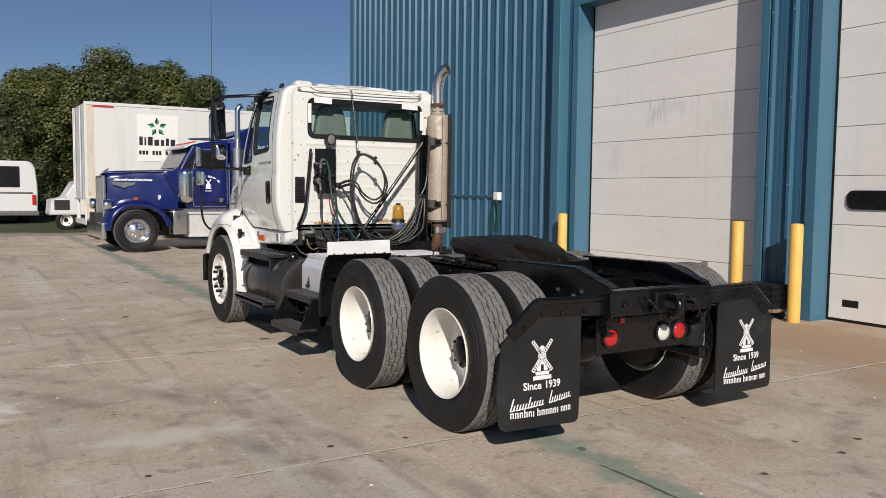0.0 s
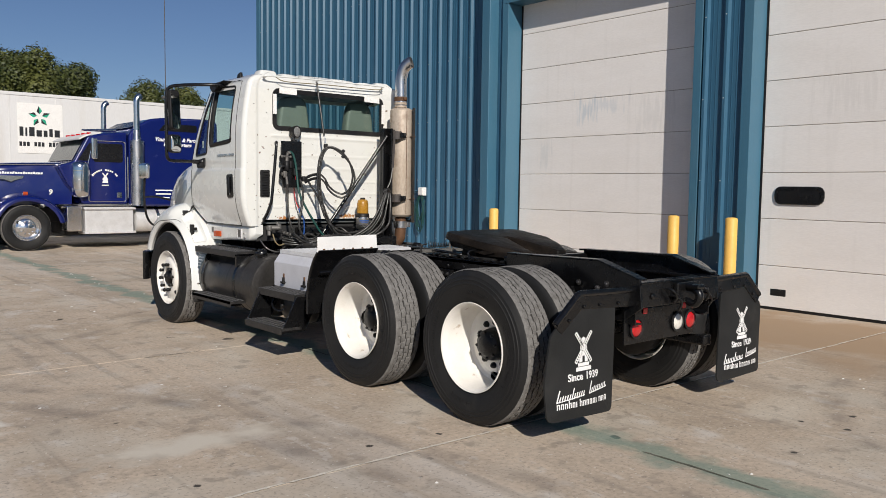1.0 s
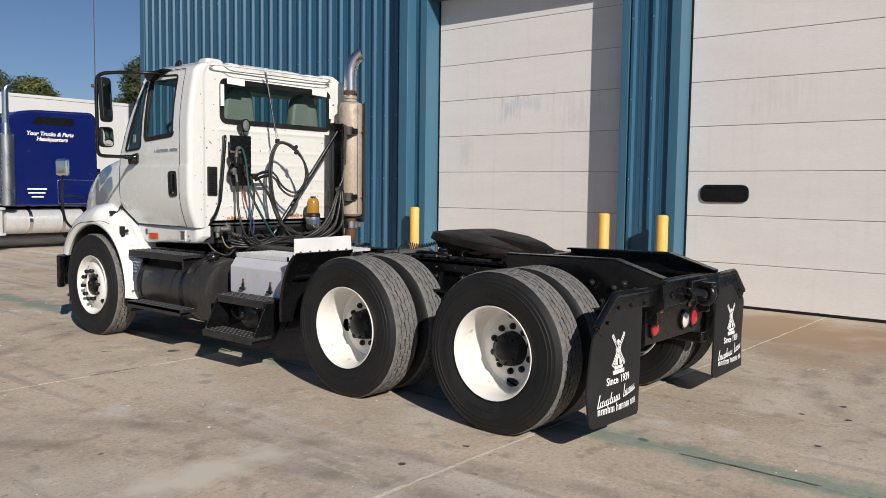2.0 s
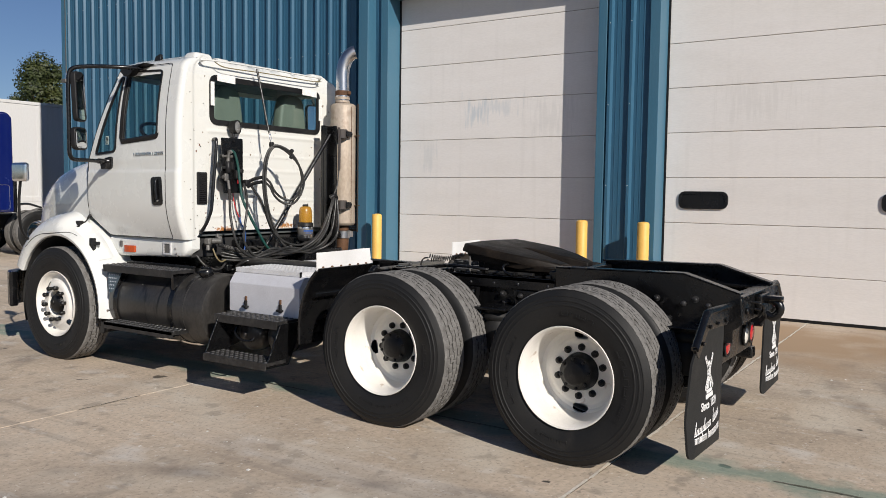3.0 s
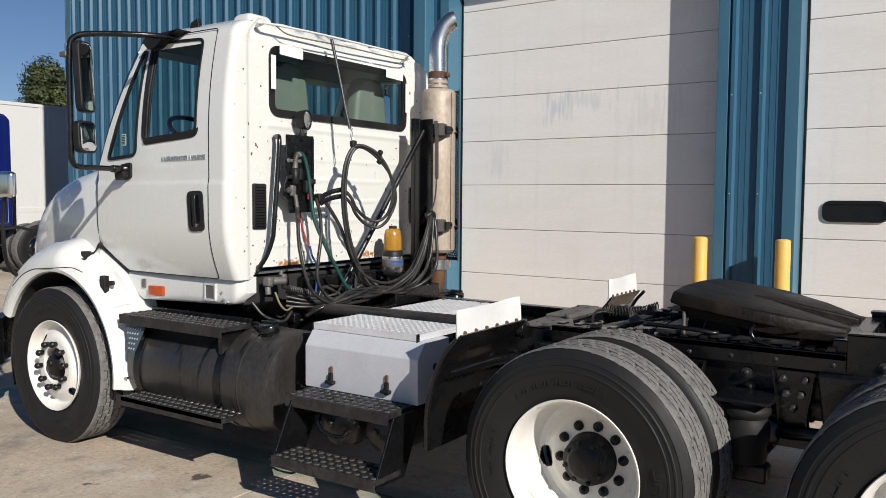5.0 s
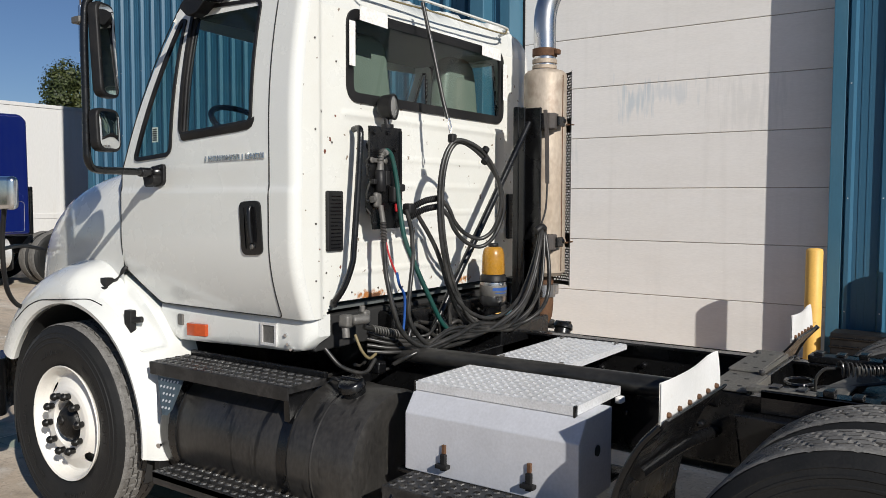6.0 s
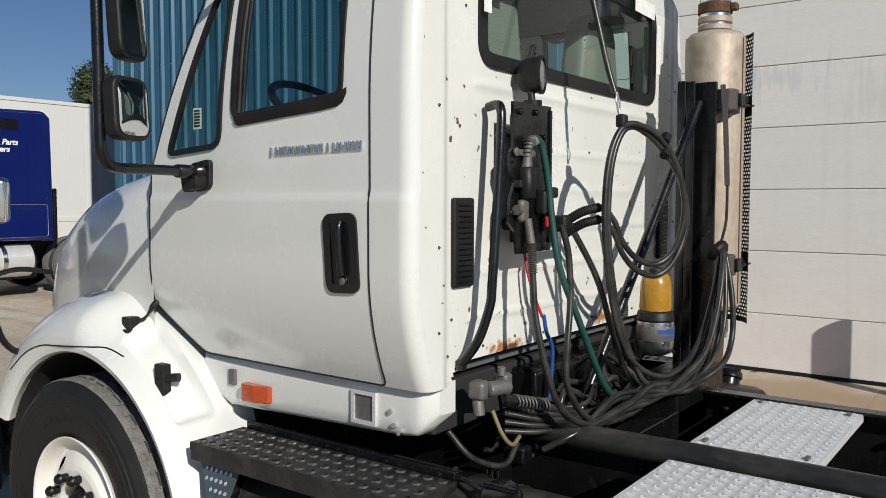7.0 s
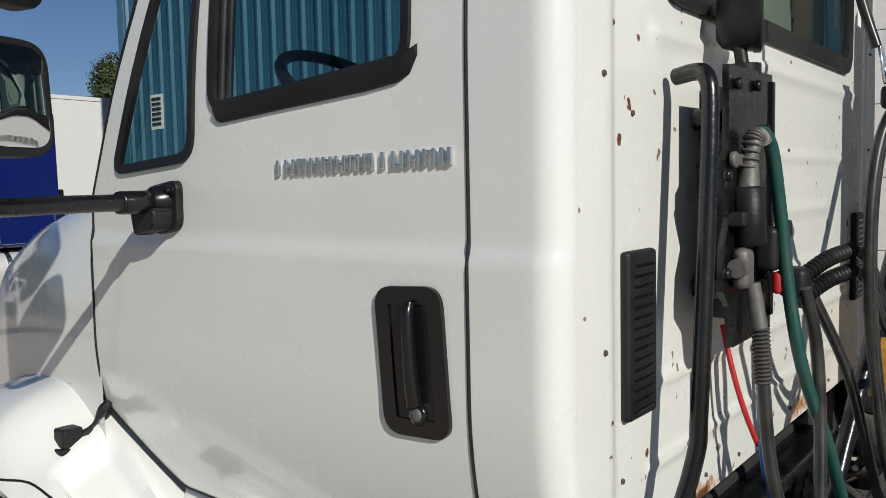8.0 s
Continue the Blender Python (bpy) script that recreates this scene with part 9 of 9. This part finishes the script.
# ---- trees and verge ----
def leaf_crown(seed, h, spread, clumps, leaves):
    """Leaves in lumps of many sizes, set on an uneven crown so that dark gaps stay between them."""
    rng = random.Random(seed)
    verts, faces, centres = [], [], []
    for _ in range(clumps):
        f = 0.14 + 0.84 * rng.random() ** 0.75
        a = rng.uniform(0, 2 * math.pi)
        lobe = 1 + 0.22 * math.sin(3 * a + seed) + 0.13 * math.sin(5 * a + 9 * f)
        r = spread * (0.50 + 0.80 * math.sin(math.pi * min(1, 0.16 + 0.80 * f))) * (1.05 - 0.60 * f) * lobe
        d = r * rng.uniform(0.45, 1.0) ** 0.6
        centres.append((d * math.cos(a), d * math.sin(a), h * f, rng.choice((0.35, 0.5, 0.7, 0.95, 1.25)) * (1.15 - 0.35 * f)))
    total = sum(c[3] ** 2 for c in centres)
    for cx, cy, cz, cr in centres:
        for _ in range(int(clumps * leaves * cr * cr / total)):
            u = Vector((rng.gauss(0, 1), rng.gauss(0, 1), rng.gauss(0, 0.75) + 0.25)).normalized() * cr * rng.uniform(0.5, 1.0) ** 0.5 * rng.choice((1, 1, 1, 1.18))
            p = Vector((cx, cy, cz)) + u
            n = (u.normalized() + Vector((rng.uniform(-0.5, 0.5), rng.uniform(-0.5, 0.5), rng.uniform(-0.2, 0.6)))).normalized()
            a = n.cross(Vector((0.3, 0.2, 0.9))).normalized()
            b = n.cross(a)
            s = rng.uniform(0.05, 0.125)
            k = len(verts)
            verts += [p + a * s, p + b * s * 0.7, p - a * s, p - b * s * 0.7]
            faces.append((k, k + 1, k + 2, k + 3))
    me = bpy.data.meshes.new("crown")
    me.from_pydata([tuple(v) for v in verts], [], faces)
    return me, centres


def build_trees():
    made = []
    for seed, h, spread, mat in ((1, 10.0, 3.0, LEAF), (2, 9.2, 3.4, LEAF_DARK), (3, 10.6, 2.7, LEAF)):
        t = thing("tree", 0, 0, 0, "leafy green broadleaf tree at the lot's far edge", "tree", "trees behind the lot")
        me, centres = leaf_crown(seed, h, spread, 120, 265)
        me.materials.append(mat)
        trunk = Geo().tube([(0, 0, -0.1), (0.08, 0.05, h * 0.25), (-0.05, 0.1, h * 0.5), (0.05, 0, h * 0.8)], 0.2, 10, 5, radii=lambda f: 0.22 * (1 - 0.8 * f))
        part("trunk", trunk, BARK, t)
        for cx, cy, cz, _ in centres[::6]:
            z0 = max(0.8, cz * 0.6)
            part("limb", Geo().tube([(0, 0, z0), (cx * 0.5, cy * 0.5, z0 + (cz - z0) * 0.6), (cx, cy, cz)], 0.06, 6, 3, radii=lambda f: 0.08 * (1 - 0.8 * f)), BARK, t)
        part("crown", me, mat, t, "uneven crown of small leaves")
        made.append(t)
    # azimuth from the first eye (degrees from +y), distance, height factor
    rows = [(0, 50, 0.76), (3.0, 46, 0.74), (5.6, 50, 0.80), (8.0, 47, 0.86), (10.2, 51, 0.88), (12.6, 49, 0.86), (14.8, 52, 0.82), (17.0, 55, 0.62), (19.3, 60, 0.70), (21.6, 58, 0.72), (-3, 52, 0.76), (1.5, 56, 0.74), (4.3, 56, 0.80), (7.0, 57, 0.85), (9.2, 57, 0.90), (11.5, 58, 0.86)]
    rng = random.Random(5)
    spots = []
    for az, d, k in rows:
        spots.append((-3.93 + d * math.sin(radians(az)), -4.5 + d * math.cos(radians(az)), 0.93 * k * d / 50))
    spots += [(28.7, 55.5, 1.14), (33.0, 58, 0.9), (36, 60, 0.85), (-7, 47, 0.75)]
    for i in range(14):
        spots.append((-8 + i * 2.6, 61 + rng.uniform(-2, 3), 0.60))
    first = []
    thin, centres = leaf_crown(8, 9.5, 3.2, 70, 110)
    thin.materials.append(LEAF_DARK)
    back = thing("tree", 0, 0, 0, "dark leafy tree in the back row beyond the lot", "tree", "trees behind the lot")
    part("trunk", Geo().tube([(0, 0, -0.1), (0.06, 0.05, 2.6), (-0.05, 0.08, 7.2)], 0.2, 8, 4, radii=lambda f: 0.2 * (1 - 0.8 * f)), BARK, back)
    part("crown", thin, LEAF_DARK, back, "uneven crown of small leaves")
    for n, (x, y, k) in enumerate(spots):
        m = pose(x, y, 0, 0, 0, rng.uniform(0, 360)) @ Matrix.Diagonal((min(k, 1.02) * (0.92 if 1.1 < k < 1.15 else 1.02), min(k, 1.02) * (0.92 if 1.1 < k < 1.15 else 1.02), k, 1))
        if n < 3:
            first.append(m)
        else:
            copy_thing(back if n >= 20 else made[n % 3], m)
    for t, m in zip(made, first):
        t.matrix_basis = m
    back.matrix_basis = pose(27.0, 62.0, 0) @ Matrix.Diagonal((0.8, 0.8, 0.62, 1))
    brush = leaf_crown(9, 3.0, 2.6, 40, 90)[0]
    brush.materials.append(LEAF_DARK)
    for i in range(22):
        b = tagged(new("bush", brush), "dense dark green bush below the trees", "bush", "bushes below the trees")
        b.matrix_basis = pose(-9 + i * 2.1, 42.5 + rng.uniform(-1, 4), 0, 0, 0, rng.uniform(0, 360)) @ Matrix.Diagonal((1, 1, rng.uniform(0.7, 1.1), 1))
    g = Geo().grid(lambda i, j: (-40 + 2.5 * i, 26.5 + 2.0 * j, -0.018 + 0.10 * noise.noise(Vector((i * 0.7, j * 0.9, 0))) + 0.12 * min(1, j / 3)), 40, 18)
    tagged(part("grass_verge", g, GRASS, None), "rough grass verge along the lot's far edge", "grass", kind="stuff")


build_trees()


build_slabs(ground)
